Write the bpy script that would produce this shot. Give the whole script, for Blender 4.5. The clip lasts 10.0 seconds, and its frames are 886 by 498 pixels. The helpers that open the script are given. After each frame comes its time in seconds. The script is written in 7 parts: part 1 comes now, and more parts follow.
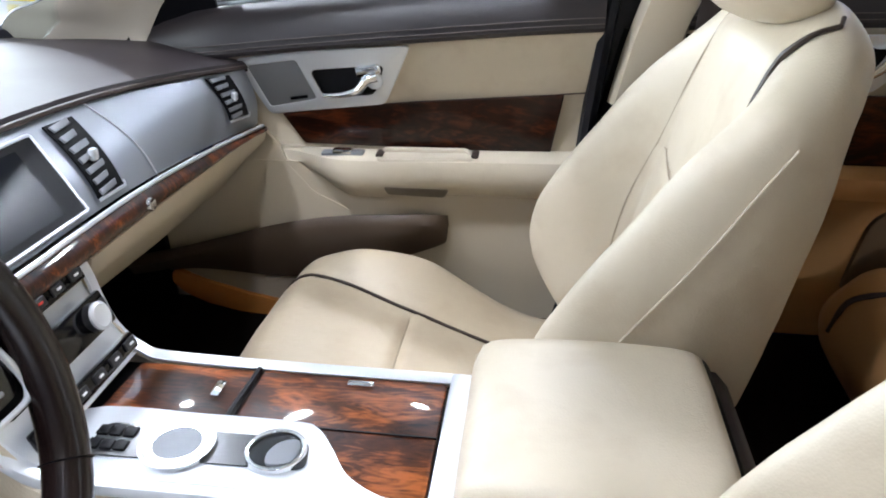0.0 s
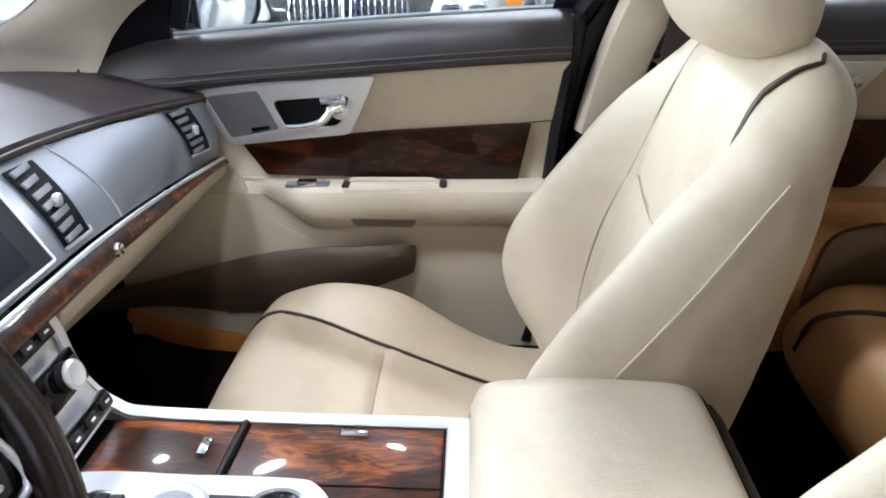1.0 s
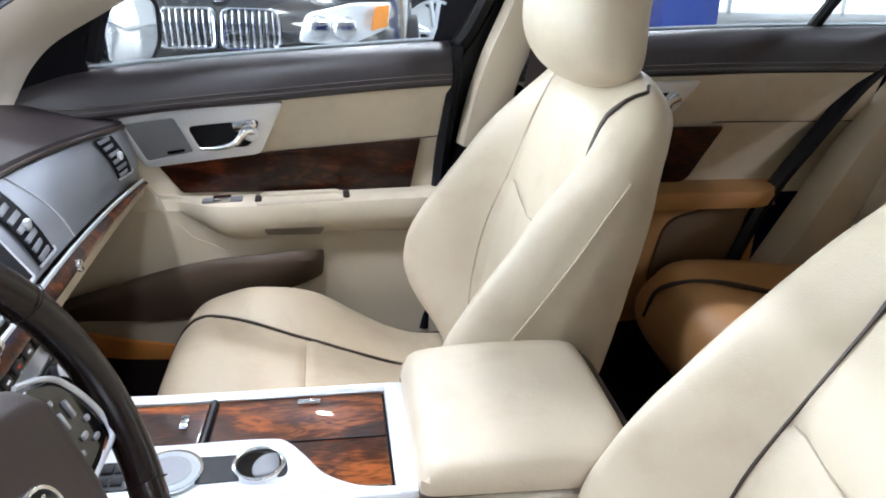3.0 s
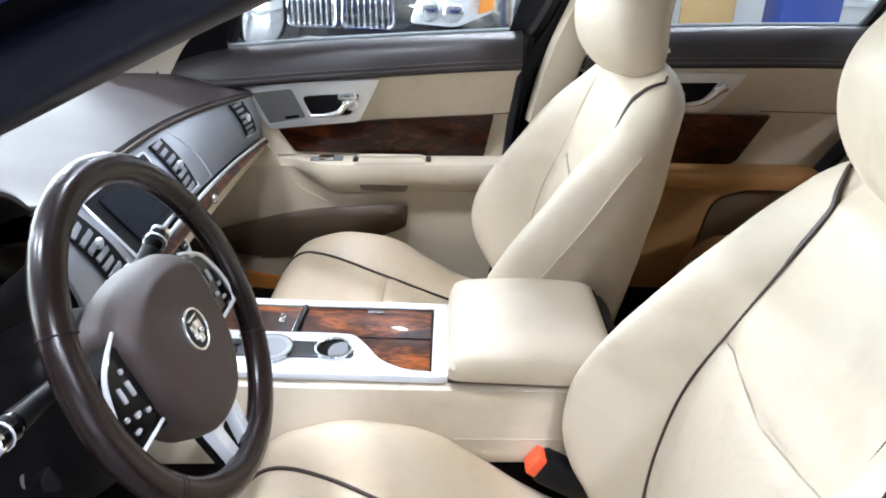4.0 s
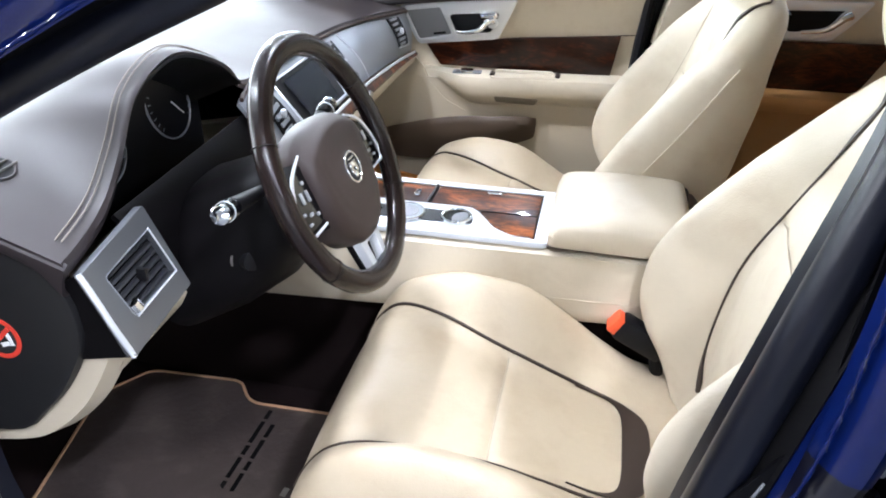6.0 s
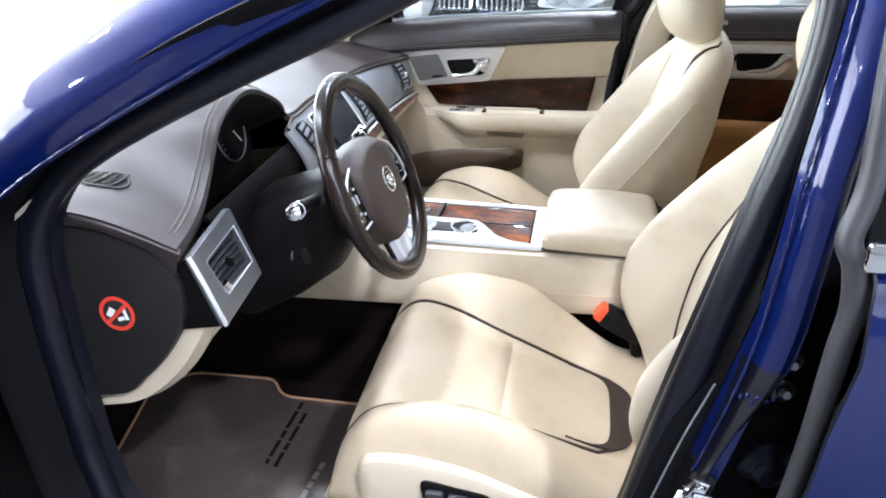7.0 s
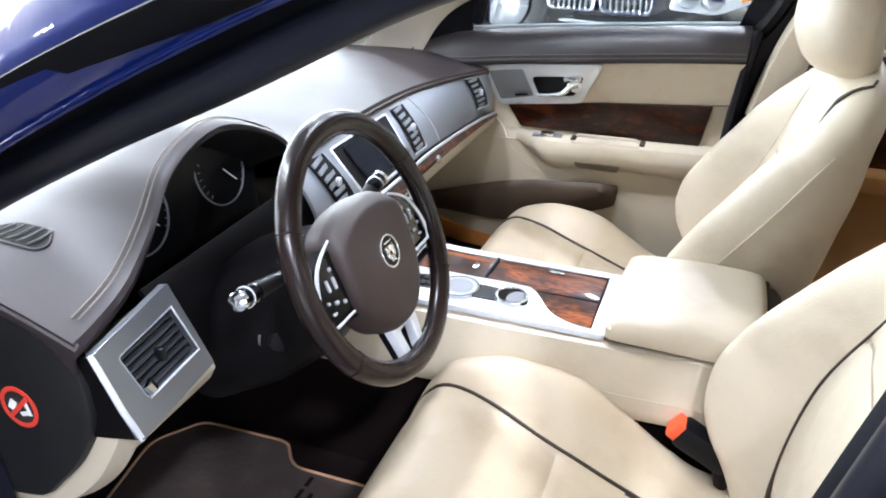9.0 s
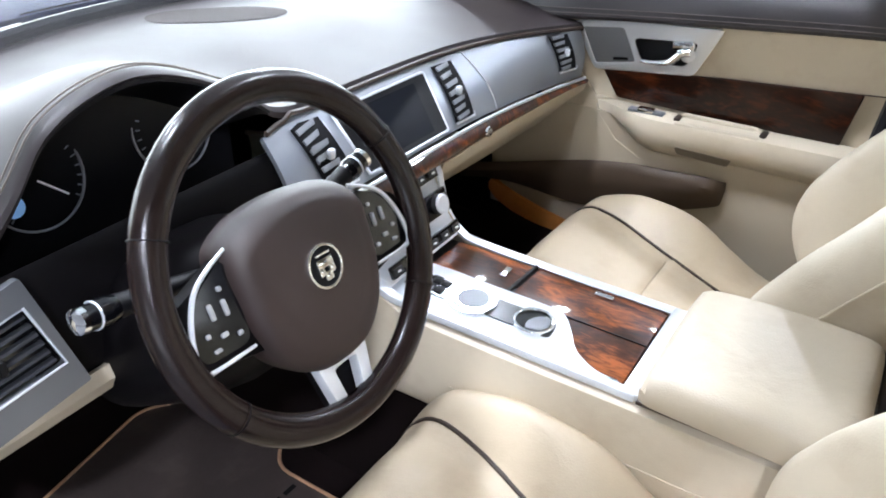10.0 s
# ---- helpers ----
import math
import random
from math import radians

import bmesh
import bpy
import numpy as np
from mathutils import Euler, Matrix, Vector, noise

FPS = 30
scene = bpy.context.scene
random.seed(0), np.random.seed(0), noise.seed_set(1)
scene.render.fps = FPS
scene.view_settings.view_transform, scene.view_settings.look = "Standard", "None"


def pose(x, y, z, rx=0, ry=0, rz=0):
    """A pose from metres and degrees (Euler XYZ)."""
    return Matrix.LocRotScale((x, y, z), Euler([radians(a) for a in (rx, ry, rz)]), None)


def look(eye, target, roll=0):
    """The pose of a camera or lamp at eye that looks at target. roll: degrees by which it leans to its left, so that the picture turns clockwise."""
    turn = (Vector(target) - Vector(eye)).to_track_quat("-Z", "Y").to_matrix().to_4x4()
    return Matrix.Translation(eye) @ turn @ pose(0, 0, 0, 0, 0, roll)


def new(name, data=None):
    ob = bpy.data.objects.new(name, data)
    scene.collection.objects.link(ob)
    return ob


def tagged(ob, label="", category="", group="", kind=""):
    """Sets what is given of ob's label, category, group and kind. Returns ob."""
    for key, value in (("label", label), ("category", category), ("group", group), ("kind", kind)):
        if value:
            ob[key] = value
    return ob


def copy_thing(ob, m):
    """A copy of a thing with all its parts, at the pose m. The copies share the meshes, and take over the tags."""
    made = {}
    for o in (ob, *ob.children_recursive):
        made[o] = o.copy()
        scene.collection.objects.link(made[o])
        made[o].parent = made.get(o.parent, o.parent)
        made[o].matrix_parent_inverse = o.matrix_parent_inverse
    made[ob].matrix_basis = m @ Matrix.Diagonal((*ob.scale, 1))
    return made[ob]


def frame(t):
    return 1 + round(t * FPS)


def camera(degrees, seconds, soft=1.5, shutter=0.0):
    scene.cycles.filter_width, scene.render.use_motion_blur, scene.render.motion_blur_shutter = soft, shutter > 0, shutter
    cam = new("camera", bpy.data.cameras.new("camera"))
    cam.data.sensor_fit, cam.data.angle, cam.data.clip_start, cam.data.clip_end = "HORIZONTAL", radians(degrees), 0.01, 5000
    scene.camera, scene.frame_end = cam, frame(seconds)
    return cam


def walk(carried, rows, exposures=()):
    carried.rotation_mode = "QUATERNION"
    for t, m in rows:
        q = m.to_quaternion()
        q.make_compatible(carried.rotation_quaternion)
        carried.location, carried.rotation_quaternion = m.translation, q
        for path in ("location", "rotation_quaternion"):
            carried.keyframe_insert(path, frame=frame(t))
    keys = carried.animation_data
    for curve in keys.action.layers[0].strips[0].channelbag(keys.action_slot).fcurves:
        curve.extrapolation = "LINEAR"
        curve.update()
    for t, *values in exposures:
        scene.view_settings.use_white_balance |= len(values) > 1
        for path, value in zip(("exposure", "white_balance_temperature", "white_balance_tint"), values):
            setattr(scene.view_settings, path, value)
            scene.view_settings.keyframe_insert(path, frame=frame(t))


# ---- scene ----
cam = camera(60.9, 10.0, 1.9, 0.0)
PATH = [
    (0, (0.319, -0.592, 1.148), (0.097, 1.196, 0.28), 0.2),
    (0.5, (0.296, -0.549, 1.154), (0.108, 1.298, 0.411), 1.0),
    (1, (0.258, -0.568, 1.166), (0.198, 1.249, 0.334), 0.7),
    (1.5, (0.174, -0.591, 1.17), (0.333, 1.217, 0.329), -0.1),
    (2, (0.167, -0.597, 1.163), (0.415, 1.231, 0.392), 2.0),
    (2.2, (0.168, -0.604, 1.159), (0.443, 1.233, 0.415), 2.4),
    (3.3, (0.200, -0.843, 1.256), (0.488, 0.955, 0.429), 1.6),
    (3.5, (0.234, -0.902, 1.256), (0.422, 0.915, 0.443), 1.8),
    (4, (0.252, -1.029, 1.308), (0.257, 0.772, 0.439), 1.8),
    (4.5, (0.251, -1.156, 1.314), (0.228, 0.643, 0.44), 1.3),
    (5, (0.251, -1.258, 1.311), (0.152, 0.518, 0.396), 1.4),
    (5.5, (0.264, -1.265, 1.295), (0.034, 0.458, 0.306), 1.1),
    (5.7, (0.309, -1.256, 1.308), (-0.026, 0.431, 0.287), 1.2),
    (6.8, (0.336, -1.520, 1.353), (-0.023, 0.222, 0.438), 0.1),
    (7, (0.308, -1.56, 1.373), (0.0, 0.199, 0.471), 0.4),
    (7.5, (0.283, -1.609, 1.379), (0.047, 0.156, 0.469), 0.1),
    (8, (0.291, -1.607, 1.401), (0.062, 0.171, 0.515), 0.2),
    (8.5, (0.334, -1.429, 1.392), (-0.034, 0.326, 0.507), -0.0),
    (9, (0.381, -1.179, 1.358), (-0.24, 0.482, 0.433), 0.3),
    (9.5, (0.393, -0.973, 1.319), (-0.313, 0.617, 0.331), 1.6),
    (10, (0.434, -0.837, 1.3), (-0.474, 0.602, 0.248), 1.5),
]
walk(cam, [(t, look(eye, target, roll)) for t, eye, target, roll in PATH], [(0, 0.22), (1.5, 0.26), (3.5, 0.34), (4.5, 0.47), (7.0, 0.60), (8.5, 0.69), (9.3, 0.52), (10.0, 0.36)])

# world and exposure
world = bpy.data.worlds.new("showroom_air")
scene.world = world
world.use_nodes = True
world.node_tree.nodes["Background"].inputs[0].default_value = (0.85, 0.93, 1.0, 1)
world.node_tree.nodes["Background"].inputs[1].default_value = 0.01
scene.view_settings.exposure = 0.0

# ---- kit ----
V = Vector


def cr(pts, n, closed=False):
    """Catmull-Rom curve through pts, n steps per span."""
    P = [V(p) for p in pts]
    m = len(P)
    out = []
    for i in range(m if closed else m - 1):
        if closed:
            a, b, c, d = P[(i - 1) % m], P[i], P[(i + 1) % m], P[(i + 2) % m]
        else:
            b, c = P[i], P[i + 1]
            a = P[i - 1] if i else b + (b - c)
            d = P[i + 2] if i + 2 < m else c + (c - b)
        for k in range(n):
            t = k / n
            out.append(0.5 * (2 * b + (c - a) * t + (2 * a - 5 * b + 4 * c - d) * t * t + (3 * b - a - 3 * c + d) * t ** 3))
    if not closed:
        out.append(P[-1])
    return out


def lerp1(x, pairs):
    """Smooth value of x along (x, value) pairs."""
    if x <= pairs[0][0]:
        return pairs[0][1]
    for i in range(len(pairs) - 1):
        (x0, v0), (x1, v1) = pairs[i], pairs[i + 1]
        if x <= x1:
            h = x1 - x0
            m0 = (v1 - v0) / h if i == 0 else (v1 - pairs[i - 1][1]) / (x1 - pairs[i - 1][0])
            m1 = (v1 - v0) / h if i + 2 == len(pairs) else (pairs[i + 2][1] - v0) / (pairs[i + 2][0] - x0)
            t = (x - x0) / h
            return (2 * t ** 3 - 3 * t * t + 1) * v0 + (t ** 3 - 2 * t * t + t) * h * m0 + (3 * t * t - 2 * t ** 3) * v1 + (t ** 3 - t * t) * h * m1
    return pairs[-1][1]


def smooth(a, b, x):
    t = min(1, max(0, (x - a) / (b - a)))
    return t * t * (3 - 2 * t)


def thing(name, at, label, category, group="", kind=""):
    """An Empty at the base of a thing."""
    ob = new(name)
    ob.empty_display_size = 0.05
    ob.location = at
    bpy.context.view_layer.update()
    return tagged(ob, label, category, group, kind)


def whole(name, bm, material, label, category, group="", kind="", sharp=40):
    """A thing of one mesh."""
    return tagged(part(name, bm, material, None, "", sharp), label, category, group, kind)


def origin_of(ob):
    o = V((0, 0, 0))
    while ob:
        o = o + ob.location
        ob = ob.parent
    return o


def part(name, bm, material, parent, label="", sharp=40):
    """Links a bmesh as one mesh object under a thing or a part."""
    if parent:
        bmesh.ops.translate(bm, verts=bm.verts, vec=-origin_of(parent))
    bmesh.ops.recalc_face_normals(bm, faces=bm.faces)
    me = bpy.data.meshes.new(name)
    bm.to_mesh(me)
    bm.free()
    me.materials.append(material)
    me.polygons.foreach_set("use_smooth", [True] * len(me.polygons))
    me.set_sharp_from_angle(angle=radians(sharp))
    ob = new(name, me)
    ob.parent = parent
    return tagged(ob, label)


def quads(bm, rows, closed_u=False, closed_v=False, flip=False):
    vs = [[bm.verts.new(p) for p in r] for r in rows]
    n, m = len(vs), len(vs[0])
    for i in range(n if closed_u else n - 1):
        for j in range(m if closed_v else m - 1):
            a, b, c, d = vs[i][j], vs[i][(j + 1) % m], vs[(i + 1) % n][(j + 1) % m], vs[(i + 1) % n][j]
            bm.faces.new((a, b, c, d))
    return vs


def loft(rings, caps=True, bm=None):
    """Closed rings of equal count joined into a skin."""
    bm = bm or bmesh.new()
    vs = quads(bm, rings, closed_v=True)
    if caps:
        bm.faces.new(vs[0][::-1])
        bm.faces.new(vs[-1])
    return bm


def sheet(rows, thick=0.006, bm=None):
    """An open grid with thickness."""
    bm = bm or bmesh.new()
    b2 = bmesh.new()
    quads(b2, rows)
    bmesh.ops.recalc_face_normals(b2, faces=b2.faces)
    if thick:
        bmesh.ops.solidify(b2, geom=list(b2.faces), thickness=thick)
    me = bpy.data.meshes.new("tmp")
    b2.to_mesh(me)
    b2.free()
    bm.from_mesh(me)
    bpy.data.meshes.remove(me)
    return bm


def tube(pts, r, n=8, closed=False, bm=None, flat=1.0, up=None):
    """A swept round bar; r may be a number or a function of 0..1."""
    bm = bm or bmesh.new()
    P = [V(p) for p in pts]
    m = len(P)
    rings = []
    last = V(up) if up else V((0.13, 0.21, 0.97))
    for i, p in enumerate(P):
        a, b = (P[(i - 1) % m], P[(i + 1) % m]) if closed else (P[max(i - 1, 0)], P[min(i + 1, m - 1)])
        d = (b - a).normalized()
        u = last - d * last.dot(d)
        if u.length < 1e-4:
            u = d.orthogonal()
        u.normalize()
        if not up:
            last = u
        w = d.cross(u)
        rr = r(i / max(1, m - 1)) if callable(r) else r
        rings.append([p + rr * (math.cos(k * 2 * math.pi / n) * w + flat * math.sin(k * 2 * math.pi / n) * u) for k in range(n)])
    vs = quads(bm, rings, closed_u=closed, closed_v=True)
    if not closed:
        bm.faces.new(vs[0][::-1])
        bm.faces.new(vs[-1])
    return bm


def block(size, m=None, bevel=0.004, seg=2, bm=None):
    """A bevelled box of that size centred on m."""
    b2 = bmesh.new()
    bmesh.ops.create_cube(b2, size=1.0)
    bmesh.ops.scale(b2, vec=V(size), verts=b2.verts)
    if bevel:
        bmesh.ops.bevel(b2, geom=list(b2.edges), offset=min(bevel, 0.45 * min(size)), segments=seg, affect="EDGES", profile=0.5)
    if m is not None:
        bmesh.ops.transform(b2, matrix=m if isinstance(m, Matrix) else Matrix.Translation(m), verts=b2.verts)
    if bm is None:
        return b2
    me = bpy.data.meshes.new("tmp")
    b2.to_mesh(me)
    b2.free()
    bm.from_mesh(me)
    bpy.data.meshes.remove(me)
    return bm


def join(*bms):
    out = bms[0]
    for b in bms[1:]:
        me = bpy.data.meshes.new("tmp")
        b.to_mesh(me)
        b.free()
        out.from_mesh(me)
        bpy.data.meshes.remove(me)
    return out


def rounded(pts, r, n=4):
    """A 2D outline with its corners rounded."""
    out = []
    m = len(pts)
    for i in range(m):
        p, a, b = V(pts[i]), V(pts[i - 1]), V(pts[(i + 1) % m])
        ra = min(r, (a - p).length * 0.45, (b - p).length * 0.45)
        s, e = p + (a - p).normalized() * ra, p + (b - p).normalized() * ra
        for k in range(n + 1):
            t = k / n
            out.append((1 - t) ** 2 * s + 2 * t * (1 - t) * p + t * t * e)
    return out


def plate(outline, place, depth=0.004, holes=(), bevel=0.0015):
    """A flat panel: outline and holes in 2D, place(u, v, h) gives the point h above the panel's plane."""
    bm = bmesh.new()
    edges = []
    for loop in (outline, *holes):
        vs = [bm.verts.new((p[0], p[1], 0)) for p in loop]
        edges += [bm.edges.new((vs[i], vs[(i + 1) % len(vs)])) for i in range(len(vs))]
    if holes:
        bmesh.ops.triangle_fill(bm, use_beauty=True, use_dissolve=False, edges=edges)
    else:
        bm.faces.new(list(bm.verts))
    top = list(bm.faces)
    for f in top:
        if f.normal.z < 0:
            f.normal_flip()
    ext = bmesh.ops.extrude_face_region(bm, geom=top)
    up = [v for v in ext["geom"] if isinstance(v, bmesh.types.BMVert)]
    bmesh.ops.translate(bm, verts=up, vec=(0, 0, depth))
    if bevel:
        rim = [e for e in bm.edges if all(v.co.z > depth * 0.9 for v in e.verts) and len(e.link_faces) == 2 and abs(e.link_faces[0].normal.z - e.link_faces[1].normal.z) > 0.5]
        bmesh.ops.bevel(bm, geom=rim, offset=min(bevel, depth * 0.6), segments=2, affect="EDGES", profile=0.5)
    for v in bm.verts:
        v.co = place(v.co.x, v.co.y, v.co.z)
    return bm


def disc(center, normal, r, depth, n=32, bevel=0.002, inner=0.0):
    """A round disc or ring facing normal."""
    z = V(normal).normalized()
    x = z.orthogonal().normalized()
    y = z.cross(x)
    c = V(center)
    circ = lambda q: [(q * math.cos(2 * math.pi * k / n), q * math.sin(2 * math.pi * k / n)) for k in range(n)]
    return plate(circ(r), lambda u, v, h: c + x * u + y * v + z * h, depth, [circ(inner)] if inner else (), bevel)


def turned(profile, base, axis, n=24):
    """A body of revolution: profile of (distance along axis, radius)."""
    z = V(axis).normalized()
    x = z.orthogonal().normalized()
    y = z.cross(x)
    rings = [[V(base) + z * h + (x * math.cos(2 * math.pi * k / n) + y * math.sin(2 * math.pi * k / n)) * max(r, 1e-4) for k in range(n)] for h, r in profile]
    return loft(rings)


# ---- materials ----
def node_mat(name):
    m = bpy.data.materials.new(name)
    m.use_nodes = True
    return m, m.node_tree.nodes, m.node_tree.links, m.node_tree.nodes["Principled BSDF"]


def surface(name, color, rough=0.5, metal=0.0, vary=0.12, grain=0.0, scale=300.0, coat=0.0, big=6.0, rough_vary=0.08, spec=0.5, cells=False, stain=None, stain_at=0.6, coat_rough=0.03, crease=0.0):
    """A surface with broad and fine variation of colour and gloss, and a fine relief."""
    m, N, L, B = node_mat(name)
    tc = N.new("ShaderNodeTexCoord")
    n1 = N.new("ShaderNodeTexNoise")
    n1.inputs["Scale"].default_value, n1.inputs["Detail"].default_value = big, 6
    n2 = N.new("ShaderNodeTexNoise")
    n2.inputs["Scale"].default_value, n2.inputs["Detail"].default_value = scale * 0.2, 3
    for n in (n1, n2):
        L.new(tc.outputs["Object"], n.inputs["Vector"])
    mix = N.new("ShaderNodeMix")
    mix.data_type = "RGBA"
    lo = [c * (1 - vary) for c in color]
    hi = [min(1, c * (1 + vary)) for c in color]
    add = N.new("ShaderNodeMath")
    add.operation = "MULTIPLY_ADD"
    L.new(n2.outputs["Fac"], add.inputs[0])
    add.inputs[1].default_value = 0.35
    add2 = N.new("ShaderNodeMath")
    add2.operation = "MULTIPLY"
    L.new(n1.outputs["Fac"], add2.inputs[0])
    add2.inputs[1].default_value = 0.65
    L.new(add2.outputs[0], add.inputs[2])
    L.new(add.outputs[0], mix.inputs["Factor"])
    mix.inputs["A"].default_value, mix.inputs["B"].default_value = (*lo, 1), (*hi, 1)
    out = mix.outputs["Result"]
    if stain:
        n3 = N.new("ShaderNodeTexNoise")
        n3.inputs["Scale"].default_value, n3.inputs["Detail"].default_value = big * 2.3, 8
        L.new(tc.outputs["Object"], n3.inputs["Vector"])
        ramp = N.new("ShaderNodeValToRGB")
        ramp.color_ramp.elements[0].position, ramp.color_ramp.elements[1].position = stain_at, stain_at + 0.18
        ramp.color_ramp.elements[0].color, ramp.color_ramp.elements[1].color = (0, 0, 0, 1), (0.5, 0.5, 0.5, 1)
        L.new(n3.outputs["Fac"], ramp.inputs[0])
        mx = N.new("ShaderNodeMix")
        mx.data_type = "RGBA"
        L.new(ramp.outputs["Color"], mx.inputs["Factor"])
        L.new(out, mx.inputs["A"])
        mx.inputs["B"].default_value = (*stain, 1)
        out = mx.outputs["Result"]
    L.new(out, B.inputs["Base Color"])
    mr = N.new("ShaderNodeMapRange")
    L.new(n1.outputs["Fac"], mr.inputs[0])
    mr.inputs[3].default_value, mr.inputs[4].default_value = max(0.02, rough - rough_vary), min(1, rough + rough_vary)
    L.new(mr.outputs[0], B.inputs["Roughness"])
    B.inputs["Metallic"].default_value = metal
    B.inputs["Specular IOR Level"].default_value = spec
    B.inputs["Coat Weight"].default_value = coat
    B.inputs["Coat Roughness"].default_value = coat_rough
    if grain:
        bump = N.new("ShaderNodeBump")
        bump.inputs["Strength"].default_value = grain
        bump.inputs["Distance"].default_value = 0.0012
        if cells:
            vo = N.new("ShaderNodeTexVoronoi")
            vo.inputs["Scale"].default_value = scale
            L.new(tc.outputs["Object"], vo.inputs["Vector"])
            h = vo.outputs["Distance"]
        else:
            nf = N.new("ShaderNodeTexNoise")
            nf.inputs["Scale"].default_value, nf.inputs["Detail"].default_value = scale, 2
            L.new(tc.outputs["Object"], nf.inputs["Vector"])
            h = nf.outputs["Fac"]
        n4 = N.new("ShaderNodeTexNoise")
        n4.inputs["Scale"].default_value, n4.inputs["Detail"].default_value = 22, 4
        L.new(tc.outputs["Object"], n4.inputs["Vector"])
        ad = N.new("ShaderNodeMath")
        ad.operation = "MULTIPLY_ADD"
        L.new(n4.outputs["Fac"], ad.inputs[0])
        ad.inputs[1].default_value = 1.2
        L.new(h, ad.inputs[2])
        L.new(ad.outputs[0], bump.inputs["Height"])
        L.new(bump.outputs["Normal"], B.inputs["Normal"])
        if coat:
            L.new(bump.outputs["Normal"], B.inputs["Coat Normal"])
        if crease:
            nw = N.new("ShaderNodeTexNoise")
            nw.inputs["Scale"].default_value, nw.inputs["Detail"].default_value, nw.inputs["Distortion"].default_value = 10, 4, 0.8
            L.new(tc.outputs["Object"], nw.inputs["Vector"])
            b2 = N.new("ShaderNodeBump")
            b2.inputs["Strength"].default_value, b2.inputs["Distance"].default_value = crease, 0.012
            L.new(nw.outputs["Fac"], b2.inputs["Height"])
            L.new(b2.outputs["Normal"], bump.inputs["Normal"])
    return m


def burl(name, dark, mid, light, scale=9.0, coat=1.0):
    """Lacquered burr walnut."""
    m, N, L, B = node_mat(name)
    tc = N.new("ShaderNodeTexCoord")
    mp = N.new("ShaderNodeMapping")
    # Grain stretched along x: its streaks also stand in for reflected ceiling lines.
    mp.inputs["Scale"].default_value = (0.55, 2.0, 1.5)
    L.new(tc.outputs["Object"], mp.inputs["Vector"])
    n1 = N.new("ShaderNodeTexNoise")
    n1.inputs["Scale"].default_value, n1.inputs["Detail"].default_value, n1.inputs["Distortion"].default_value = scale, 8, 2.4
    n2 = N.new("ShaderNodeTexNoise")
    n2.inputs["Scale"].default_value, n2.inputs["Detail"].default_value, n2.inputs["Distortion"].default_value = scale * 4.5, 6, 3.5
    L.new(mp.outputs[0], n1.inputs["Vector"])
    L.new(mp.outputs[0], n2.inputs["Vector"])
    ad = N.new("ShaderNodeMath")
    ad.operation = "MULTIPLY_ADD"
    L.new(n2.outputs["Fac"], ad.inputs[0])
    ad.inputs[1].default_value = 0.35
    sc = N.new("ShaderNodeMath")
    sc.operation = "MULTIPLY"
    L.new(n1.outputs["Fac"], sc.inputs[0])
    sc.inputs[1].default_value = 0.68
    L.new(sc.outputs[0], ad.inputs[2])
    r = N.new("ShaderNodeValToRGB")
    e = r.color_ramp.elements
    e[0].position, e[0].color = 0.36, (*dark, 1)
    e[1].position, e[1].color = 0.66, (*light, 1)
    k = e.new(0.52)
    k.color = (*mid, 1)
    L.new(ad.outputs[0], r.inputs[0])
    L.new(r.outputs[0], B.inputs["Base Color"])
    B.inputs["Roughness"].default_value = 0.4
    B.inputs["Specular IOR Level"].default_value = 0.15
    B.inputs["Coat Weight"].default_value = coat
    B.inputs["Coat IOR"].default_value = 1.4
    B.inputs["Coat Roughness"].default_value = 0.04
    return m


def glass_mat(name, tint=(0.92, 0.96, 0.95)):
    m, N, L, B = node_mat(name)
    N.remove(B)
    tr = N.new("ShaderNodeBsdfTransparent")
    tr.inputs[0].default_value = (*tint, 1)
    gl = N.new("ShaderNodeBsdfGlossy")
    gl.inputs["Roughness"].default_value = 0.01
    lw = N.new("ShaderNodeLayerWeight")
    lw.inputs[0].default_value = 0.5
    pw = N.new("ShaderNodeMath")
    pw.operation = "POWER"
    pw.inputs[1].default_value = 4.0
    L.new(lw.outputs["Facing"], pw.inputs[0])
    fr = N.new("ShaderNodeMath")
    fr.operation = "MULTIPLY_ADD"
    fr.inputs[1].default_value = 0.6
    fr.inputs[2].default_value = 0.035
    L.new(pw.outputs[0], fr.inputs[0])
    mx = N.new("ShaderNodeMixShader")
    L.new(fr.outputs[0], mx.inputs[0])
    L.new(tr.outputs[0], mx.inputs[1])
    L.new(gl.outputs[0], mx.inputs[2])
    L.new(mx.outputs[0], N["Material Output"].inputs[0])
    return m


def glow(name, color, strength):
    m, N, L, B = node_mat(name)
    B.inputs["Base Color"].default_value = (*color, 1)
    B.inputs["Emission Color"].default_value = (*color, 1)
    B.inputs["Emission Strength"].default_value = strength
    return m


CREAM = surface("cream_leather", (0.58, 0.510, 0.395), 0.42, vary=0.06, grain=0.16, scale=430, cells=True, stain=(0.47, 0.385, 0.28), stain_at=0.53, crease=0.22)
SEATCREAM = surface("worn_cream_leather", (0.515, 0.428, 0.308), 0.42, vary=0.07, grain=0.16, scale=430, cells=True, stain=(0.43, 0.34, 0.235), stain_at=0.50, crease=0.26)
CREAM_TRIM = surface("cream_soft_plastic", (0.52, 0.452, 0.345), 0.5, vary=0.05, grain=0.12, scale=700)
BROWN = surface("brown_leather", (0.025, 0.0190, 0.0200), 0.50, vary=0.14, spec=0.50, grain=0.06, scale=800, cells=True)
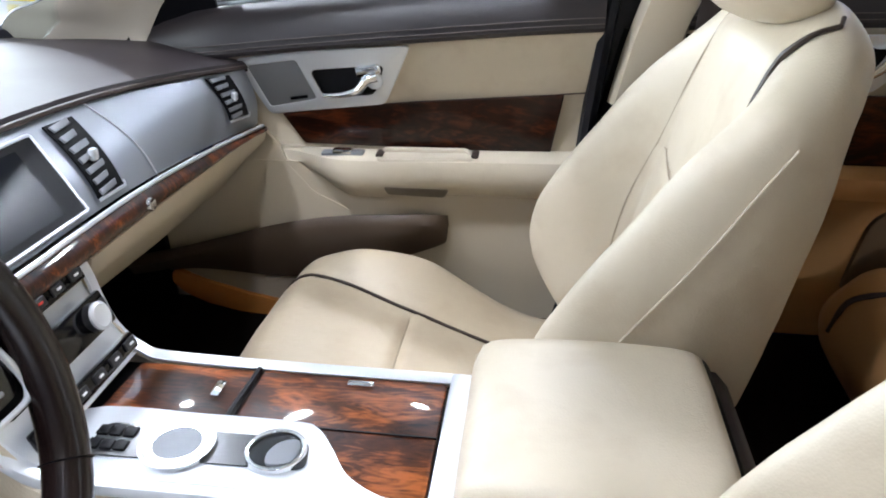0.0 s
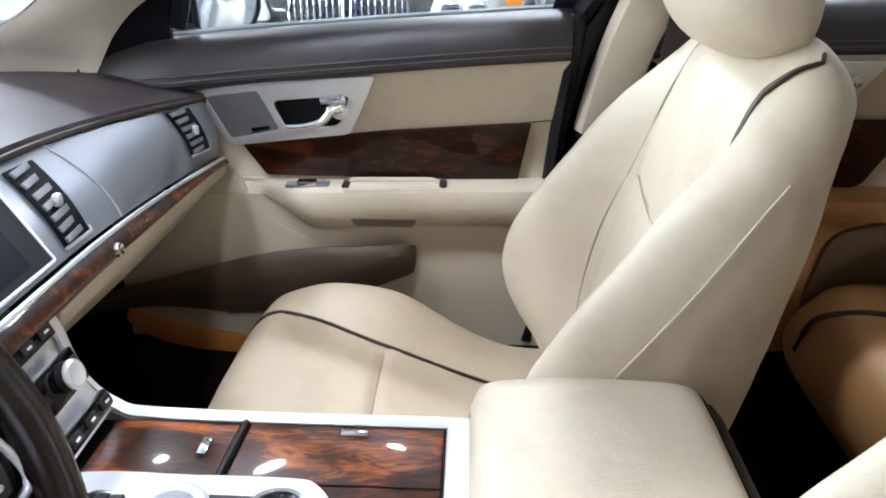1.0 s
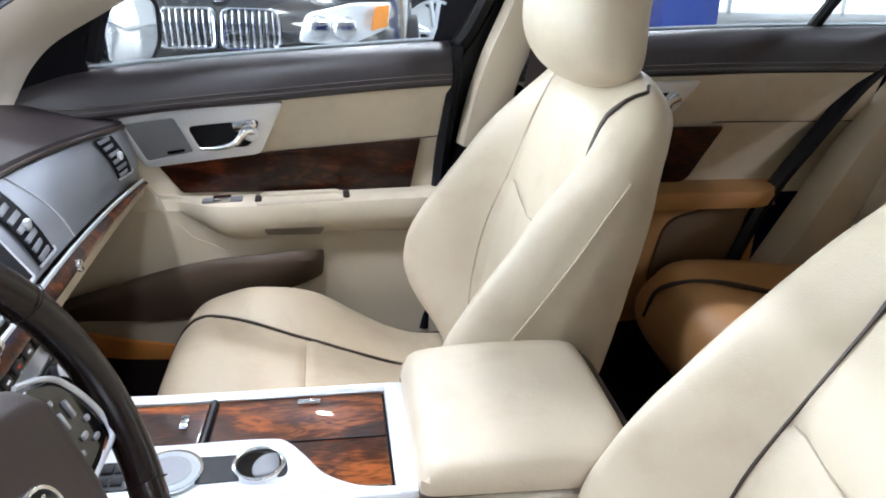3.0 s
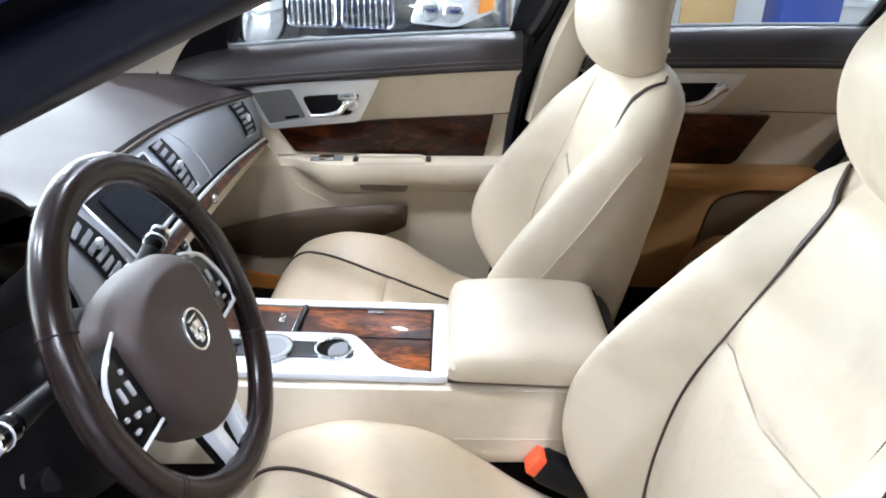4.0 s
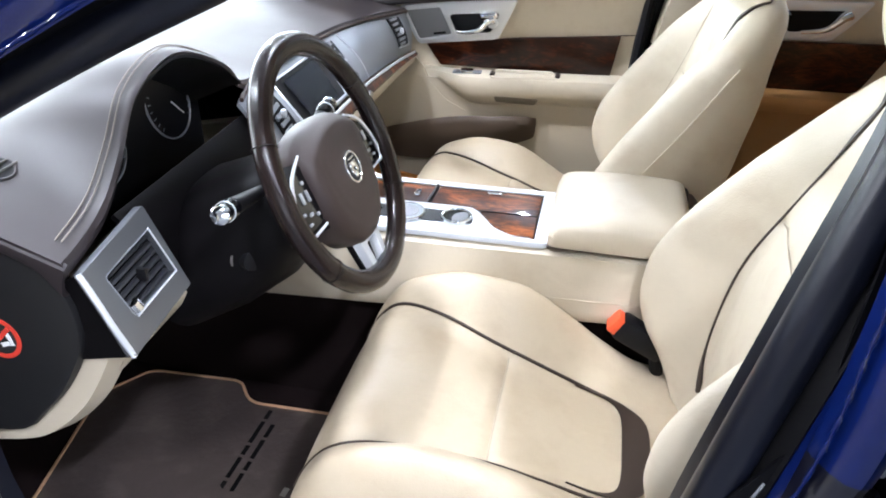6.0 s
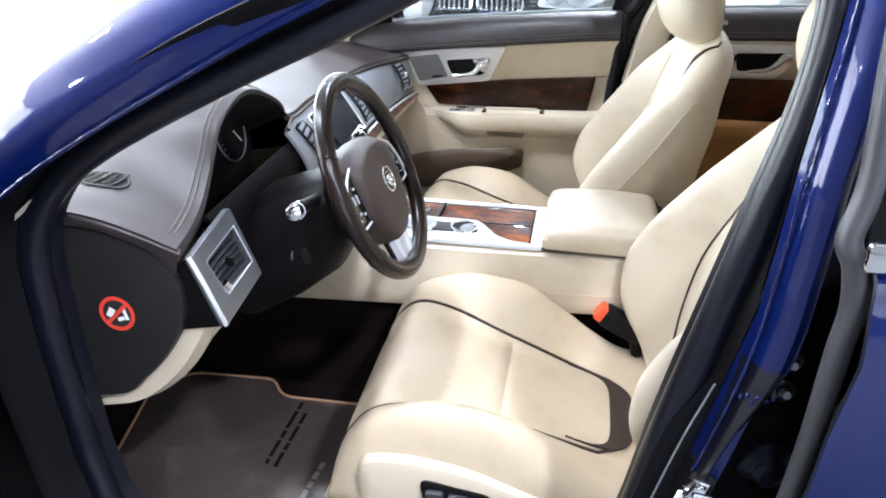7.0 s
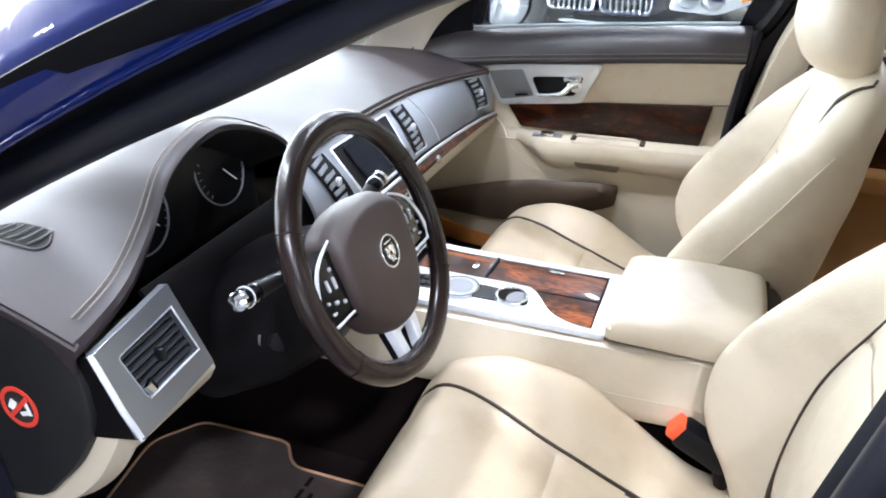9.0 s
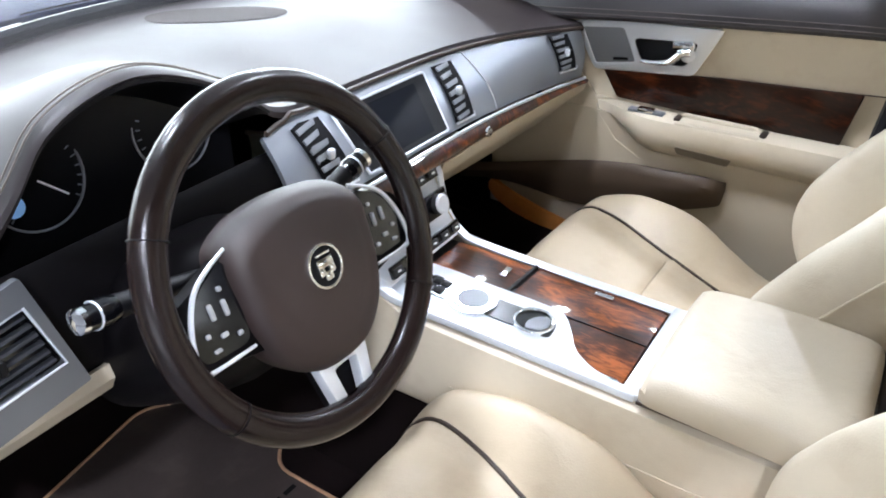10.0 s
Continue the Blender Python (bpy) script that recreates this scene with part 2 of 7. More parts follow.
LEDGE = surface("matt_brown_leather", (0.025, 0.0205, 0.0225), 0.42, vary=0.18, spec=0.6, grain=0.14, scale=800, cells=True)
LEDGESTITCH = surface("brown_thread", (0.10, 0.085, 0.078), 0.7, vary=0.1)
PIPE = surface("dark_brown_piping", (0.035, 0.022, 0.017), 0.5, vary=0.15)
STITCH = surface("pale_thread", (0.16, 0.135, 0.115), 0.7, vary=0.1)
SILVER = surface("satin_silver", (0.76, 0.79, 0.83), 0.32, metal=0.45, vary=0.05, grain=0.04, scale=900)
FASCIA = surface("grey_satin_silver", (0.33, 0.355, 0.39), 0.32, metal=0.5, vary=0.06, grain=0.05, scale=900)
GREYFIN = surface("pale_grey_fin_plastic", (0.20, 0.21, 0.23), 0.4, vary=0.08, grain=0.05)
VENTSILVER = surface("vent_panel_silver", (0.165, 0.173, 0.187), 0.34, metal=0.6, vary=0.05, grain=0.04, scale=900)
SILVER_DK = surface("grey_mesh", (0.25, 0.26, 0.28), 0.5, metal=0.5, vary=0.08, grain=0.5, scale=900, cells=True)
WHEEL = surface("smooth_brown_leather", (0.011, 0.0062, 0.0056), 0.24, vary=0.2, grain=0.05, scale=700, spec=0.36)
CHROME = surface("chrome", (0.86, 0.87, 0.88), 0.08, metal=1.0, vary=0.03, rough_vary=0.03)
TAUPE = surface("taupe_plastic", (0.10, 0.09, 0.085), 0.45, vary=0.08, grain=0.1)
BLACK = surface("black_plastic", (0.004, 0.004, 0.005), 0.4, vary=0.2, grain=0.15, scale=900, spec=0.2)
GLOSSBLACK = surface("gloss_black", (0.003, 0.003, 0.004), 0.1, vary=0.2, rough_vary=0.04)
DARKPLASTIC = surface("dark_brown_plastic", (0.004, 0.0035, 0.004), 0.42, vary=0.15, grain=0.15, scale=900, spec=0.07)
RUBBER = surface("rubber_seal", (0.004, 0.005, 0.010), 0.33, vary=0.2, grain=0.1, spec=0.32)
# Matte black: painted shade in the door recesses, and truly black trim.
RECESS = surface("shade_and_trim_black", (0.002, 0.002, 0.003), 0.5, vary=0.2, spec=0.15)
GREYSEAL = surface("grey_rubber", (0.032, 0.032, 0.036), 0.42, vary=0.15)
CARPET = surface("dark_carpet", (0.010, 0.006, 0.006), 0.95, vary=0.4, grain=1.0, scale=1500, spec=0.1)
MATTOP = surface("mat_in_clear_plastic", (0.066, 0.051, 0.047), 0.32, vary=0.35, grain=0.7, scale=60, coat=0.7, coat_rough=0.12, stain=(0.14, 0.11, 0.095), stain_at=0.55, crease=0.25)
TAN = surface("tan_thread_edge", (0.46, 0.27, 0.16), 0.6, vary=0.3, big=30)
WOOD = burl("burr_walnut", (0.009, 0.0034, 0.002), (0.062, 0.017, 0.006), (0.30, 0.082, 0.020), 7.0)
WOOD_DK = burl("dark_burr_walnut", (0.004, 0.0014, 0.001), (0.018, 0.0046, 0.0020), (0.085, 0.018, 0.005), 6.0, 0.6)
BLUE = surface("dark_blue_paint", (0.0010, 0.0070, 0.066), 0.32, metal=0.3, spec=0.1, vary=0.15, coat=0.9, coat_rough=0.04, big=3, grain=0.03, scale=80, crease=0.10)
# Cream leather of the rear, with warm bounced light put into its colour.
WARMLEATHER = surface("warm_bounce_leather", (0.52, 0.275, 0.105), 0.45, vary=0.08, grain=0.14, scale=520, cells=True)
HEADLINER = surface("headliner_cloth", (0.62, 0.56, 0.46), 0.9, vary=0.05, grain=0.3, scale=900)
GLASS = glass_mat("window_glass")
GLASS_DK = glass_mat("tinted_glass", (0.25, 0.27, 0.28))
ORANGE = surface("orange_red_plastic", (0.75, 0.09, 0.03), 0.4, vary=0.08)
RED = surface("red_print", (0.65, 0.05, 0.03), 0.5, vary=0.05)
WHITE = surface("white_print", (0.8, 0.8, 0.8), 0.5, vary=0.03)
WALLW = surface("white_wall_paint", (0.68, 0.69, 0.70), 0.8, vary=0.03, grain=0.15, scale=200, big=1.2)
FLOORG = surface("grey_floor_tile", (0.13, 0.133, 0.14), 0.2, vary=0.12, grain=0.05, big=0.8, stain=(0.10, 0.10, 0.10))
CEIL = surface("white_ceiling_paint", (0.50, 0.51, 0.54), 0.9, vary=0.06, grain=0.15, scale=200, big=1.2)
# Unseen south wall, kept dark to hold down reflections and bounce light.
SOUTH = surface("dark_reflection_wall", (0.14, 0.142, 0.15), 0.8, vary=0.06, grain=0.15, scale=200, big=1.2)


# ---- showroom ----
def room():
    x0, x1, y0, y1, h = -9.0, 9.0, -7.0, 7.5, 4.7
    bm = block((x1 - x0, y1 - y0, 0.1), V(((x0 + x1) / 2, (y0 + y1) / 2, -0.05)), 0)
    whole("floor", bm, FLOORG, "polished grey showroom floor", "floor", kind="structure")
    bm = block((x1 - x0, y1 - y0, 0.1), V(((x0 + x1) / 2, (y0 + y1) / 2, h + 0.05)), 0)
    whole("ceiling", bm, CEIL, "white painted showroom ceiling", "ceiling", kind="structure")
    for name, size, at in (
        ("wall_south", (x1 - x0, 0.2, h), ((x0 + x1) / 2, y0 - 0.1, h / 2)),
        ("wall_north", (x1 - x0, 0.2, h), ((x0 + x1) / 2, y1 + 0.1, h / 2)),
        ("wall_west", (0.2, y1 - y0, h), (x0 - 0.1, (y0 + y1) / 2, h / 2)),
        ("wall_east", (0.2, y1 - y0, h), (x1 + 0.1, (y0 + y1) / 2, h / 2)),
    ):
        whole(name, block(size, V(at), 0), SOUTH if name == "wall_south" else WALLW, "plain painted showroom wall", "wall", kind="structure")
    proto = None
    for lx, ly, watt in LAMPS:
        m = Matrix.Translation((lx, ly, 3.75))
        if proto is None:
            proto = thing("ceiling_light", m.translation, "round white pendant lamp hanging under the ceiling", "ceiling light", "ceiling lamps")
            part("shade", turned([(-0.02, 0.22), (0.0, 0.225), (0.10, 0.16), (0.18, 0.06), (0.22, 0.05)], m.translation, (0, 0, 1), 32), WALLW, proto)
            part("diffuser", disc(m.translation + V((0, 0, -0.015)), (0, 0, -1), 0.21, 0.012, 32, 0.004), LAMP, proto, "glowing white diffuser")
            part("hanger", tube([(lx, ly, 3.96), (lx, ly, h)], 0.008), SILVER, proto)
        else:
            copy_thing(proto, m)
        la = bpy.data.lights.new("lamp", "AREA")
        la.shape, la.size, la.energy, la.color = "DISK", 0.26, watt, (0.805, 0.875, 1.05)
        lo = new("lamp", la)
        lo.location = (lx, ly, 3.72)


LAMPS = [(-0.75, -0.55, 58), (0.4, -3.1, 45), (1.9, -2.6, 130), (-2.4, -0.4, 92), (0.1, 5.2, 90), (0.5, 2.4, 70), (-2.2, 3.6, 90), (2.6, 4.6, 100), (-4.8, 0.8, 60), (-4.6, 4.6, 90), (4.8, 1.2, 120), (4.6, -3.4, 110), (-5.2, -3.4, 60)]
LAMP = glow("lamp_diffuser", (1.0, 0.99, 0.97), 40.0)
room()


def shop_front(name, m, width, panes, watt, pane, top=4.6):
    """A bright glazed stretch of the showroom's wall, facing its own -y; some are unseen, added light."""
    w = thing(name, (0, 0, 0), "tall bright shop front windows with daylight behind", "window", kind="structure")
    pw = width / panes
    bars = [block((0.08, 0.08, top - 0.3), V((-width / 2 + pw * k, 0, top / 2 + 0.15)), 0.01) for k in range(panes + 1)] + [block((width, 0.08, 0.1), V((0, 0, z)), 0.01) for z in (0.3, top)]
    part("frame", join(*bars), WALLW, w)
    for k in range(panes):
        part("pane", block((pw - 0.08, 0.02, top - 0.38), V((-width / 2 + pw * (k + 0.5), 0.05, top / 2 + 0.15)), 0), pane, w, "bright daylit pane")
    yl = surface("yellow_sign_vinyl", (0.85, 0.7, 0.03), 0.5)
    for k in range(panes):
        part("sticker", block((0.42, 0.006, 0.16), pose(-width / 2 + pw * (k + 0.45), -0.05, 0.75 + 0.12 * (k % 2), 0, 6 * (k % 3) - 6, 0), 0.002), yl, w)
    w.matrix_basis = m
    la = bpy.data.lights.new("daylight", "AREA")
    la.shape, la.size, la.size_y, la.energy, la.color = "RECTANGLE", width, 3.0, watt, (0.775, 0.86, 1.05)
    lo = new("daylight", la)
    lo.matrix_world = m @ look((0, -0.12, 1.9), (0, -5, 1.7))


DAYPANE = glow("daylight_glass", (0.93, 0.95, 1.0), 7.0)
DIMPANE = glow("dim_fill_glass", (0.90, 0.94, 1.0), 1.1)
SOFTPANE = glow("soft_daylight_glass", (0.93, 0.95, 1.0), 3.0)
SHADEPANE = glow("shaded_daylight_glass", (0.93, 0.95, 1.0), 6.5)
shop_front("window_2", Matrix.Translation((-8.9, 4.2, 0)) @ Matrix.Rotation(radians(90), 4, "Z"), 6.0, 3, 96.0, DAYPANE)
# Unseen panes added as soft front light for seats and dashboard.
shop_front("fill_window_6", Matrix.Translation((-8.9, -1.8, 0)) @ Matrix.Rotation(radians(90), 4, "Z"), 6.0, 3, 116.0, SHADEPANE)
shop_front("window_3", Matrix.Translation((-6.7, 7.4, 0)), 4.2, 2, 40.0, DAYPANE)
shop_front("window_4", Matrix.Translation((-3.2, 7.4, 0)), 2.6, 1, 60.0, SHADEPANE, 3.0)
shop_front("window_7", Matrix.Translation((8.9, 3.2, 0)) @ Matrix.Rotation(radians(-90), 4, "Z"), 3.0, 2, 4.0, SOFTPANE, 3.0)
# Added out of view: gives the blue door something bright to mirror.
shop_front("reflection_window_5", Matrix.Translation((4.6, -6.9, 0)) @ Matrix.Rotation(radians(180), 4, "Z"), 5.2, 3, 20.0, DIMPANE, 2.9)


# ---- the car's shell ----
APERTURE = [(-0.417, -0.735, 0.60), (-0.423, -0.735, 0.76), (-0.415, -0.735, 0.90), (-0.365, -0.735, 0.99), (-0.278, -0.732, 1.058), (-0.113, -0.72, 1.146),
            (0.033, -0.70, 1.214), (0.18, -0.67, 1.284), (0.34, -0.645, 1.332), (0.47, -0.645, 1.350), (0.552, -0.66, 1.333), (0.568, -0.70, 1.27), (0.555, -0.73, 1.15),
            (0.512, -0.75, 0.97), (0.462, -0.758, 0.734), (0.424, -0.76, 0.53), (0.37, -0.76, 0.40), (0.28, -0.76, 0.345), (-0.2, -0.76, 0.335), (-0.36, -0.75, 0.40), (-0.405, -0.74, 0.50)]


def body():
    car = thing("car_body", (0.3, 0, 0), "dark metallic blue four-door saloon body with its driver's door open", "car")
    ring = cr(APERTURE, 8, True)
    mid = sum(ring, V()) / len(ring)

    def out(p, d, dy):
        w = V((p.x - mid.x, 0, p.z - mid.z))
        lo = p.z < 0.45
        w.normalize()
        return V((p.x + w.x * d, p.y + dy, p.z + w.z * d * (0.6 if lo else 1)))
    part("door_seal", tube(ring, 0.021, 12, True), RUBBER, car, "black rubber door seal")
    part("inner_flange", sheet([[out(p, a, dy) for p in ring + ring[:1]] for a, dy in ((-0.012, 0.045), (-0.004, 0.012), (0.004, 0.004))], 0.003), RUBBER, car)
    part("door_frame", sheet([[out(p, a, dy) for p in ring[78:114]] for a, dy in ((0.030, -0.028), (0.036, -0.037), (0.045, -0.052), (0.062, -0.062))], 0.003), BLUE, car, "dark blue painted door frame")
    # Frame front and recess are blue paint, drawn black to stand for shade.
    part("door_frame_foot", sheet([[out(p, a, dy) for p in ring[112:] + ring[:80]] for a, dy in ((0.030, -0.028), (0.036, -0.037), (0.045, -0.052), (0.062, -0.062))], 0.003), RECESS, car, "front of the door frame, blacked out for shade")
    part("frame_recess", sheet([[out(p, a, dy) for p in ring + ring[:1]] for a, dy in ((0.006, 0.002), (0.014, -0.006), (0.02, -0.012), (0.031, -0.027))], 0.003), RECESS, car, "recess of the door frame, its shade drawn black")
    # front pillar skin and wing, windscreen side
    pil = [(-0.62, -0.80, 0.86), (-0.45, -0.80, 0.985), (-0.33, -0.795, 1.075), (-0.16, -0.775, 1.175), (0.0, -0.745, 1.26), (0.15, -0.71, 1.325), (0.34, -0.68, 1.375), (0.6, -0.67, 1.395)]
    c = cr(pil, 8)
    part("a_pillar", sheet([[p + V((0, 0.0, -0.035)) for p in c], [p + V((0, -0.012, 0.0)) for p in c], [p + V((-0.010, -0.006, 0.020)) for p in c], [p + V((-0.024, 0.012, 0.040)) for p in c], [p + V((-0.042, 0.034, 0.052)) for p in c], [p + V((-0.062, 0.062, 0.056)) for p in c], [p + V((-0.066, 0.072, 0.046)) for p in c]], 0.006), BLUE, car)
    part("pillar_hem", tube([p + V((0.004, -0.010, -0.030)) for p in cr(c, 3)], lambda t: 0.0020 + 0.0006 * math.sin(t * 220) + 0.0004 * math.sin(t * 531), 8), BLUE, car, "lumpy sealed hem of the pillar")
    part("pillar_trim", sheet([[p + V((0.0, 0.10, 0.004)) for p in c], [p + V((0.015, 0.085, -0.03)) for p in c], [p + V((0.02, 0.045, -0.04)) for p in c]], 0.006), HEADLINER, car)
    # far pillar, cream inside
    c2 = [V((p.x, -p.y, p.z)) for p in c]
    scr = cr([(-0.66, 0.70, 0.885), (-0.60, 0.675, 0.938), (-0.53, 0.655, 0.962), (-0.455, 0.640, 0.992), (-0.40, 0.632, 1.028), (-0.345, 0.625, 1.067), (-0.18, 0.612, 1.160), (0.0, 0.60, 1.250), (0.20, 0.59, 1.325), (0.36, 0.58, 1.348)], 6)
    dor = cr([(-0.412, 0.742, 0.868), (-0.402, 0.738, 0.905), (-0.388, 0.736, 0.930), (-0.362, 0.734, 0.967), (-0.322, 0.733, 1.006), (-0.262, 0.732, 1.043), (-0.10, 0.722, 1.130), (0.08, 0.70, 1.225), (0.25, 0.672, 1.292), (0.42, 0.645, 1.325)], 6)
    cols = [[a + V((0.0, 0.05, 0.0)) for a in scr]]
    for k in range(9):
        q = k / 8
        cols.append([a.lerp(b, q) + V((0.10, -0.20, 0.06)) * (0.5 - 0.32 * smooth(0.985, 0.90, a.z)) * q * (1 - q) for a, b in zip(scr, dor)])
    cols.append([b + V((0.004, 0.012, -0.004)) for b in dor])
    cols.append([b + V((-0.004, 0.030, 0.0)) for b in dor])
    part("pillar_trim", sheet(cols, 0.005), HEADLINER, car, "cream cloth covered windscreen pillar")
    part("pillar_seal", tube([a + V((-0.006, 0.004, 0.002)) for a in scr], 0.0065, 8), RUBBER, car, "black edge of the windscreen")
    part("a_pillar", sheet([[p + V((0.02, 0.0, -0.035)) for p in c2], [p + V((0, 0.012, 0.0)) for p in c2], [p + V((-0.012, -0.02, 0.022)) for p in c2], [p + V((-0.03, -0.06, 0.022)) for p in c2]], 0.006), BLUE, car)
    # roof and headliner
    rows, inner = [], []
    for i in range(13):
        u = i / 12
        y = -0.66 + 1.32 * u
        a = 1 - (2 * u - 1) ** 2
        rows.append([V((0.22 - 0.10 * a, y, 1.365 + 0.03 * a)), V((0.45, y, 1.395 + 0.04 * a)), V((0.9, y, 1.405 + 0.045 * a)), V((1.35, y, 1.39 + 0.04 * a)), V((1.75, y, 1.33 + 0.03 * a))])
        inner.append([p + V((0.0, 0, -0.035)) for p in rows[-1]])
    part("roof", sheet(rows, 0.008), BLUE, car)
    part("headliner", sheet(inner, 0.008), HEADLINER, car, "cream cloth headliner")
    # windscreen and rear window
    ws = []
    for i in range(13):
        u = i / 12
        y = -0.68 + 1.36 * u
        a = 1 - (2 * u - 1) ** 2
        b, t = V((-0.56 - 0.26 * a, y, 0.90 + 0.02 * a)), V((0.2 - 0.10 * a, y * 0.93, 1.36 + 0.03 * a))
        ws.append([b.lerp(t, k / 6) + V((-0.03, 0, 0.03)) * math.sin(math.pi * k / 6) for k in range(7)])
    g = part("windscreen", sheet(ws, 0.004), GLASS, car, "clear windscreen glass")
    g.visible_shadow = False
    rw = [[V((1.72 + 0.05 * k * 1.9, y, 1.335 - 0.06 * k)) for k in range(6)] for y in (-0.6, -0.3, 0, 0.3, 0.6)]
    g = part("rear_window", sheet(rw, 0.004), GLASS, car)
    g.visible_shadow = False
    # cowl, bonnet, front wings
    cow = [[V((-0.60 - 0.24 * (1 - (y / 0.75) ** 2) - 0.06 * k, y, 0.895 - 0.012 * k + 0.012 * (1 - (y / 0.75) ** 2))) for k in range(5)] for y in [-0.75 + 0.125 * j for j in range(13)]]
    part("cowl_panel", sheet(cow, 0.01), BLACK, car, "black plastic scuttle panel")
    for y0 in (-0.45, 0.15):
        wp = cr([(-0.92, y0, 0.905), (-0.93, y0 + 0.15, 0.910), (-0.90, y0 + 0.42, 0.905)], 6)
        part("wiper", tube(wp, 0.009, 6), BLACK, car)
    bon = []
    for j in range(17):
        y = -0.86 + 1.72 * j / 16
        a = 1 - (y / 0.9) ** 2
        bon.append([V((x - 0.2 * a, y, z + 0.05 * a * w)) for x, z, w in ((-0.765, 0.90, 0.4), (-0.89, 0.905, 0.8), (-1.2, 0.865, 1.2), (-1.5, 0.80, 1.4), (-1.72, 0.70, 1.2))])
    part("bonnet", sheet(bon, 0.01), BLUE, car)
    for s in (-1, 1):
        wing = [[V((x, s * y, z)) for x, y, z in r] for r in (
            [(-0.40, 0.83, 0.99), (-0.43, 0.885, 0.93), (-0.44, 0.91, 0.75), (-0.44, 0.90, 0.36)],
            [(-0.62, 0.82, 0.90), (-0.63, 0.89, 0.86), (-0.64, 0.915, 0.7), (-0.64, 0.90, 0.36)],
            [(-1.0, 0.84, 0.885), (-1.0, 0.90, 0.84), (-1.0, 0.92, 0.7), (-1.0, 0.90, 0.55)],
            [(-1.5, 0.83, 0.80), (-1.5, 0.88, 0.76), (-1.5, 0.90, 0.66), (-1.5, 0.88, 0.5)])]
        part("front_wing", sheet(wing, 0.008), BLUE, car)
        part("sill", sheet([[V((x, s * 0.77, 0.335)) for x in (-0.6, 0.4, 1.6)], [V((x, s * 0.84, 0.33)) for x in (-0.6, 0.4, 1.6)], [V((x, s * 0.88, 0.27)) for x in (-0.6, 0.4, 1.6)], [V((x, s * 0.85, 0.17)) for x in (-0.6, 0.4, 1.6)]], 0.006), BLUE, car)
    # driver's side centre pillar, body colour outside and cream within
    bp = cr([(0.43, -0.79, 0.36), (0.478, -0.80, 0.60), (0.510, -0.80, 0.74), (0.548, -0.80, 0.88), (0.560, -0.795, 1.0), (0.568, -0.785, 1.105), (0.584, -0.76, 1.22), (0.605, -0.705, 1.34)], 8)
    wid = lambda p: 0.42 + 0.68 * smooth(0.74, 0.90, p.z)
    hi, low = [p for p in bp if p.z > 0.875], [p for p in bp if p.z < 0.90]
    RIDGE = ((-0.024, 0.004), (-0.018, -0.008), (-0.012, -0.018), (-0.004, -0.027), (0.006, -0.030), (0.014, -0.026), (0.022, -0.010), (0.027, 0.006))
    # Same blue paint, darkened in colour for the shade low on the pillar.
    part("b_pillar_foot", sheet([[p + V((o * wid(p), dy * (0.5 + 0.5 * wid(p)) + 0.001, 0)) for p in low] for o, dy in RIDGE], 0.004), surface("shade_darkened_blue", (0.0012, 0.0014, 0.006), 0.3, spec=0.3, vary=0.2, coat=0.8), car, "foot of the centre pillar, blue paint darkened to navy for shade")
    part("b_pillar", sheet([[p + V((o * wid(p), dy * (0.5 + 0.5 * wid(p)), 0)) for p in hi] for o, dy in ((-0.024, 0.004), (-0.018, -0.008), (-0.012, -0.018), (-0.004, -0.027), (0.006, -0.030), (0.014, -0.026), (0.022, -0.010), (0.027, 0.006))], 0.004), BLUE, car, "dark blue centre pillar behind the driver's door")
    # Black sheets put where the pillar's hollows lie in shade.
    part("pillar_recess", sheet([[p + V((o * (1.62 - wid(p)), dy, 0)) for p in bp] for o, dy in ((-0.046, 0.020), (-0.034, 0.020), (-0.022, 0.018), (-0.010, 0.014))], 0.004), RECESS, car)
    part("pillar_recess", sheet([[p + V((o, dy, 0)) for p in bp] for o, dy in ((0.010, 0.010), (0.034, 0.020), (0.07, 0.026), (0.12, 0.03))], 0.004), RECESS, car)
    part("pillar_cover", sheet([[p + V((-0.01, 0.035, 0)) for p in bp], [p + V((0.03, 0.055, 0)) for p in bp], [p + V((0.12, 0.055, 0)) for p in bp]], 0.004), CREAM_TRIM, car)
    bead = [p + V((-0.019 * wid(p) - 0.002, -0.010 * wid(p), 0)) for p in cr(bp[14:], 4)]
    part("pillar_hem", tube(bead, lambda t: 0.0018 + 0.0006 * math.sin(t * 150) + 0.0004 * math.sin(t * 391), 8), BLUE, car, "lumpy sealed hem of the pillar")
    bead = [p + V((0.021 * wid(p), -0.012 * wid(p), 0)) for p in cr(bp[18:], 4)]
    part("pillar_hem", tube(bead, lambda t: 0.0016 + 0.0006 * math.sin(t * 130 + 1) + 0.0004 * math.sin(t * 351), 8), BLUE, car, "lumpy sealed hem of the pillar")
    for k in range(7):
        q = bp[22] + V((-0.018 + 0.006 * k, -0.026 - 0.004 * math.sin(k), -0.004 + 0.006 * math.sin(2.1 * k)))
        part("weld_dimple", turned([(0, 0.003), (0.0008, 0.0026), (0.0013, 0.0)], q, (0.1, -1, 0.1), 10), BLUE, car)
    part("pillar_crease", tube([p + V((-0.034, 0.012, 0)) for p in bp[4:22]], 0.0014, 6), SILVER_DK, car)
    # closing shell behind
    shell = [[V((x, y, z)) for x, z in ((1.75, 1.33), (1.95, 1.1), (2.1, 1.02), (2.6, 0.99), (2.65, 0.4))] for y in (-0.78, -0.4, 0, 0.4, 0.78)]
    part("boot_lid", sheet([[p + V((0.10, 0, -0.01)) for p in r[2:]] for r in shell], 0.01), BLUE, car)
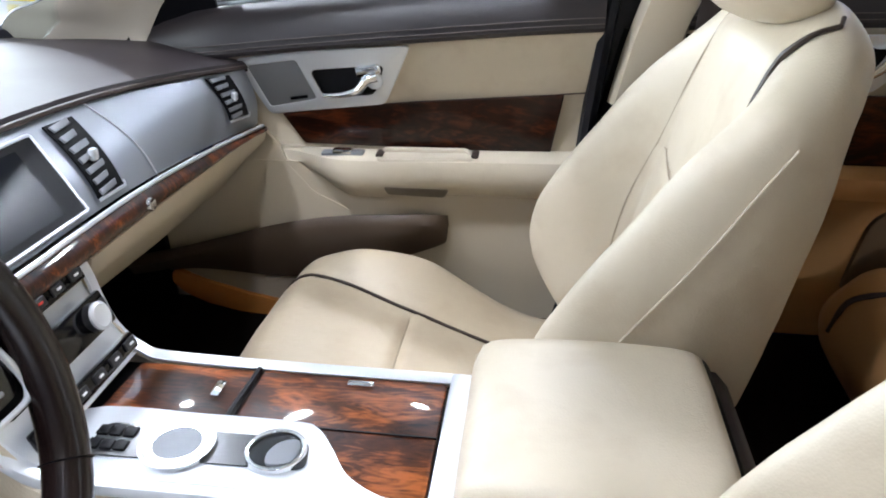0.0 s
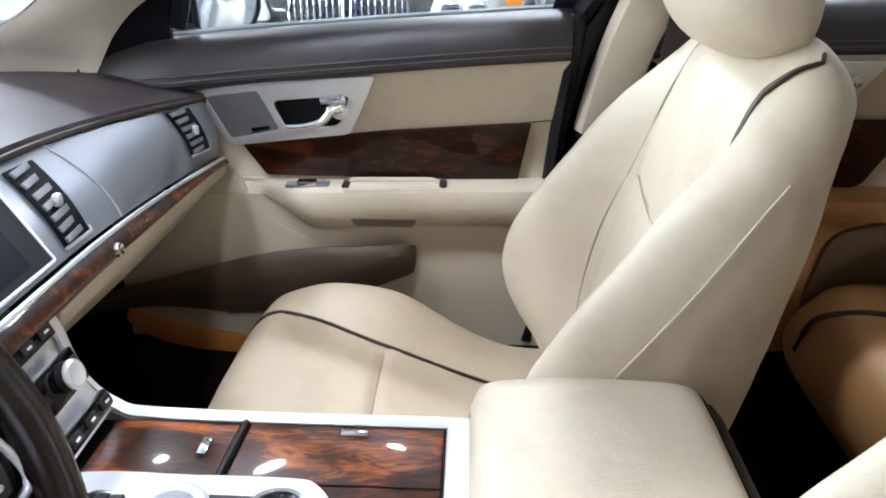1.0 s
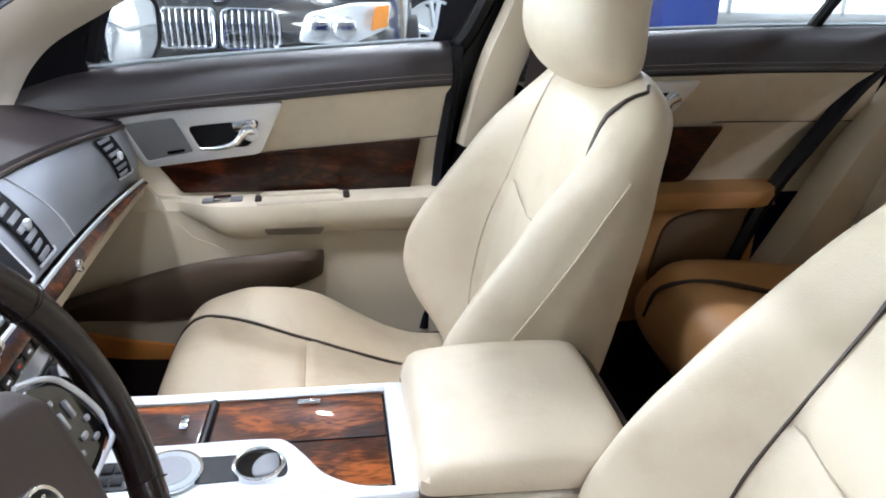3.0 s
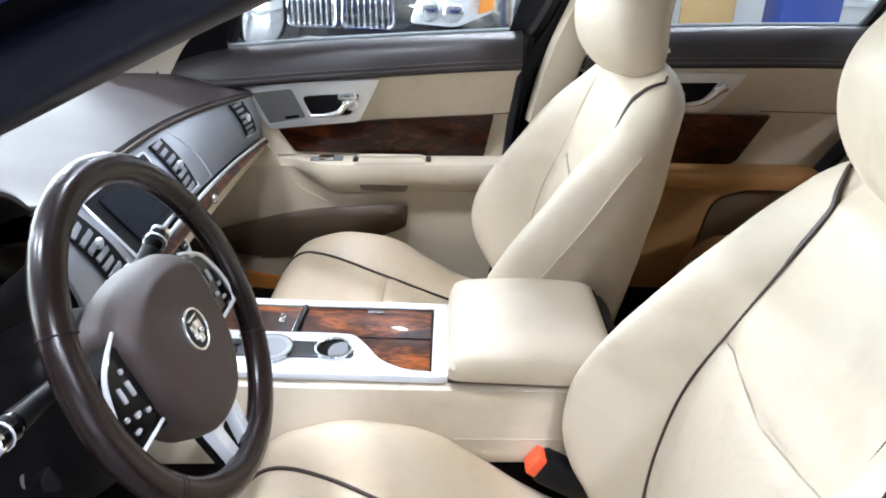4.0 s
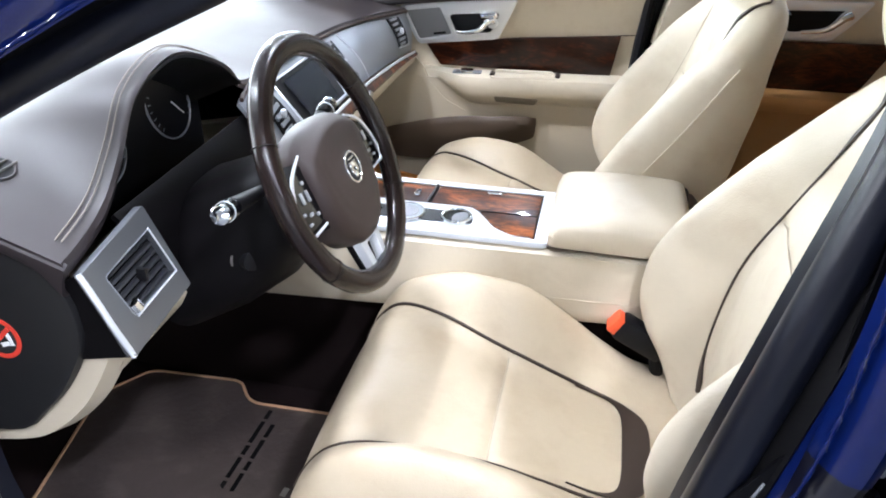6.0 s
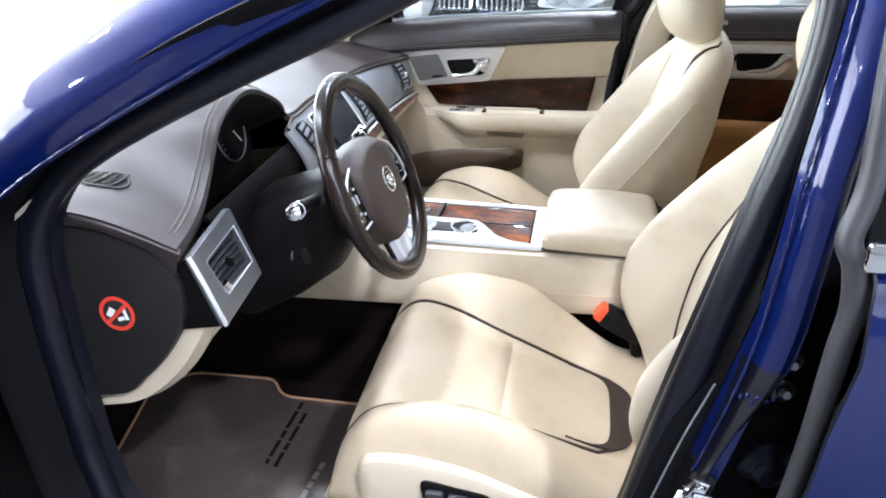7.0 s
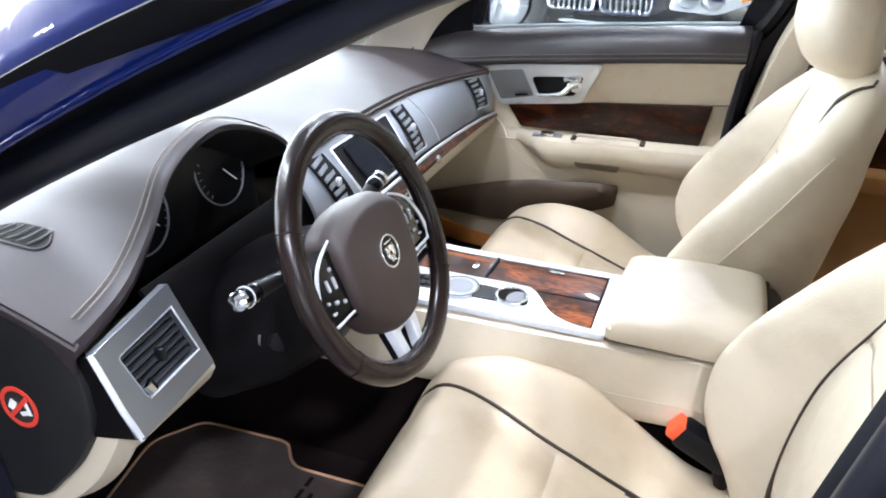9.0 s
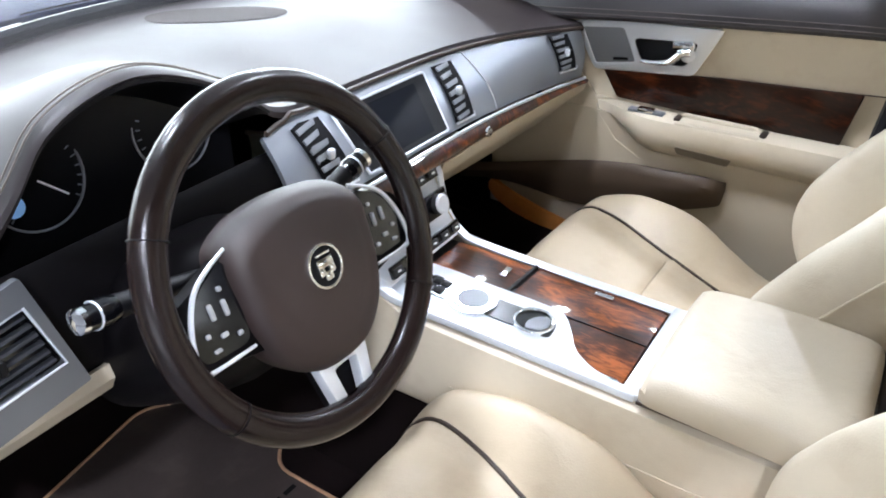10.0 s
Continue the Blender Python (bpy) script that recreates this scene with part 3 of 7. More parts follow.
    for s in (-1, 1):
        part("rear_wing", sheet([[V((x, s * y, z)) for x, y, z in r] for r in (
            [(1.48, 0.70, 1.25), (1.50, 0.80, 1.06), (1.50, 0.88, 1.0), (1.50, 0.90, 0.3)],
            [(1.75, 0.66, 1.30), (1.85, 0.76, 1.06), (1.85, 0.88, 1.0), (1.85, 0.90, 0.7)],
            [(1.95, 0.64, 1.2), (2.3, 0.75, 1.02), (2.4, 0.86, 0.97), (2.4, 0.88, 0.3)],
            [(2.20, 0.70, 1.02), (2.62, 0.76, 0.99), (2.73, 0.80, 0.93), (2.74, 0.80, 0.36)])], 0.01), BLUE, car)
        part("roof_rail", sheet([[V((x, s * (0.665 + dy), z + dz)) for x, z in ((0.2, 1.34), (0.5, 1.37), (1.0, 1.375), (1.4, 1.345), (1.75, 1.27))] for dy, dz in ((-0.04, 0.02), (0.01, 0.02), (0.025, -0.01), (0.0, -0.04), (-0.04, -0.035))], 0.006), BLUE, car)
        for wx in (-1.07, 1.84):
            wh = part("wheel", turned([(-0.11, 0.30), (-0.10, 0.325), (0.10, 0.325), (0.11, 0.30), (0.10, 0.22), (0.09, 0.22), (0.085, 0.0)], (wx, s * 0.80, 0.325), (0, s, 0), 32), RUBBER, car, "black road wheel tyre")
            rim = [turned([(0.08, 0.225), (0.105, 0.225), (0.105, 0.205), (0.08, 0.20)], (wx, s * 0.80, 0.325), (0, s, 0), 32)]
            for k in range(7):
                a = 2 * math.pi * k / 7
                rim.append(tube([(wx + 0.03 * math.cos(a), s * 0.90, 0.325 + 0.03 * math.sin(a)), (wx + 0.21 * math.cos(a), s * 0.90, 0.325 + 0.21 * math.sin(a))], 0.02, 6))
            part("rim", join(*rim), SILVER, wh, "silver alloy rim")
    # door catch, plugs and warning label on the pillar
    lt = part("door_striker", join(block((0.022, 0.008, 0.050), pose(0.497, -0.822, 0.683, 0, 12, 0), 0.003), tube([(0.490, -0.838, 0.70), (0.512, -0.836, 0.695)], 0.004, 8), tube([(0.490, -0.838, 0.668), (0.512, -0.836, 0.664)], 0.004, 8), tube(cr([(0.49, -0.825, 0.705), (0.472, -0.852, 0.705), (0.470, -0.856, 0.683), (0.475, -0.852, 0.66), (0.487, -0.825, 0.66)], 4), 0.006, 8)), CHROME, car, "bright steel door striker loop")
    for z, x in ((0.871, 0.578), (0.830, 0.578)):
        plug = part("rubber_plug", turned([(0, 0.015), (0.004, 0.0145), (0.007, 0.010), (0.011, 0.009), (0.013, 0.006), (0.0135, 0.0)], (x, -0.785, z), (0.1, -1, 0.1), 14), GLOSSBLACK, car)
        part("bolt_head", turned([(0.012, 0.0055), (0.016, 0.005), (0.0165, 0.0)], (x, -0.785, z), (0.1, -1, 0.1), 6), SILVER_DK, plug)
    part("wire_boot", turned([(0, 0.034), (0.006, 0.034), (0.010, 0.026), (0.014, 0.020), (0.019, 0.023), (0.024, 0.016), (0.029, 0.018), (0.032, 0.010)], (0.580, -0.775, 0.713), (0.3, -1, -0.25), 16), RUBBER, car, "black rubber cable boot")
    part("warning_label", plate([(-0.008, 0), (0.008, 0), (0, 0.02)], lambda u, v, h: V((0.480 + u, -0.834 - h, 0.615 + v)), 0.001, bevel=0), surface("yellow_print", (0.8, 0.6, 0.02), 0.5), car, "small yellow triangular label")
    return car


body()


def rear_door_outside():
    """The shut rear door on the driver's side, seen from outside."""
    d = thing("rear_door", (1.0, -0.88, 0.33), "shut dark blue rear car door with chrome waist strip", "car door")
    xs = [0.602, 0.609, 0.63, 0.8, 1.1, 1.35, 1.5]
    prof = [(-0.855, 1.05), (-0.885, 1.03), (-0.905, 0.95), (-0.905, 0.86), (-0.915, 0.80), (-0.905, 0.62), (-0.89, 0.45), (-0.865, 0.34)]
    rows = []
    for x in xs:
        e = 0.012 if x < 0.60 else 0
        rows.append([V((x + min(0.0, z - 0.95) * 0.12, y + e, z + 0.015 * (x - 0.6))) for y, z in prof])
    part("skin", sheet(rows, 0.006), BLUE, d)
    part("edge_seal", tube(cr([(0.612, -0.77, 1.35), (0.588, -0.815, 1.26), (0.588, -0.845, 1.118), (0.577, -0.858, 1.062), (0.587, -0.866, 1.035), (0.594, -0.868, 0.99), (0.592, -0.868, 0.94), (0.590, -0.868, 0.82), (0.585, -0.862, 0.695), (0.574, -0.85, 0.5), (0.57, -0.84, 0.36)], 6), 0.0125, 12), GREYSEAL, d, "grey rubber strip along the door edge")
    part("inner_flange", sheet([[V((0.603 + k + min(0.0, z - 0.95) * 0.12, y + 0.035 * (k > 0), z)) for y, z in prof] for k in (0.0, 0.02, 0.06)], 0.004), RUBBER, d)
    part("chrome_strip", block((0.93, 0.012, 0.030), pose(1.05, -0.884, 1.064, 0, -1, 0), 0.005), CHROME, d)
    part("window_frame", sheet([[V((x, y, z)) for x, y, z in r] for r in ([(0.595, -0.86, 1.05), (0.60, -0.80, 1.2), (0.62, -0.715, 1.335)], [(0.625, -0.87, 1.055), (0.63, -0.81, 1.2), (0.65, -0.72, 1.335)])], 0.006), GLOSSBLACK, d)
    g = part("window_pane", sheet([[V((0.628, -0.862, 1.06)), V((0.63, -0.80, 1.2)), V((0.65, -0.71, 1.33))], [V((1.0, -0.862, 1.07)), V((1.0, -0.80, 1.21)), V((1.0, -0.70, 1.35))], [V((1.45, -0.86, 1.08)), V((1.45, -0.80, 1.2)), V((1.40, -0.70, 1.31))]], 0.004), GLASS_DK, d, "dark tinted window glass")
    g.visible_shadow = False
    part("handle", tube(cr([(1.25, -0.905, 0.97), (1.27, -0.945, 0.975), (1.42, -0.945, 0.98), (1.44, -0.905, 0.98)], 5), 0.012, 8), BLUE, d)
    part("inner_panel", sheet([[V((x, -0.75, z)) for z in (1.04, 0.9, 0.7, 0.36)] for x in (0.62, 1.0, 1.45)], 0.01), CREAM_TRIM, d)


rear_door_outside()


def open_front_door():
    """The driver's door, swung wide open forward of the view."""
    d = thing("front_door", (-0.46, -0.86, 0.33), "dark blue driver's door swung wide open with cream trim", "car door")
    M = Matrix.Translation((-0.46, -0.86, 0)) @ Matrix.Rotation(radians(-82), 4, "Z")
    def P(a, off, z):
        return M @ V((a, off, z))
    part("skin", sheet([[P(a, -0.05 - 0.03 * math.sin(math.pi * (z - 0.3) / 0.75), z) for z in (0.33, 0.5, 0.7, 0.9, 1.03)] for a in (0.02, 0.3, 0.6, 0.98)], 0.006), BLUE, d)
    part("inner_panel", sheet([[P(a, 0.05, z) for z in (0.36, 0.55, 0.68, 0.72, 0.9, 1.02)] for a in (0.15, 0.3, 0.6, 0.95)], 0.012), CREAM_TRIM, d)
    # Shut face drawn black in place of shaded body paint.
    part("edge_panel", sheet([[P(a, o, z) for a, o in ((0.02, -0.05), (0.015, 0.0), (0.06, 0.035), (0.15, 0.048))] for z in (0.33, 0.6, 1.02)], 0.006), RECESS, d, "shut face of the door, blacked out for shade")
    part("armrest", tube([P(a, 0.062, 0.66) for a in (0.16, 0.3, 0.6, 0.85)], 0.034, 12), CREAM, d)
    part("ledge", tube([P(a, 0.03, 1.02) for a in (0.04, 0.3, 0.6, 0.96)], 0.035, 10), BROWN, d)


open_front_door()


def carpet():
    rows = []
    for j in range(61):
        y = -0.75 + 1.5 * j / 60
        tun = smooth(0.102, 0.080, abs(y)) * 0.30
        side = smooth(0.68, 0.75, abs(y)) * 0.12
        rows.append([V((x, y, z + tun + side)) for x, z in ((-0.98, 0.62), (-0.90, 0.42), (-0.78, 0.26), (-0.62, 0.215), (-0.3, 0.21), (0.2, 0.21), (0.6, 0.22), (1.0, 0.24), (1.15, 0.38), (1.9, 0.40))])
    whole("car_floor", sheet(rows, 0.01), CARPET, "dark brown carpeted car floor", "car carpet", kind="structure")
    # bulkhead behind the dashboard
    whole("bulkhead", sheet([[V((x, y, z)) for x, z in ((-0.98, 0.60), (-0.95, 0.75), (-0.86, 0.90))] for y in (-0.78, 0, 0.78)], 0.02), CARPET, "dark carpeted front bulkhead under the dashboard", "bulkhead", kind="structure")
    for s in (-1, 1):
        whole("kick_panel", sheet([[V((x, s * 0.745, z)) for z in (0.22, 0.4, 0.6, 0.9)] for x in (-0.98, -0.7, -0.42)], 0.02), DARKPLASTIC, "dark side panel of the car's front footwell", "side panel", kind="structure")
    whole("sill_carpet", sheet([[V((x, y, z)) for x in (-0.60, -0.2, 0.45)] for y, z in ((0.735, 0.20), (0.742, 0.33), (0.76, 0.352), (0.79, 0.36))], 0.006), CARPET, "dark carpeted sill on the passenger side", "sill trim", kind="structure")
    whole("sill_cover", sheet([[V((x, y, z)) for x in (-0.42, 0.0, 0.45)] for y, z in ((-0.70, 0.22), (-0.70, 0.33), (-0.73, 0.345), (-0.765, 0.338))], 0.006), CREAM_TRIM, "cream plastic door sill cover", "sill trim", kind="structure")


carpet()


# ---- seats ----
CREST = [(-0.06, 0.50), (0.01, 0.548), (0.075, 0.574), (0.138, 0.585), (0.24, 0.570), (0.32, 0.520), (0.39, 0.468), (0.457, 0.43), (0.55, 0.42)]
CENTRE = [(-0.06, 0.495), (0.0, 0.520), (0.06, 0.524), (0.22, 0.484), (0.44, 0.425), (0.55, 0.41)]
PIPEY = [(-0.06, 0.182), (0.0, 0.177), (0.10, 0.157), (0.22, 0.130), (0.40, 0.112), (0.55, 0.10)]


def groove(d, w=0.006, h=0.006):
    return h * math.exp(-(d / w) ** 2)


# how each front seat differs: front edge, bolster heights, piping, recline, head restraint
DRIVER_SEAT = dict(front=0.026, crest=0.008, outer=-0.006, side=-1, pipe=0.006, lean=0.037, top=0.0, bulge=0.004, pipe_back=-0.009, drop=0.008, head_x=0.020, head_z=-0.016, head_w=1.06, head_d=0.064, head_tilt=-0.065)
PASSENGER_SEAT = dict(front=0.0, crest=-0.028, outer=-0.028, side=1, pipe=0.0, lean=0.0, top=0.012, bulge=0.020, pipe_back=0.0, drop=0.028, head_x=-0.022, head_z=-0.021, head_w=1.09, head_d=0.072, head_tilt=0.0)


def cushion_z(x, y, k):
    """Height of the cushion's top."""
    a = abs(y)
    py = lerp1(x, PIPEY) + k["pipe"]
    zc, zb = lerp1(x, CENTRE), lerp1(x, CREST) + (k["outer"] if y * k["side"] > 0 else k["crest"]) * smooth(0.5, 0.3, x)
    z = zc + (zb - zc) * smooth(py - 0.03, 0.218, a)
    z += 0.006 * (1 - min(1, a / py) ** 2)
    z -= groove(a - py) * (x < 0.44)
    if a < py:
        z -= groove(x - 0.225, 0.005, 0.007)
    if a > 0.218:
        e = min(1, (a - 0.218) / 0.048)
        z = 0.395 + (z - 0.395) * math.sqrt(max(0, 1 - e * e * 0.98))
    f = min(1, max(0, (0.05 - 0.7 * k["front"] - x) / (0.095 + 0.3 * k["front"]) + 0.35 * max(0, a - 0.12)))
    z = 0.36 + (z - 0.36) * math.sqrt(max(0.0, 1 - f ** 2.6))
    return z


BACK_P = [(0.40, 0.545), (0.45, 0.553), (0.55, 0.562), (0.70, 0.586), (0.82, 0.624), (0.95, 0.654), (1.0, 0.667), (1.03, 0.684), (1.07, 0.70)]
BACK_B = [(0.40, 0.52), (0.47, 0.49), (0.55, 0.448), (0.62, 0.436), (0.70, 0.453), (0.835, 0.535), (0.94, 0.612), (1.0, 0.655), (1.07, 0.69)]
BACK_R = [(0.40, 0.635), (0.55, 0.665), (0.70, 0.696), (0.85, 0.726), (0.95, 0.738), (1.03, 0.752), (1.07, 0.758)]
BACK_W = [(0.40, 0.20), (0.47, 0.228), (0.6, 0.254), (0.75, 0.254), (0.88, 0.246), (0.97, 0.232), (1.03, 0.205), (1.065, 0.16)]
PIPEB = [(0.40, 0.10), (0.47, 0.135), (0.55, 0.155), (0.65, 0.160), (0.80, 0.156), (0.92, 0.146), (1.0, 0.140), (1.07, 0.15)]


def wing(z, k):
    """Forward reach of the backrest's side wings."""
    return lerp1(z, BACK_B) - k["bulge"] * math.exp(-((z - 0.60) / 0.13) ** 2) + k["top"] * smooth(0.85, 0.97, z)


def back_front(z, y, k):
    a = abs(y)
    w, py = lerp1(z, BACK_W), lerp1(z, PIPEB) + k["pipe_back"]
    xp, xb = lerp1(z, BACK_P), wing(z, k)
    x = xp + (xb - xp) * smooth(py - 0.02, w - 0.03, a)
    x -= 0.008 * (1 - min(1, a / py) ** 2)
    x += groove(a - py)
    if a < py:
        x += groove(z - (0.795 - 0.10 * (py - a)), 0.005, 0.007)
    return x


def back_point(z, s, k):
    """Skin of the backrest round its girth, s from 0 to 1."""
    w, xr = lerp1(z, BACK_W), lerp1(z, BACK_R)
    top = math.sqrt(max(0.0, 1 - max(0, (z - 1.0) / 0.068) ** 2))
    xm = 0.5 * (wing(z, k) + xr)
    if s < 0.62:
        y = w * math.sin((s / 0.62 * 2 - 1) * math.pi / 2)
        x = back_front(z, y, k)
        e = max(0, (abs(y) - (w - 0.045)) / 0.045)
        x = xm + (x - xm) * math.sqrt(max(0, 1 - e * e))
    else:
        y = w * math.sin((1 - (s - 0.62) / 0.38 * 2) * math.pi / 2)
        e = max(0, (abs(y) - (w - 0.05)) / 0.05)
        x = xm + (xr + 0.012 * (1 - (y / w) ** 2) - xm) * math.sqrt(max(0, 1 - e * e))
    xc = 0.5 * (lerp1(z, BACK_P) + xr)
    return V((xc + (x - xc) * max(0.05, top) + k["lean"] * smooth(0.72, 1.06, z), y * (0.55 + 0.45 * top ** 0.6), z - k["drop"] * smooth(0.90, 1.067, z)))


SEAM = surface("seam_thread", (0.40, 0.335, 0.25), 0.6)
PALESEAM = surface("pale_seam_thread", (0.62, 0.55, 0.43), 0.6)


def front_seat(cx, cy, label, driver):
    k_ = DRIVER_SEAT if driver else PASSENGER_SEAT
    O = V((cx, cy, 0))
    s = thing("front_seat", (cx + 0.25, cy, 0.22), label, "car seat", "front seats")
    n, m = 64, 72
    rows = []
    for i in range(n + 1):
        x = -0.045 - k_["front"] + (0.60 + k_["front"]) * (i / n) ** 1.25
        ys = [0.266 * math.sin((j / m * 2 - 1) * math.pi / 2 * 0.999) * 0.55 + 0.266 * (j / m * 2 - 1) * 0.45 for j in range(m + 1)]
        fr = 1 - 0.10 * max(0, (0.06 - k_["front"] - x) / 0.105) ** 2
        top = [V((x, y * fr, cushion_z(x, y, k_))) for y in ys]
        rows.append([V((x + 0.01 * (i == 0), ys[0] * fr * 0.97, 0.33)), V((x, ys[0] * fr, 0.37))] + top + [V((x, ys[-1] * fr, 0.37)), V((x + 0.01 * (i == 0), ys[-1] * fr * 0.97, 0.33))])
    bm = bmesh.new()
    wob = lambda p: 0.0022 * noise.noise(p * 11 + O * 3) + 0.0016 * noise.noise(V((p.x * 38, p.y * 9, 0)) + O * 5) * smooth(0.2, 0.0, abs(p.y)) * smooth(0.0, 0.06, p.x)
    rows = [[p + V((0, 0, wob(p))) if p.z > 0.42 else p for p in r] for r in rows]
    quads(bm, [[p + O for p in r] for r in rows])
    lo = [r[0] + O for r in rows] + [r[-1] + O for r in rows[::-1]]
    bm.faces.new([bm.verts.new(p) for p in lo])
    bm.faces.new([bm.verts.new(p + O) for p in rows[0]])
    bm.faces.new([bm.verts.new(p + O) for p in rows[-1]])
    bmesh.ops.remove_doubles(bm, verts=bm.verts, dist=0.0004)
    cush = part("seat_cushion", bm, SEATCREAM, s)
    # piping of the cushion
    u = []
    for k in range(37):
        x = (0.435 + k_["front"]) * k / 36 - 0.03 - k_["front"]
        u.append((x, lerp1(x, PIPEY) + k_["pipe"]))
    arc = [(0.405 + 0.05 * math.sin(a), 0.112 - 0.05 + 0.05 * math.cos(a)) for a in [math.pi / 2 * t / 6 for t in range(1, 7)]]
    line = u + arc
    for sg in (1, -1):
        part("piping", tube([V((x, sg * y, cushion_z(x, sg * y, k_) + 0.003)) + O for x, y in line], 0.0034, 6), PIPE, cush, "dark brown piping")
    band = []
    for k in range(41):
        a = math.pi * k / 40
        c, q = math.cos(a), math.sin(a)
        w = 0.004 + 0.020 * q ** 0.7
        bx, by = 0.345 + 0.105 * max(0, q) ** 0.55, 0.112 * (abs(c) ** 0.45) * (1 if c > 0 else -1)
        band.append([V((bx - w * 0.9 * q, by * (1 - w * 1.6), cushion_z(bx - w * q, by, k_) + 0.006)) + O, V((bx + w * q, by * (1 + w), cushion_z(bx + w * q, by, k_) + 0.006)) + O])
    part("brown_insert", sheet(band, 0.003), PIPE, cush, "dark brown leather insert closing the piping")
    part("cross_seam", tube([V((0.225, y, cushion_z(0.225, y, k_) + 0.0022)) + O for y in [-0.125 + 0.0125 * k for k in range(21)]], 0.0014, 5), SEAM, cush)
    # backrest
    zs = [0.40 + 0.667 * (1 - (1 - i / 70) ** 1.35) for i in range(71)]
    rings = [[back_point(z, j / 110, k_) for j in range(110)] for z in zs]
    rings = [[p + V((0.0022 * noise.noise(p * 10 + O * 2) + 0.0012 * noise.noise(V((3, p.y * 9, p.z * 34)) + O), 0, 0)) + O for p in r] for r in rings]
    back = part("backrest", loft(rings), CREAM, s)
    for sg in (1, -1):
        ps = []
        inner = (sg > 0) == driver

        def on_back(z, y, front=True):
            top = math.sqrt(max(0.0, 1 - max(0, (z - 1.0) / 0.068) ** 2))
            q = math.asin(min(0.999, y / (lerp1(z, BACK_W) * (0.55 + 0.45 * top ** 0.6)))) * 2 / math.pi
            p = back_point(z, 0.31 * (1 + q) if front else 0.62 + 0.19 * (1 - q), k_)
            return V((p.x, sg * abs(p.y), p.z))
        for k in range(90):
            z = 0.47 + 0.585 * k / 89
            y = lerp1(z, PIPEB) + k_["pipe_back"] + 0.02 * smooth(0.985, 1.05, z) * inner
            ps.append(on_back(z, y) + V((-0.0028, 0, 0.003 * smooth(1.0, 1.04, z))) + O)
        part("piping", tube(ps, (lambda t: 0.0022 + 0.0028 * smooth(0.74, 0.82, t) - 0.0025 * smooth(0.90, 1.0, t) + 0.003 * smooth(0.14, 0.04, t)) if inner else (lambda t: 0.0013 + 0.003 * smooth(0.14, 0.04, t)), 6), PIPE if inner or driver else SEAM, back, "dark brown piping" if inner or driver else "thin seam")
        # side seam of the wing
        sm = []
        for k in range(40):
            z = 0.50 + 0.42 * k / 39
            sv = 0.055 - 0.06 * k / 39
            q = back_point(z, 0.62 - sv if sg > 0 else sv % 1.0, k_)
            sm.append(q + V((-0.001, sg * 0.0022, 0)) + O)
        part("side_seam", tube(sm, 0.0013, 5), PALESEAM, back, "pale stitched seam")
    part("cross_seam", tube([V((back_front(0.795 - 0.10 * (0.148 - abs(y)), y, k_) - 0.0040 + k_["lean"] * smooth(0.72, 1.06, 0.795 - 0.10 * (0.148 - abs(y))), y, 0.795 - 0.10 * (0.148 - abs(y)))) + O for y in [-0.144 + 0.0072 * k for k in range(41)]], 0.0013, 6), SEAM, back)
    part("back_shell", sheet([[V((lerp1(z, BACK_R) + 0.014 + k_["lean"] * smooth(0.72, 1.06, z), y, z)) + O for z in (0.42, 0.55, 0.7, 0.85, 0.95, 1.0)] for y in (-0.15, -0.08, 0, 0.08, 0.15)], 0.008), DARKPLASTIC, back)
    # head restraint
    rg = []
    for i in range(25):
        t = i / 24
        z = 1.030 + k_["head_z"] + 0.225 * t
        e = max(0.02, 1 - abs(2 * t - 1) ** 3.2) ** 0.5
        w = (0.118 + 0.022 * math.sin(math.pi * min(1, t * 0.9 + 0.25))) * (0.35 + 0.65 * e) * k_["head_w"]
        d = k_["head_d"] * (0.25 + 0.75 * e)
        xc = 0.700 + k_["head_x"] + k_["head_tilt"] * (t - 0.5) + 0.02 * t - 0.03 * math.sin(math.pi * t)
        ring = []
        for k in range(40):
            a = 2 * math.pi * k / 40
            ca, sa = math.cos(a), math.sin(a)
            ring.append(V((xc + d * abs(ca) ** 0.7 * (1 if ca > 0 else -1) + 0.02 * (abs(sa) ** 2), w * abs(sa) ** 0.75 * (1 if sa > 0 else -1), z)) + O)
        rg.append(ring)
    hr = part("headrest", loft(rg), CREAM, s)
    for sg in (1, -1):
        part("headrest_post", tube([V((0.735 + k_["lean"], sg * 0.06, 1.0)) + O, V((0.712 + k_["head_x"], sg * 0.06, 1.09)) + O], 0.007, 10), CHROME, hr)
        part("post_collar", turned([(0, 0.018), (0.006, 0.016), (0.008, 0.009)], V((0.728 + k_["lean"], sg * 0.06, 1.055)) + O, (0, 0, 1), 16), CREAM_TRIM, hr)
    if not driver:
        part("headrest_badge", disc(V((0.690 + k_["head_x"] + 0.25 * k_["head_tilt"] - k_["head_d"], 0.0, 1.19 + k_["head_z"])) + O, (-1, 0, 0.15), 0.012, 0.0015, 24, 0.0005), CHROME, hr, "small bright round mark")
    # base with side valance
    base = part("seat_base", block((0.50, 0.40, 0.14), O + V((0.28, 0, 0.27)), 0.02), BLACK, s)
    for sg in (1, -1):
        if (sg > 0) == driver:
            continue
        out = rounded([(-0.005, 0.488), (0.08, 0.502), (0.19, 0.490), (0.30, 0.450), (0.42, 0.415), (0.50, 0.39), (0.50, 0.33), (0.46, 0.30), (0.06, 0.285), (0.01, 0.33)], 0.05, 5)
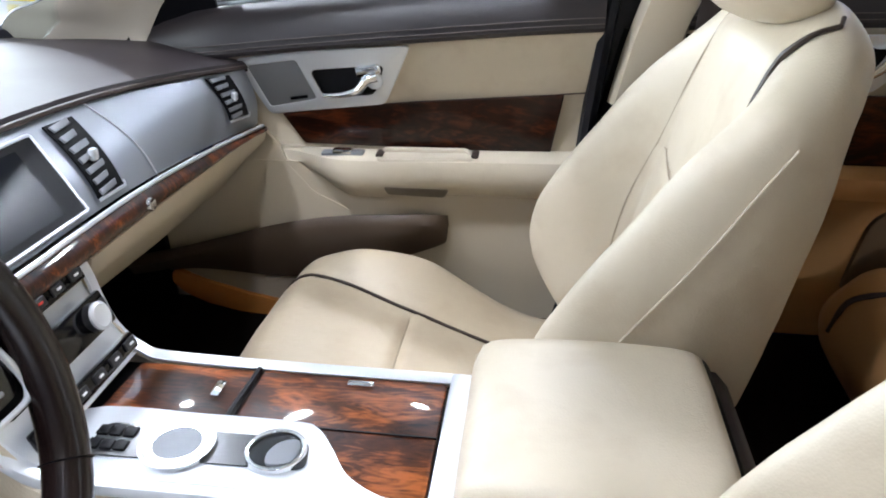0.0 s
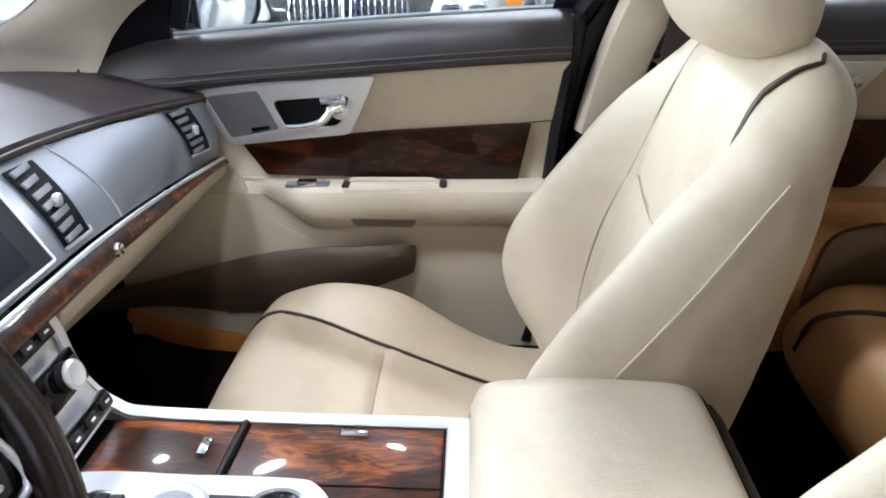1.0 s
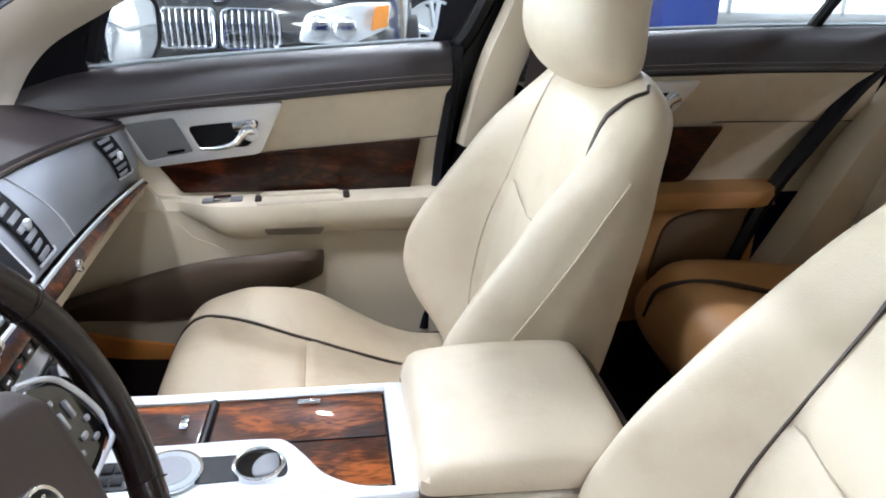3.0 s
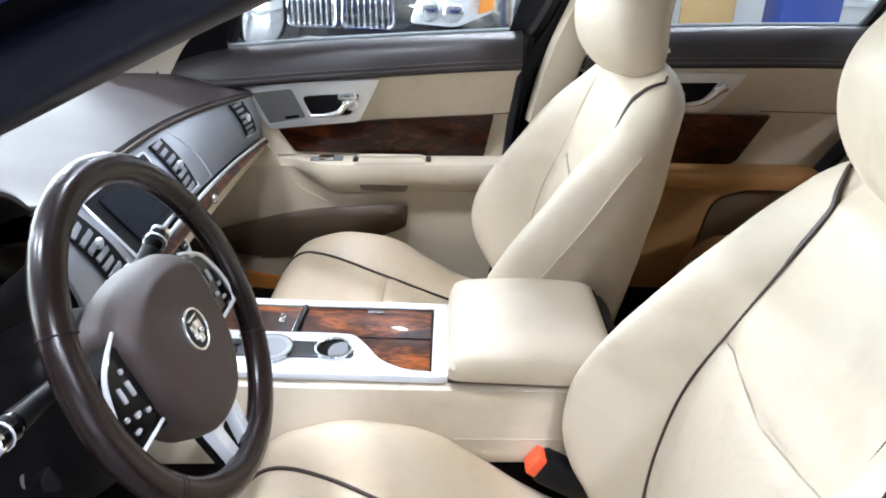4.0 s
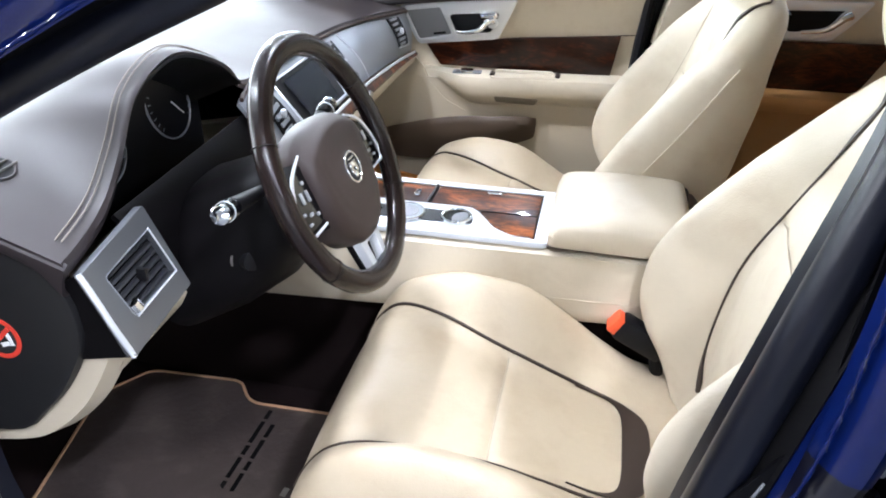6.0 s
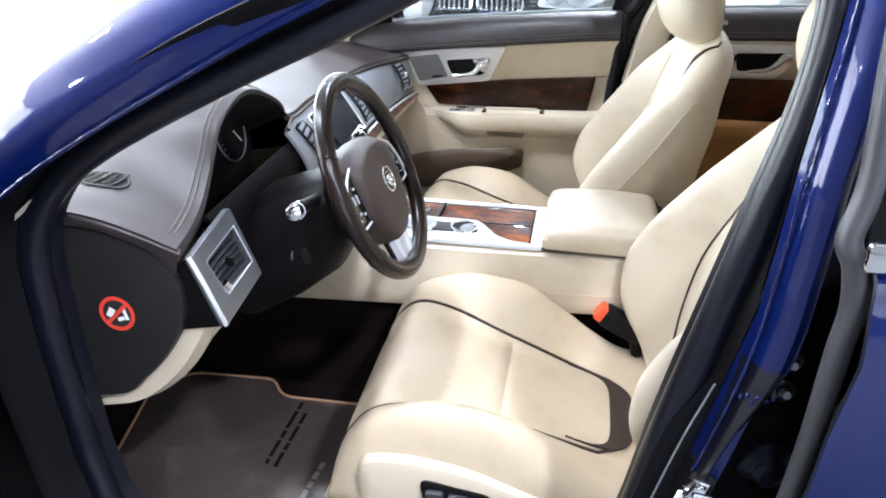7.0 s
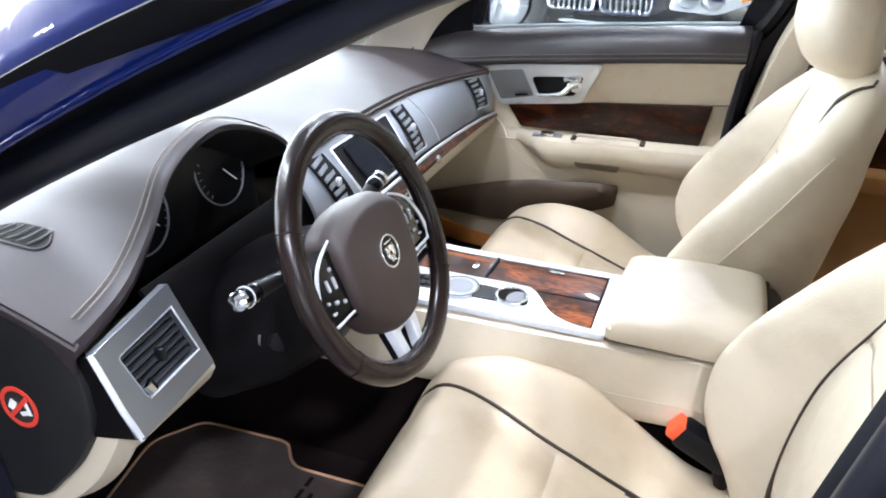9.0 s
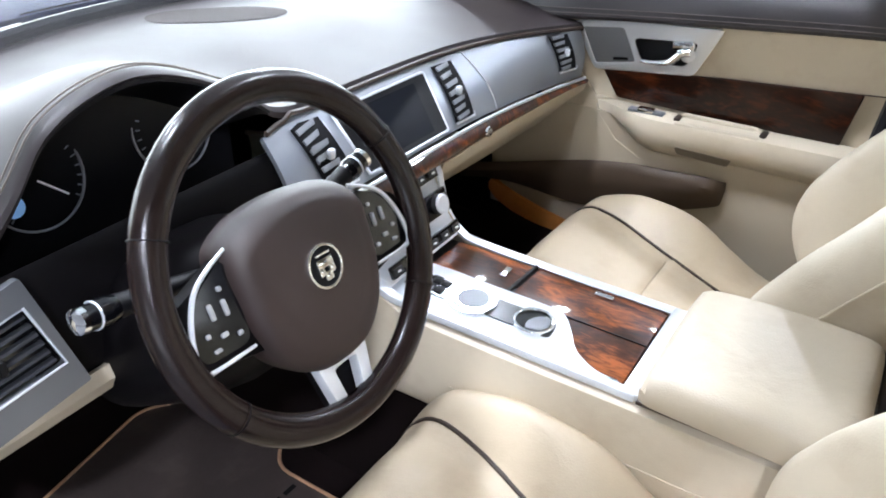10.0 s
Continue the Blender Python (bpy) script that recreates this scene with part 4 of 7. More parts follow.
        val = part("side_valance", plate(out, lambda u, v, h: O + V((u, sg * (0.232 + h), v)), 0.046, bevel=0.018), CREAM_TRIM, s, "cream moulded side cover")
        if driver and sg < 0:
            sw = part("seat_switch", plate(rounded([(0.108, 0.472), (0.235, 0.452), (0.232, 0.392), (0.122, 0.392)], 0.02), lambda u, v, h: O + V((u, sg * (0.276 + h), v)), 0.006), BLACK, val, "black power seat control")
            for (bx, bz, bw, bh) in ((0.136, 0.445, 0.03, 0.018), (0.176, 0.442, 0.034, 0.016), (0.214, 0.425, 0.018, 0.038), (0.154, 0.412, 0.045, 0.014)):
                part("switch_key", block((bw, 0.014, bh), O + V((bx, sg * 0.285, bz)), 0.005), GREYSEAL, val)
    for sg in (1, -1):
        part("slide_rail", block((0.56, 0.035, 0.035), O + V((0.22, sg * 0.19, 0.228)), 0.005), BLACK, s)
    return s


front_seat(0.0, -0.36, "cream leather driver's seat with dark brown piping, lightly creased", True)
front_seat(-0.10, 0.385, "cream leather front passenger seat with dark brown piping", False)


def buckle(x, y, z, sg):
    b = thing("seat_belt_buckle", (x, y, z - 0.14), "black seat belt buckle with an orange-red release button", "seat belt")
    part("body", block((0.048, 0.042, 0.10), pose(x + 0.042, y, z - 0.030, 0, -62, 0), 0.010), BLACK, b)
    part("button", block((0.036, 0.034, 0.020), pose(x - 0.004, y, z - 0.004, 0, -55, 0), 0.004), ORANGE, b, "orange-red release button")
    part("stalk", tube([(x + 0.07, y, z - 0.05), (x + 0.085, y, z - 0.14)], 0.012, 8), BLACK, b)


buckle(0.41, -0.138, 0.530, 1)


def rear_bench():
    s = thing("rear_seat", (1.3, 0, 0.36), "cream leather rear bench seat tinted tan for warm bounced light, with dark piping", "car seat")
    for y0, y1 in ((-0.66, -0.20), (-0.20, 0.20), (0.20, 0.68)):
        rings = []
        for j in range(17):
            t = j / 16
            y = y0 + (y1 - y0) * t
            e = (max(0, 1 - abs(2 * t - 1) ** 5)) ** 0.5
            d = 0.05 * (1 - e)
            crest = 0.02 * (abs(y) > 0.2) * abs(2 * t - 1) ** 2
            pts = [(0.86 + d, 0.40), (0.83 + d, 0.46), (0.86 + d, 0.535 - d), (0.95, 0.56 - d + crest), (1.2, 0.54 - d + crest), (1.42, 0.52 - d), (1.42, 0.38), (1.0, 0.37)]
            rings.append([V((p.x, y, p.y)) for p in cr([(a, b, 0) for a, b in pts], 4, True)])
        part("cushion", loft(rings), WARMLEATHER, s)
        rings = []
        for j in range(17):
            t = j / 16
            y = y0 + (y1 - y0) * t
            e = (max(0, 1 - abs(2 * t - 1) ** 5)) ** 0.5
            d = 0.04 * (1 - e)
            pts = [(1.30 + d, 0.50), (1.36 + d, 0.75), (1.47 + d, 1.0), (1.55, 1.03 - d), (1.60, 0.98), (1.52, 0.6), (1.46, 0.46)]
            rings.append([V((p.x, y, p.y)) for p in cr([(a, b, 0) for a, b in pts], 4, True)])
        part("backrest", loft(rings), CREAM, s)
    for sg in (1, -1):
        p = cr([(0.832, sg * 0.57, 0.47), (0.855, sg * 0.56, 0.540), (0.95, sg * 0.53, 0.566), (1.08, sg * 0.47, 0.560), (1.25, sg * 0.42, 0.545)], 6)
        part("piping", tube(p, 0.005, 6), PIPE, s, "dark brown piping")
        rings = []
        for z, w, x0, x1 in ((0.40, 0.06, 1.10, 1.45), (0.6, 0.07, 1.20, 1.5), (0.8, 0.065, 1.30, 1.56), (0.98, 0.05, 1.42, 1.6), (1.03, 0.02, 1.48, 1.6)):
            rings.append([V((x, sg * y, z)) for x, y in ((x0, 0.735), (x0 + 0.03, 0.735 - w * 0.9), (x0 + 0.12, 0.735 - w), (x1, 0.735 - w), (x1, 0.77), (x0 + 0.05, 0.77))])
        part("side_bolster", loft(rings), CREAM, s)
    whole("parcel_shelf", block((0.45, 1.4, 0.03), V((1.76, 0, 0.99)), 0.008), CREAM_TRIM, "cream parcel shelf behind the rear seat", "shelf", kind="structure")


rear_bench()


# ---- passenger-side doors ----
def waist(x):
    return lerp1(x, [(-0.5, 0.835), (-0.21, 0.873), (0.1, 0.904), (0.425, 0.931), (0.95, 0.951), (1.2, 0.955), (1.5, 0.955)])


def sill_top(x):
    return lerp1(x, [(-0.5, 0.915), (-0.25, 0.950), (-0.03, 0.972), (0.434, 1.008), (0.87, 1.030), (1.15, 1.040), (1.5, 1.045)])


def ledge(d, x0, x1, n=20):
    """Brown leather window ledge with two stitched lines."""
    rows = []
    for i in range(n + 1):
        x = x0 + (x1 - x0) * i / n
        a, b = waist(x), sill_top(x)
        f = smooth(-0.24, -0.41, x)
        rows.append([V((x, min(0.80, y + 0.035 * f), z)) for y, z in ((0.80, b - 0.004), (0.765, b + 0.002), (0.745, b - 0.001), (0.728, b - 0.012), (0.715, (a + b) / 2 + 0.01), (0.705, a + 0.022), (0.703, a + 0.008), (0.709, a))])
    L = part("window_ledge", sheet(rows, 0.012), LEDGE, d, "dark brown leather window ledge")
    for h in (0.014, 0.024):
        part("stitching", tube([V((x0 + (x1 - x0) * i / 40, 0.7025 + 0.035 * smooth(-0.24, -0.41, x0 + (x1 - x0) * i / 40), waist(x0 + (x1 - x0) * i / 40) + h)) for i in range(41)], 0.0010, 5), LEDGESTITCH, L)
    part("glass_channel", tube([V((x0 + (x1 - x0) * i / 20, 0.792, sill_top(x0 + (x1 - x0) * i / 20) + 0.002)) for i in range(21)], 0.0045, 6), SILVER, d, "bright strip along the window base")


def skin_y(z, w):
    """Depth of the door trim below the ledge."""
    return 0.768 - 0.32 * max(0.0, z - 0.756) if z > 0.70 else lerp1(z, [(0.34, 0.752), (0.56, 0.752), (0.62, 0.758), (0.70, 0.768)])


def on_door(u, v, h):
    return V((u, skin_y(v, 0) - h, v))


def passenger_front_door():
    d = thing("front_door", (0.1, 0.80, 0.34), "shut front passenger door with cream trim, burr walnut and silver handle surround", "car door")
    ledge(d, -0.425, 0.425)
    rows = []
    for i in range(21):
        x = -0.28 + 0.705 * i / 20
        rows.append([V((x, skin_y(z, 0) + 0.009, z)) for z in [waist(x) + 0.004] + [waist(x) - (waist(x) - 0.66) * k / 8 for k in range(1, 9)]])
    part("upper_panel", sheet(rows, 0.008), CREAM, d, "cream leather upper door panel")
    part("panel_seam", tube([on_door(x, 0.776 + 0.105 * x + 0.001, 0.001) for x in [0.36 + 0.005 * k for k in range(13)]], 0.0012, 5), PIPE, d)
    # silver surround with its loudspeaker grille and pull
    ol = rounded([(-0.226, 0.865), (-0.10, 0.884), (0.098, 0.899), (0.070, 0.838), (0.044, 0.785), (-0.06, 0.772), (-0.180, 0.756), (-0.20, 0.80)], 0.012)
    cup = rounded([(-0.090, 0.848), (0.050, 0.862), (0.026, 0.803), (-0.070, 0.795)], 0.014)
    spk = rounded([(-0.206, 0.853), (-0.112, 0.867), (-0.084, 0.792), (-0.176, 0.772)], 0.007)
    bz = part("handle_surround", plate(ol, on_door, 0.009, [cup, spk], 0.002), SILVER, d, "satin silver door handle surround")
    part("speaker_grille", plate(spk, on_door, 0.006, bevel=0), SILVER_DK, bz, "grey metal speaker mesh")
    part("speaker_plate", block((0.034, 0.002, 0.006), pose(-0.118, on_door(0, 0.793, 0.0070).y, 0.793, 0, -9, 0), 0.0005), DARKPLASTIC, bz)
    part("handle_cup", sheet([[on_door(u, v, 0.006), on_door(u, v, 0.001)] for u, v in [(p.x, p.y) for p in cup + cup[:1]]], 0.002), BLACK, bz)
    part("cup_back", plate(cup, lambda u, v, h: on_door(u, v, h + 0.001), 0.002, bevel=0), BLACK, bz)
    lev = cr([(0.036, 0.728, 0.842), (0.018, 0.726, 0.836), (-0.002, 0.724, 0.816), (-0.035, 0.730, 0.806), (-0.066, 0.736, 0.803)], 6)
    part("handle_lever", tube(lev, lambda t: 0.019 - 0.011 * t, 12, flat=0.6), CHROME, bz, "chrome pull lever")
    part("lock_knob", block((0.046, 0.014, 0.020), pose(0.020, 0.726, 0.852, 0, -12, 0), 0.005), CHROME, bz)
    part("lever_joint", turned([(0, 0.015), (0.008, 0.014), (0.012, 0.008), (0.013, 0.0)], (0.030, 0.736, 0.832), (0, -1, 0), 20), SILVER, bz)
    # walnut panel
    wd = rounded([(-0.158, 0.759), (0.1, 0.792), (0.369, 0.816), (0.351, 0.700), (-0.117, 0.701)], 0.006, 3)
    part("wood_panel", plate(wd, on_door, 0.009, bevel=0.003), WOOD_DK, d, "glossy burr walnut door panel")
    # armrest
    rings = []
    for i in range(33):
        x = -0.165 + 0.59 * i / 32
        k = smooth(-0.17, -0.02, x)
        zt = 0.688 + 0.03 * max(0, x) + 0.004
        zb = 0.665 - 0.062 * smooth(-0.15, -0.01, x) + 0.012 * smooth(0.0, 0.2, x)
        yo = 0.752 - 0.050 * k
        pts = [(0.772, zt), (0.755, zt + 0.003), (yo + 0.02, zt + 0.004), (yo + 0.006, zt - 0.004), (yo, zt - 0.022), (yo + 0.005, (zt + zb) / 2 - 0.01), (yo + 0.02, zb + 0.012), (0.745, zb), (0.772, zb)]
        rings.append([V((x, a, b)) for a, b in pts])
    arm = part("armrest", loft(rings), CREAM, d, "padded cream armrest")
    sw = part("window_switch", block((0.080, 0.022, 0.006), pose(-0.035, 0.730, 0.696, 0, -2, 0), 0.002), SILVER_DK, arm)
    part("switch_key", block((0.036, 0.018, 0.010), pose(-0.035, 0.727, 0.700, 0, -2, 0), 0.003), CHROME, sw, "bright window switch key")
    pull = rounded([(0.03, -0.016), (0.215, -0.014), (0.20, 0.014), (0.04, 0.016)], 0.01)
    part("pull_rim", plate(pull, lambda u, v, h: V((u, 0.730 + 1.4 * v, 0.691 + 0.03 * u + 0.35 * v + h)), 0.007, [[V((p.x * 0.94 + 0.007, p.y * 0.62)) for p in pull]], 0.002), CREAM_TRIM, arm, "cream rim of the pull recess")
    # Recess cream is darker than the rim, its shade put into the colour.
    part("pull_recess", plate([V((p.x * 0.94 + 0.007, p.y * 0.62)) for p in pull], lambda u, v, h: V((u, 0.730 + 1.4 * v, 0.690 + 0.03 * u + 0.35 * v + h)), 0.003, bevel=0), surface("shaded_pull_cream", (0.40, 0.335, 0.25), 0.55), arm)
    # Dark end blocks: front one a bracket, rear one stands for shade.
    for x in (0.036, 0.214):
        part("pull_end", block((0.014, 0.032, 0.008), V((x, 0.731, 0.696 + 0.03 * x)), 0.004), PIPE, arm)
    # lower trim, map pocket and reflector
    rows = []
    for i in range(25):
        x = -0.56 + 0.985 * i / 24
        rows.append([V((x, 0.752 + 0.012 * smooth(0.5, 0.36, z), z)) for z in (0.67, 0.62, 0.58, 0.54, 0.50, 0.45, 0.40, 0.35)])
    low = part("lower_panel", sheet(rows, 0.01), CREAM_TRIM, d, "cream lower door panel")
    part("reflector_recess", plate(rounded([(0.045, 0.640), (0.168, 0.640), (0.158, 0.618), (0.05, 0.620)], 0.006), lambda u, v, h: V((u, 0.7050 + 0.71 * max(0.0, 0.642 - v) - h, v)), 0.002, bevel=0.0005), surface("grey_beige_lens", (0.20, 0.17, 0.13), 0.35), arm)
    pk = []
    for i in range(25):
        x = -0.50 + 0.665 * (1 - (1 - i / 24) ** 1.6)
        zt = 0.445 + 0.132 * smooth(-0.62, 0.02, x) + 0.01 * smooth(0.0, 0.15, x)
        zb = max(0.36, zt - 0.055 - 0.075 * smooth(-0.42, -0.12, x) + 0.05 * smooth(-0.05, 0.165, x))
        e = math.sqrt(max(0.0, 1 - max(0.0, (x - 0.095) / 0.0702) ** 2.4))
        zm = (zt + zb) / 2
        y0 = 0.752
        o = 0.045 * e
        zt, zb = zm + (zt - zm) * (0.55 + 0.45 * e), zm + (zb - zm) * (0.6 + 0.4 * e)
        pk.append([V((x, y, z)) for y, z in ((y0, zt - 0.012), (y0 - o * 0.7, zt - 0.01), (y0 - o * 0.9, zt), (y0 - o, zt - 0.004), (y0 - o - 0.006, zt - 0.02), (y0 - o * 0.95, zm), (y0 - o * 0.5, zb), (y0, zb - 0.004))])
    part("map_pocket", loft(pk), surface("brown_pocket", (0.085, 0.057, 0.038), 0.6, vary=0.1, grain=0.2, scale=800), d, "grey-brown map pocket")
    part("foot_strip", plate(rounded([(-0.43, 0.400), (-0.40, 0.368), (-0.35, 0.345), (-0.28, 0.330), (-0.16, 0.322), (-0.16, 0.358), (-0.26, 0.376), (-0.35, 0.400), (-0.41, 0.424)], 0.01, 3), lambda u, v, h: V((u, 0.742 - h, v)), 0.010, bevel=0.004), surface("orange_tan_strip", (0.62, 0.24, 0.06), 0.9, vary=0.25, grain=0.8, scale=1200, spec=0.2), d, "orange-tan strip along the door foot")
    part("kick_strip", tube([V((x, 0.748, 0.405 + 0.09 * smooth(-0.25, 0.2, x))) for x in [-0.22 + 0.02 * k for k in range(31)]], 0.004, 6), CREAM, d)
    part("front_fairing", sheet([[V((x, y, z)) for x, y, z in r] for r in (
        [(-0.30, 0.765, 0.76), (-0.215, 0.757, 0.752), (-0.165, 0.756, 0.70)],
        [(-0.30, 0.757, 0.67), (-0.23, 0.754, 0.67), (-0.15, 0.750, 0.665)],
        [(-0.30, 0.755, 0.60), (-0.23, 0.749, 0.60), (-0.10, 0.747, 0.61)],
        [(-0.30, 0.754, 0.48), (-0.20, 0.751, 0.50), (0.0, 0.751, 0.56)])], 0.008), CREAM_TRIM, d)
    # sail panel, window frame and glass
    part("sail_panel", sheet([[V((x, y, z)) for x, y, z in r] for r in (
        [(-0.43, 0.768, 0.885), (-0.405, 0.765, 0.945), (-0.365, 0.762, 1.0), (-0.315, 0.758, 1.04), (-0.25, 0.752, 1.085), (-0.19, 0.742, 1.115)],
        [(-0.34, 0.768, 0.910), (-0.33, 0.765, 0.955), (-0.31, 0.762, 0.995), (-0.285, 0.758, 1.03), (-0.235, 0.752, 1.07), (-0.185, 0.742, 1.10)],
        [(-0.262, 0.768, 0.935), (-0.262, 0.765, 0.965), (-0.26, 0.762, 0.99), (-0.255, 0.758, 1.015), (-0.225, 0.752, 1.055), (-0.175, 0.742, 1.09)])], 0.010), RECESS, d, "black triangular mirror sail panel")
    fr = cr([(-0.26, 0.775, 0.97), (-0.20, 0.755, 1.095), (0.0, 0.725, 1.215), (0.2, 0.69, 1.29), (0.40, 0.67, 1.325), (0.545, 0.675, 1.31), (0.53, 0.705, 1.2), (0.478, 0.745, 1.06), (0.442, 0.775, 0.99)], 6)
    part("window_frame", tube(fr, 0.020, 8), BLACK, d, "black window frame")
    g = part("window_pane", sheet([[V((x, 0.785 + 0.10 * (z0 - z) * 1.3, z)) for z in [z0 + (z1 - z0) * k / 5 for k in range(6)]] for x, z0, z1 in ((-0.25, 0.94, 1.03), (-0.1, 0.955, 1.15), (0.1, 0.975, 1.25), (0.3, 0.99, 1.30), (0.46, 1.005, 1.31))], 0.004), GLASS, d, "clear side window glass")
    g.visible_shadow = False
    part("rear_edge", tube(cr([(0.437, 0.745, 1.0), (0.428, 0.728, 0.93), (0.42, 0.75, 0.82), (0.412, 0.765, 0.7), (0.40, 0.765, 0.5), (0.385, 0.765, 0.36)], 6), 0.016, 8), RUBBER, d, "black rubber edge seal")
    part("skin", sheet([[V((x, y, z + 0.03 * x)) for y, z in ((0.80, 0.96), (0.87, 0.93), (0.91, 0.8), (0.905, 0.6), (0.87, 0.34))] for x in (-0.42, 0.0, 0.45)], 0.006), BLUE, d)
    return d


passenger_front_door()


def door_mirror():
    m = thing("door_mirror", (-0.27, 0.87, 0.92), "car door mirror with a black shell on the passenger side", "door mirror")
    ax = V((0.49, 0.87, 0)).normalized()
    nr = V((0.87, -0.49, 0.10)).normalized()
    c = V((-0.222, 0.955, 0.995))

    def at(u, v, h):
        return c + ax * u + V((0, 0, 1)) * v + nr * h
    ol = rounded([(-0.078, -0.066), (0.045, -0.066), (0.078, -0.03), (0.078, 0.05), (0.04, 0.068), (-0.082, 0.066)], 0.032, 5)
    rings = [[at(p.x * k, p.y * k, h) for p in ol] for k, h in ((1.10, 0.004), (1.16, -0.008), (1.15, -0.04), (1.02, -0.08), (0.75, -0.105), (0.3, -0.115))]
    part("shell", loft(rings), GLOSSBLACK, m)
    part("mirror_glass", plate(ol, lambda u, v, h: at(u, v, 0.0045 + h), 0.002, bevel=0.0005), surface("mirror_silver", (0.93, 0.94, 0.95), 0.015, metal=1.0, vary=0.01, rough_vary=0.005), m, "bright mirror glass")
    part("rim", tube([at(p.x * 1.06, p.y * 1.06, 0.004) for p in ol], 0.006, 8, True), BLACK, m)
    part("foot", tube([(-0.29, 0.79, 0.935), (-0.275, 0.90, 0.945)], 0.026, 10, flat=0.6), BLACK, m)


door_mirror()


def passenger_pillar():
    p = thing("centre_pillar", (0.5, 0.75, 0.35), "cream trimmed centre pillar with a hanging seat belt", "pillar trim", kind="structure")
    c = cr([(0.435, 0.745, 0.36), (0.452, 0.745, 0.7), (0.47, 0.735, 0.85), (0.50, 0.72, 0.98), (0.55, 0.695, 1.12), (0.60, 0.65, 1.30)], 8)
    part("lower_cover", sheet([[q + V((o, dy, 0)) for q in c[:22]] for o, dy in ((-0.02, 0.03), (0.0, 0.0), (0.05, -0.008), (0.12, 0.0), (0.17, 0.03))], 0.006), DARKPLASTIC, p)
    cc = [q for q in c if q.z > 0.80]
    part("upper_cover", sheet([[q + V((o, dy, 0)) for q in cc] for o, dy in ((-0.012, 0.015), (-0.003, -0.014), (0.03, -0.022), (0.062, -0.018), (0.075, 0.01))], 0.006), CREAM_TRIM, p, "cream upper pillar cover")
    # Filler sheet added behind the gap so that it stays dark.
    part("pillar_gap", sheet([[V((x, y, z)) for x, y in ((0.395, 0.79), (0.45, 0.775), (0.56, 0.775))] for z in (0.36, 0.7, 1.0)] + [[V((x + 0.09, y - 0.09, 1.32)) for x, y in ((0.40, 0.79), (0.45, 0.775), (0.56, 0.775))]], 0.006), RUBBER, p, "black filler sheet behind the door gap")
    belt = cr([(0.59, 0.66, 1.28), (0.575, 0.675, 1.1), (0.56, 0.69, 0.9), (0.55, 0.70, 0.6), (0.54, 0.70, 0.35)], 6)
    part("seat_belt", sheet([[q + V((0, -0.012, 0)) for q in belt], [q + V((0.05, -0.008, 0)) for q in belt]], 0.002), surface("brown_webbing", (0.05, 0.04, 0.038), 0.8, grain=0.6, scale=900), p, "dark brown seat belt webbing")


passenger_pillar()


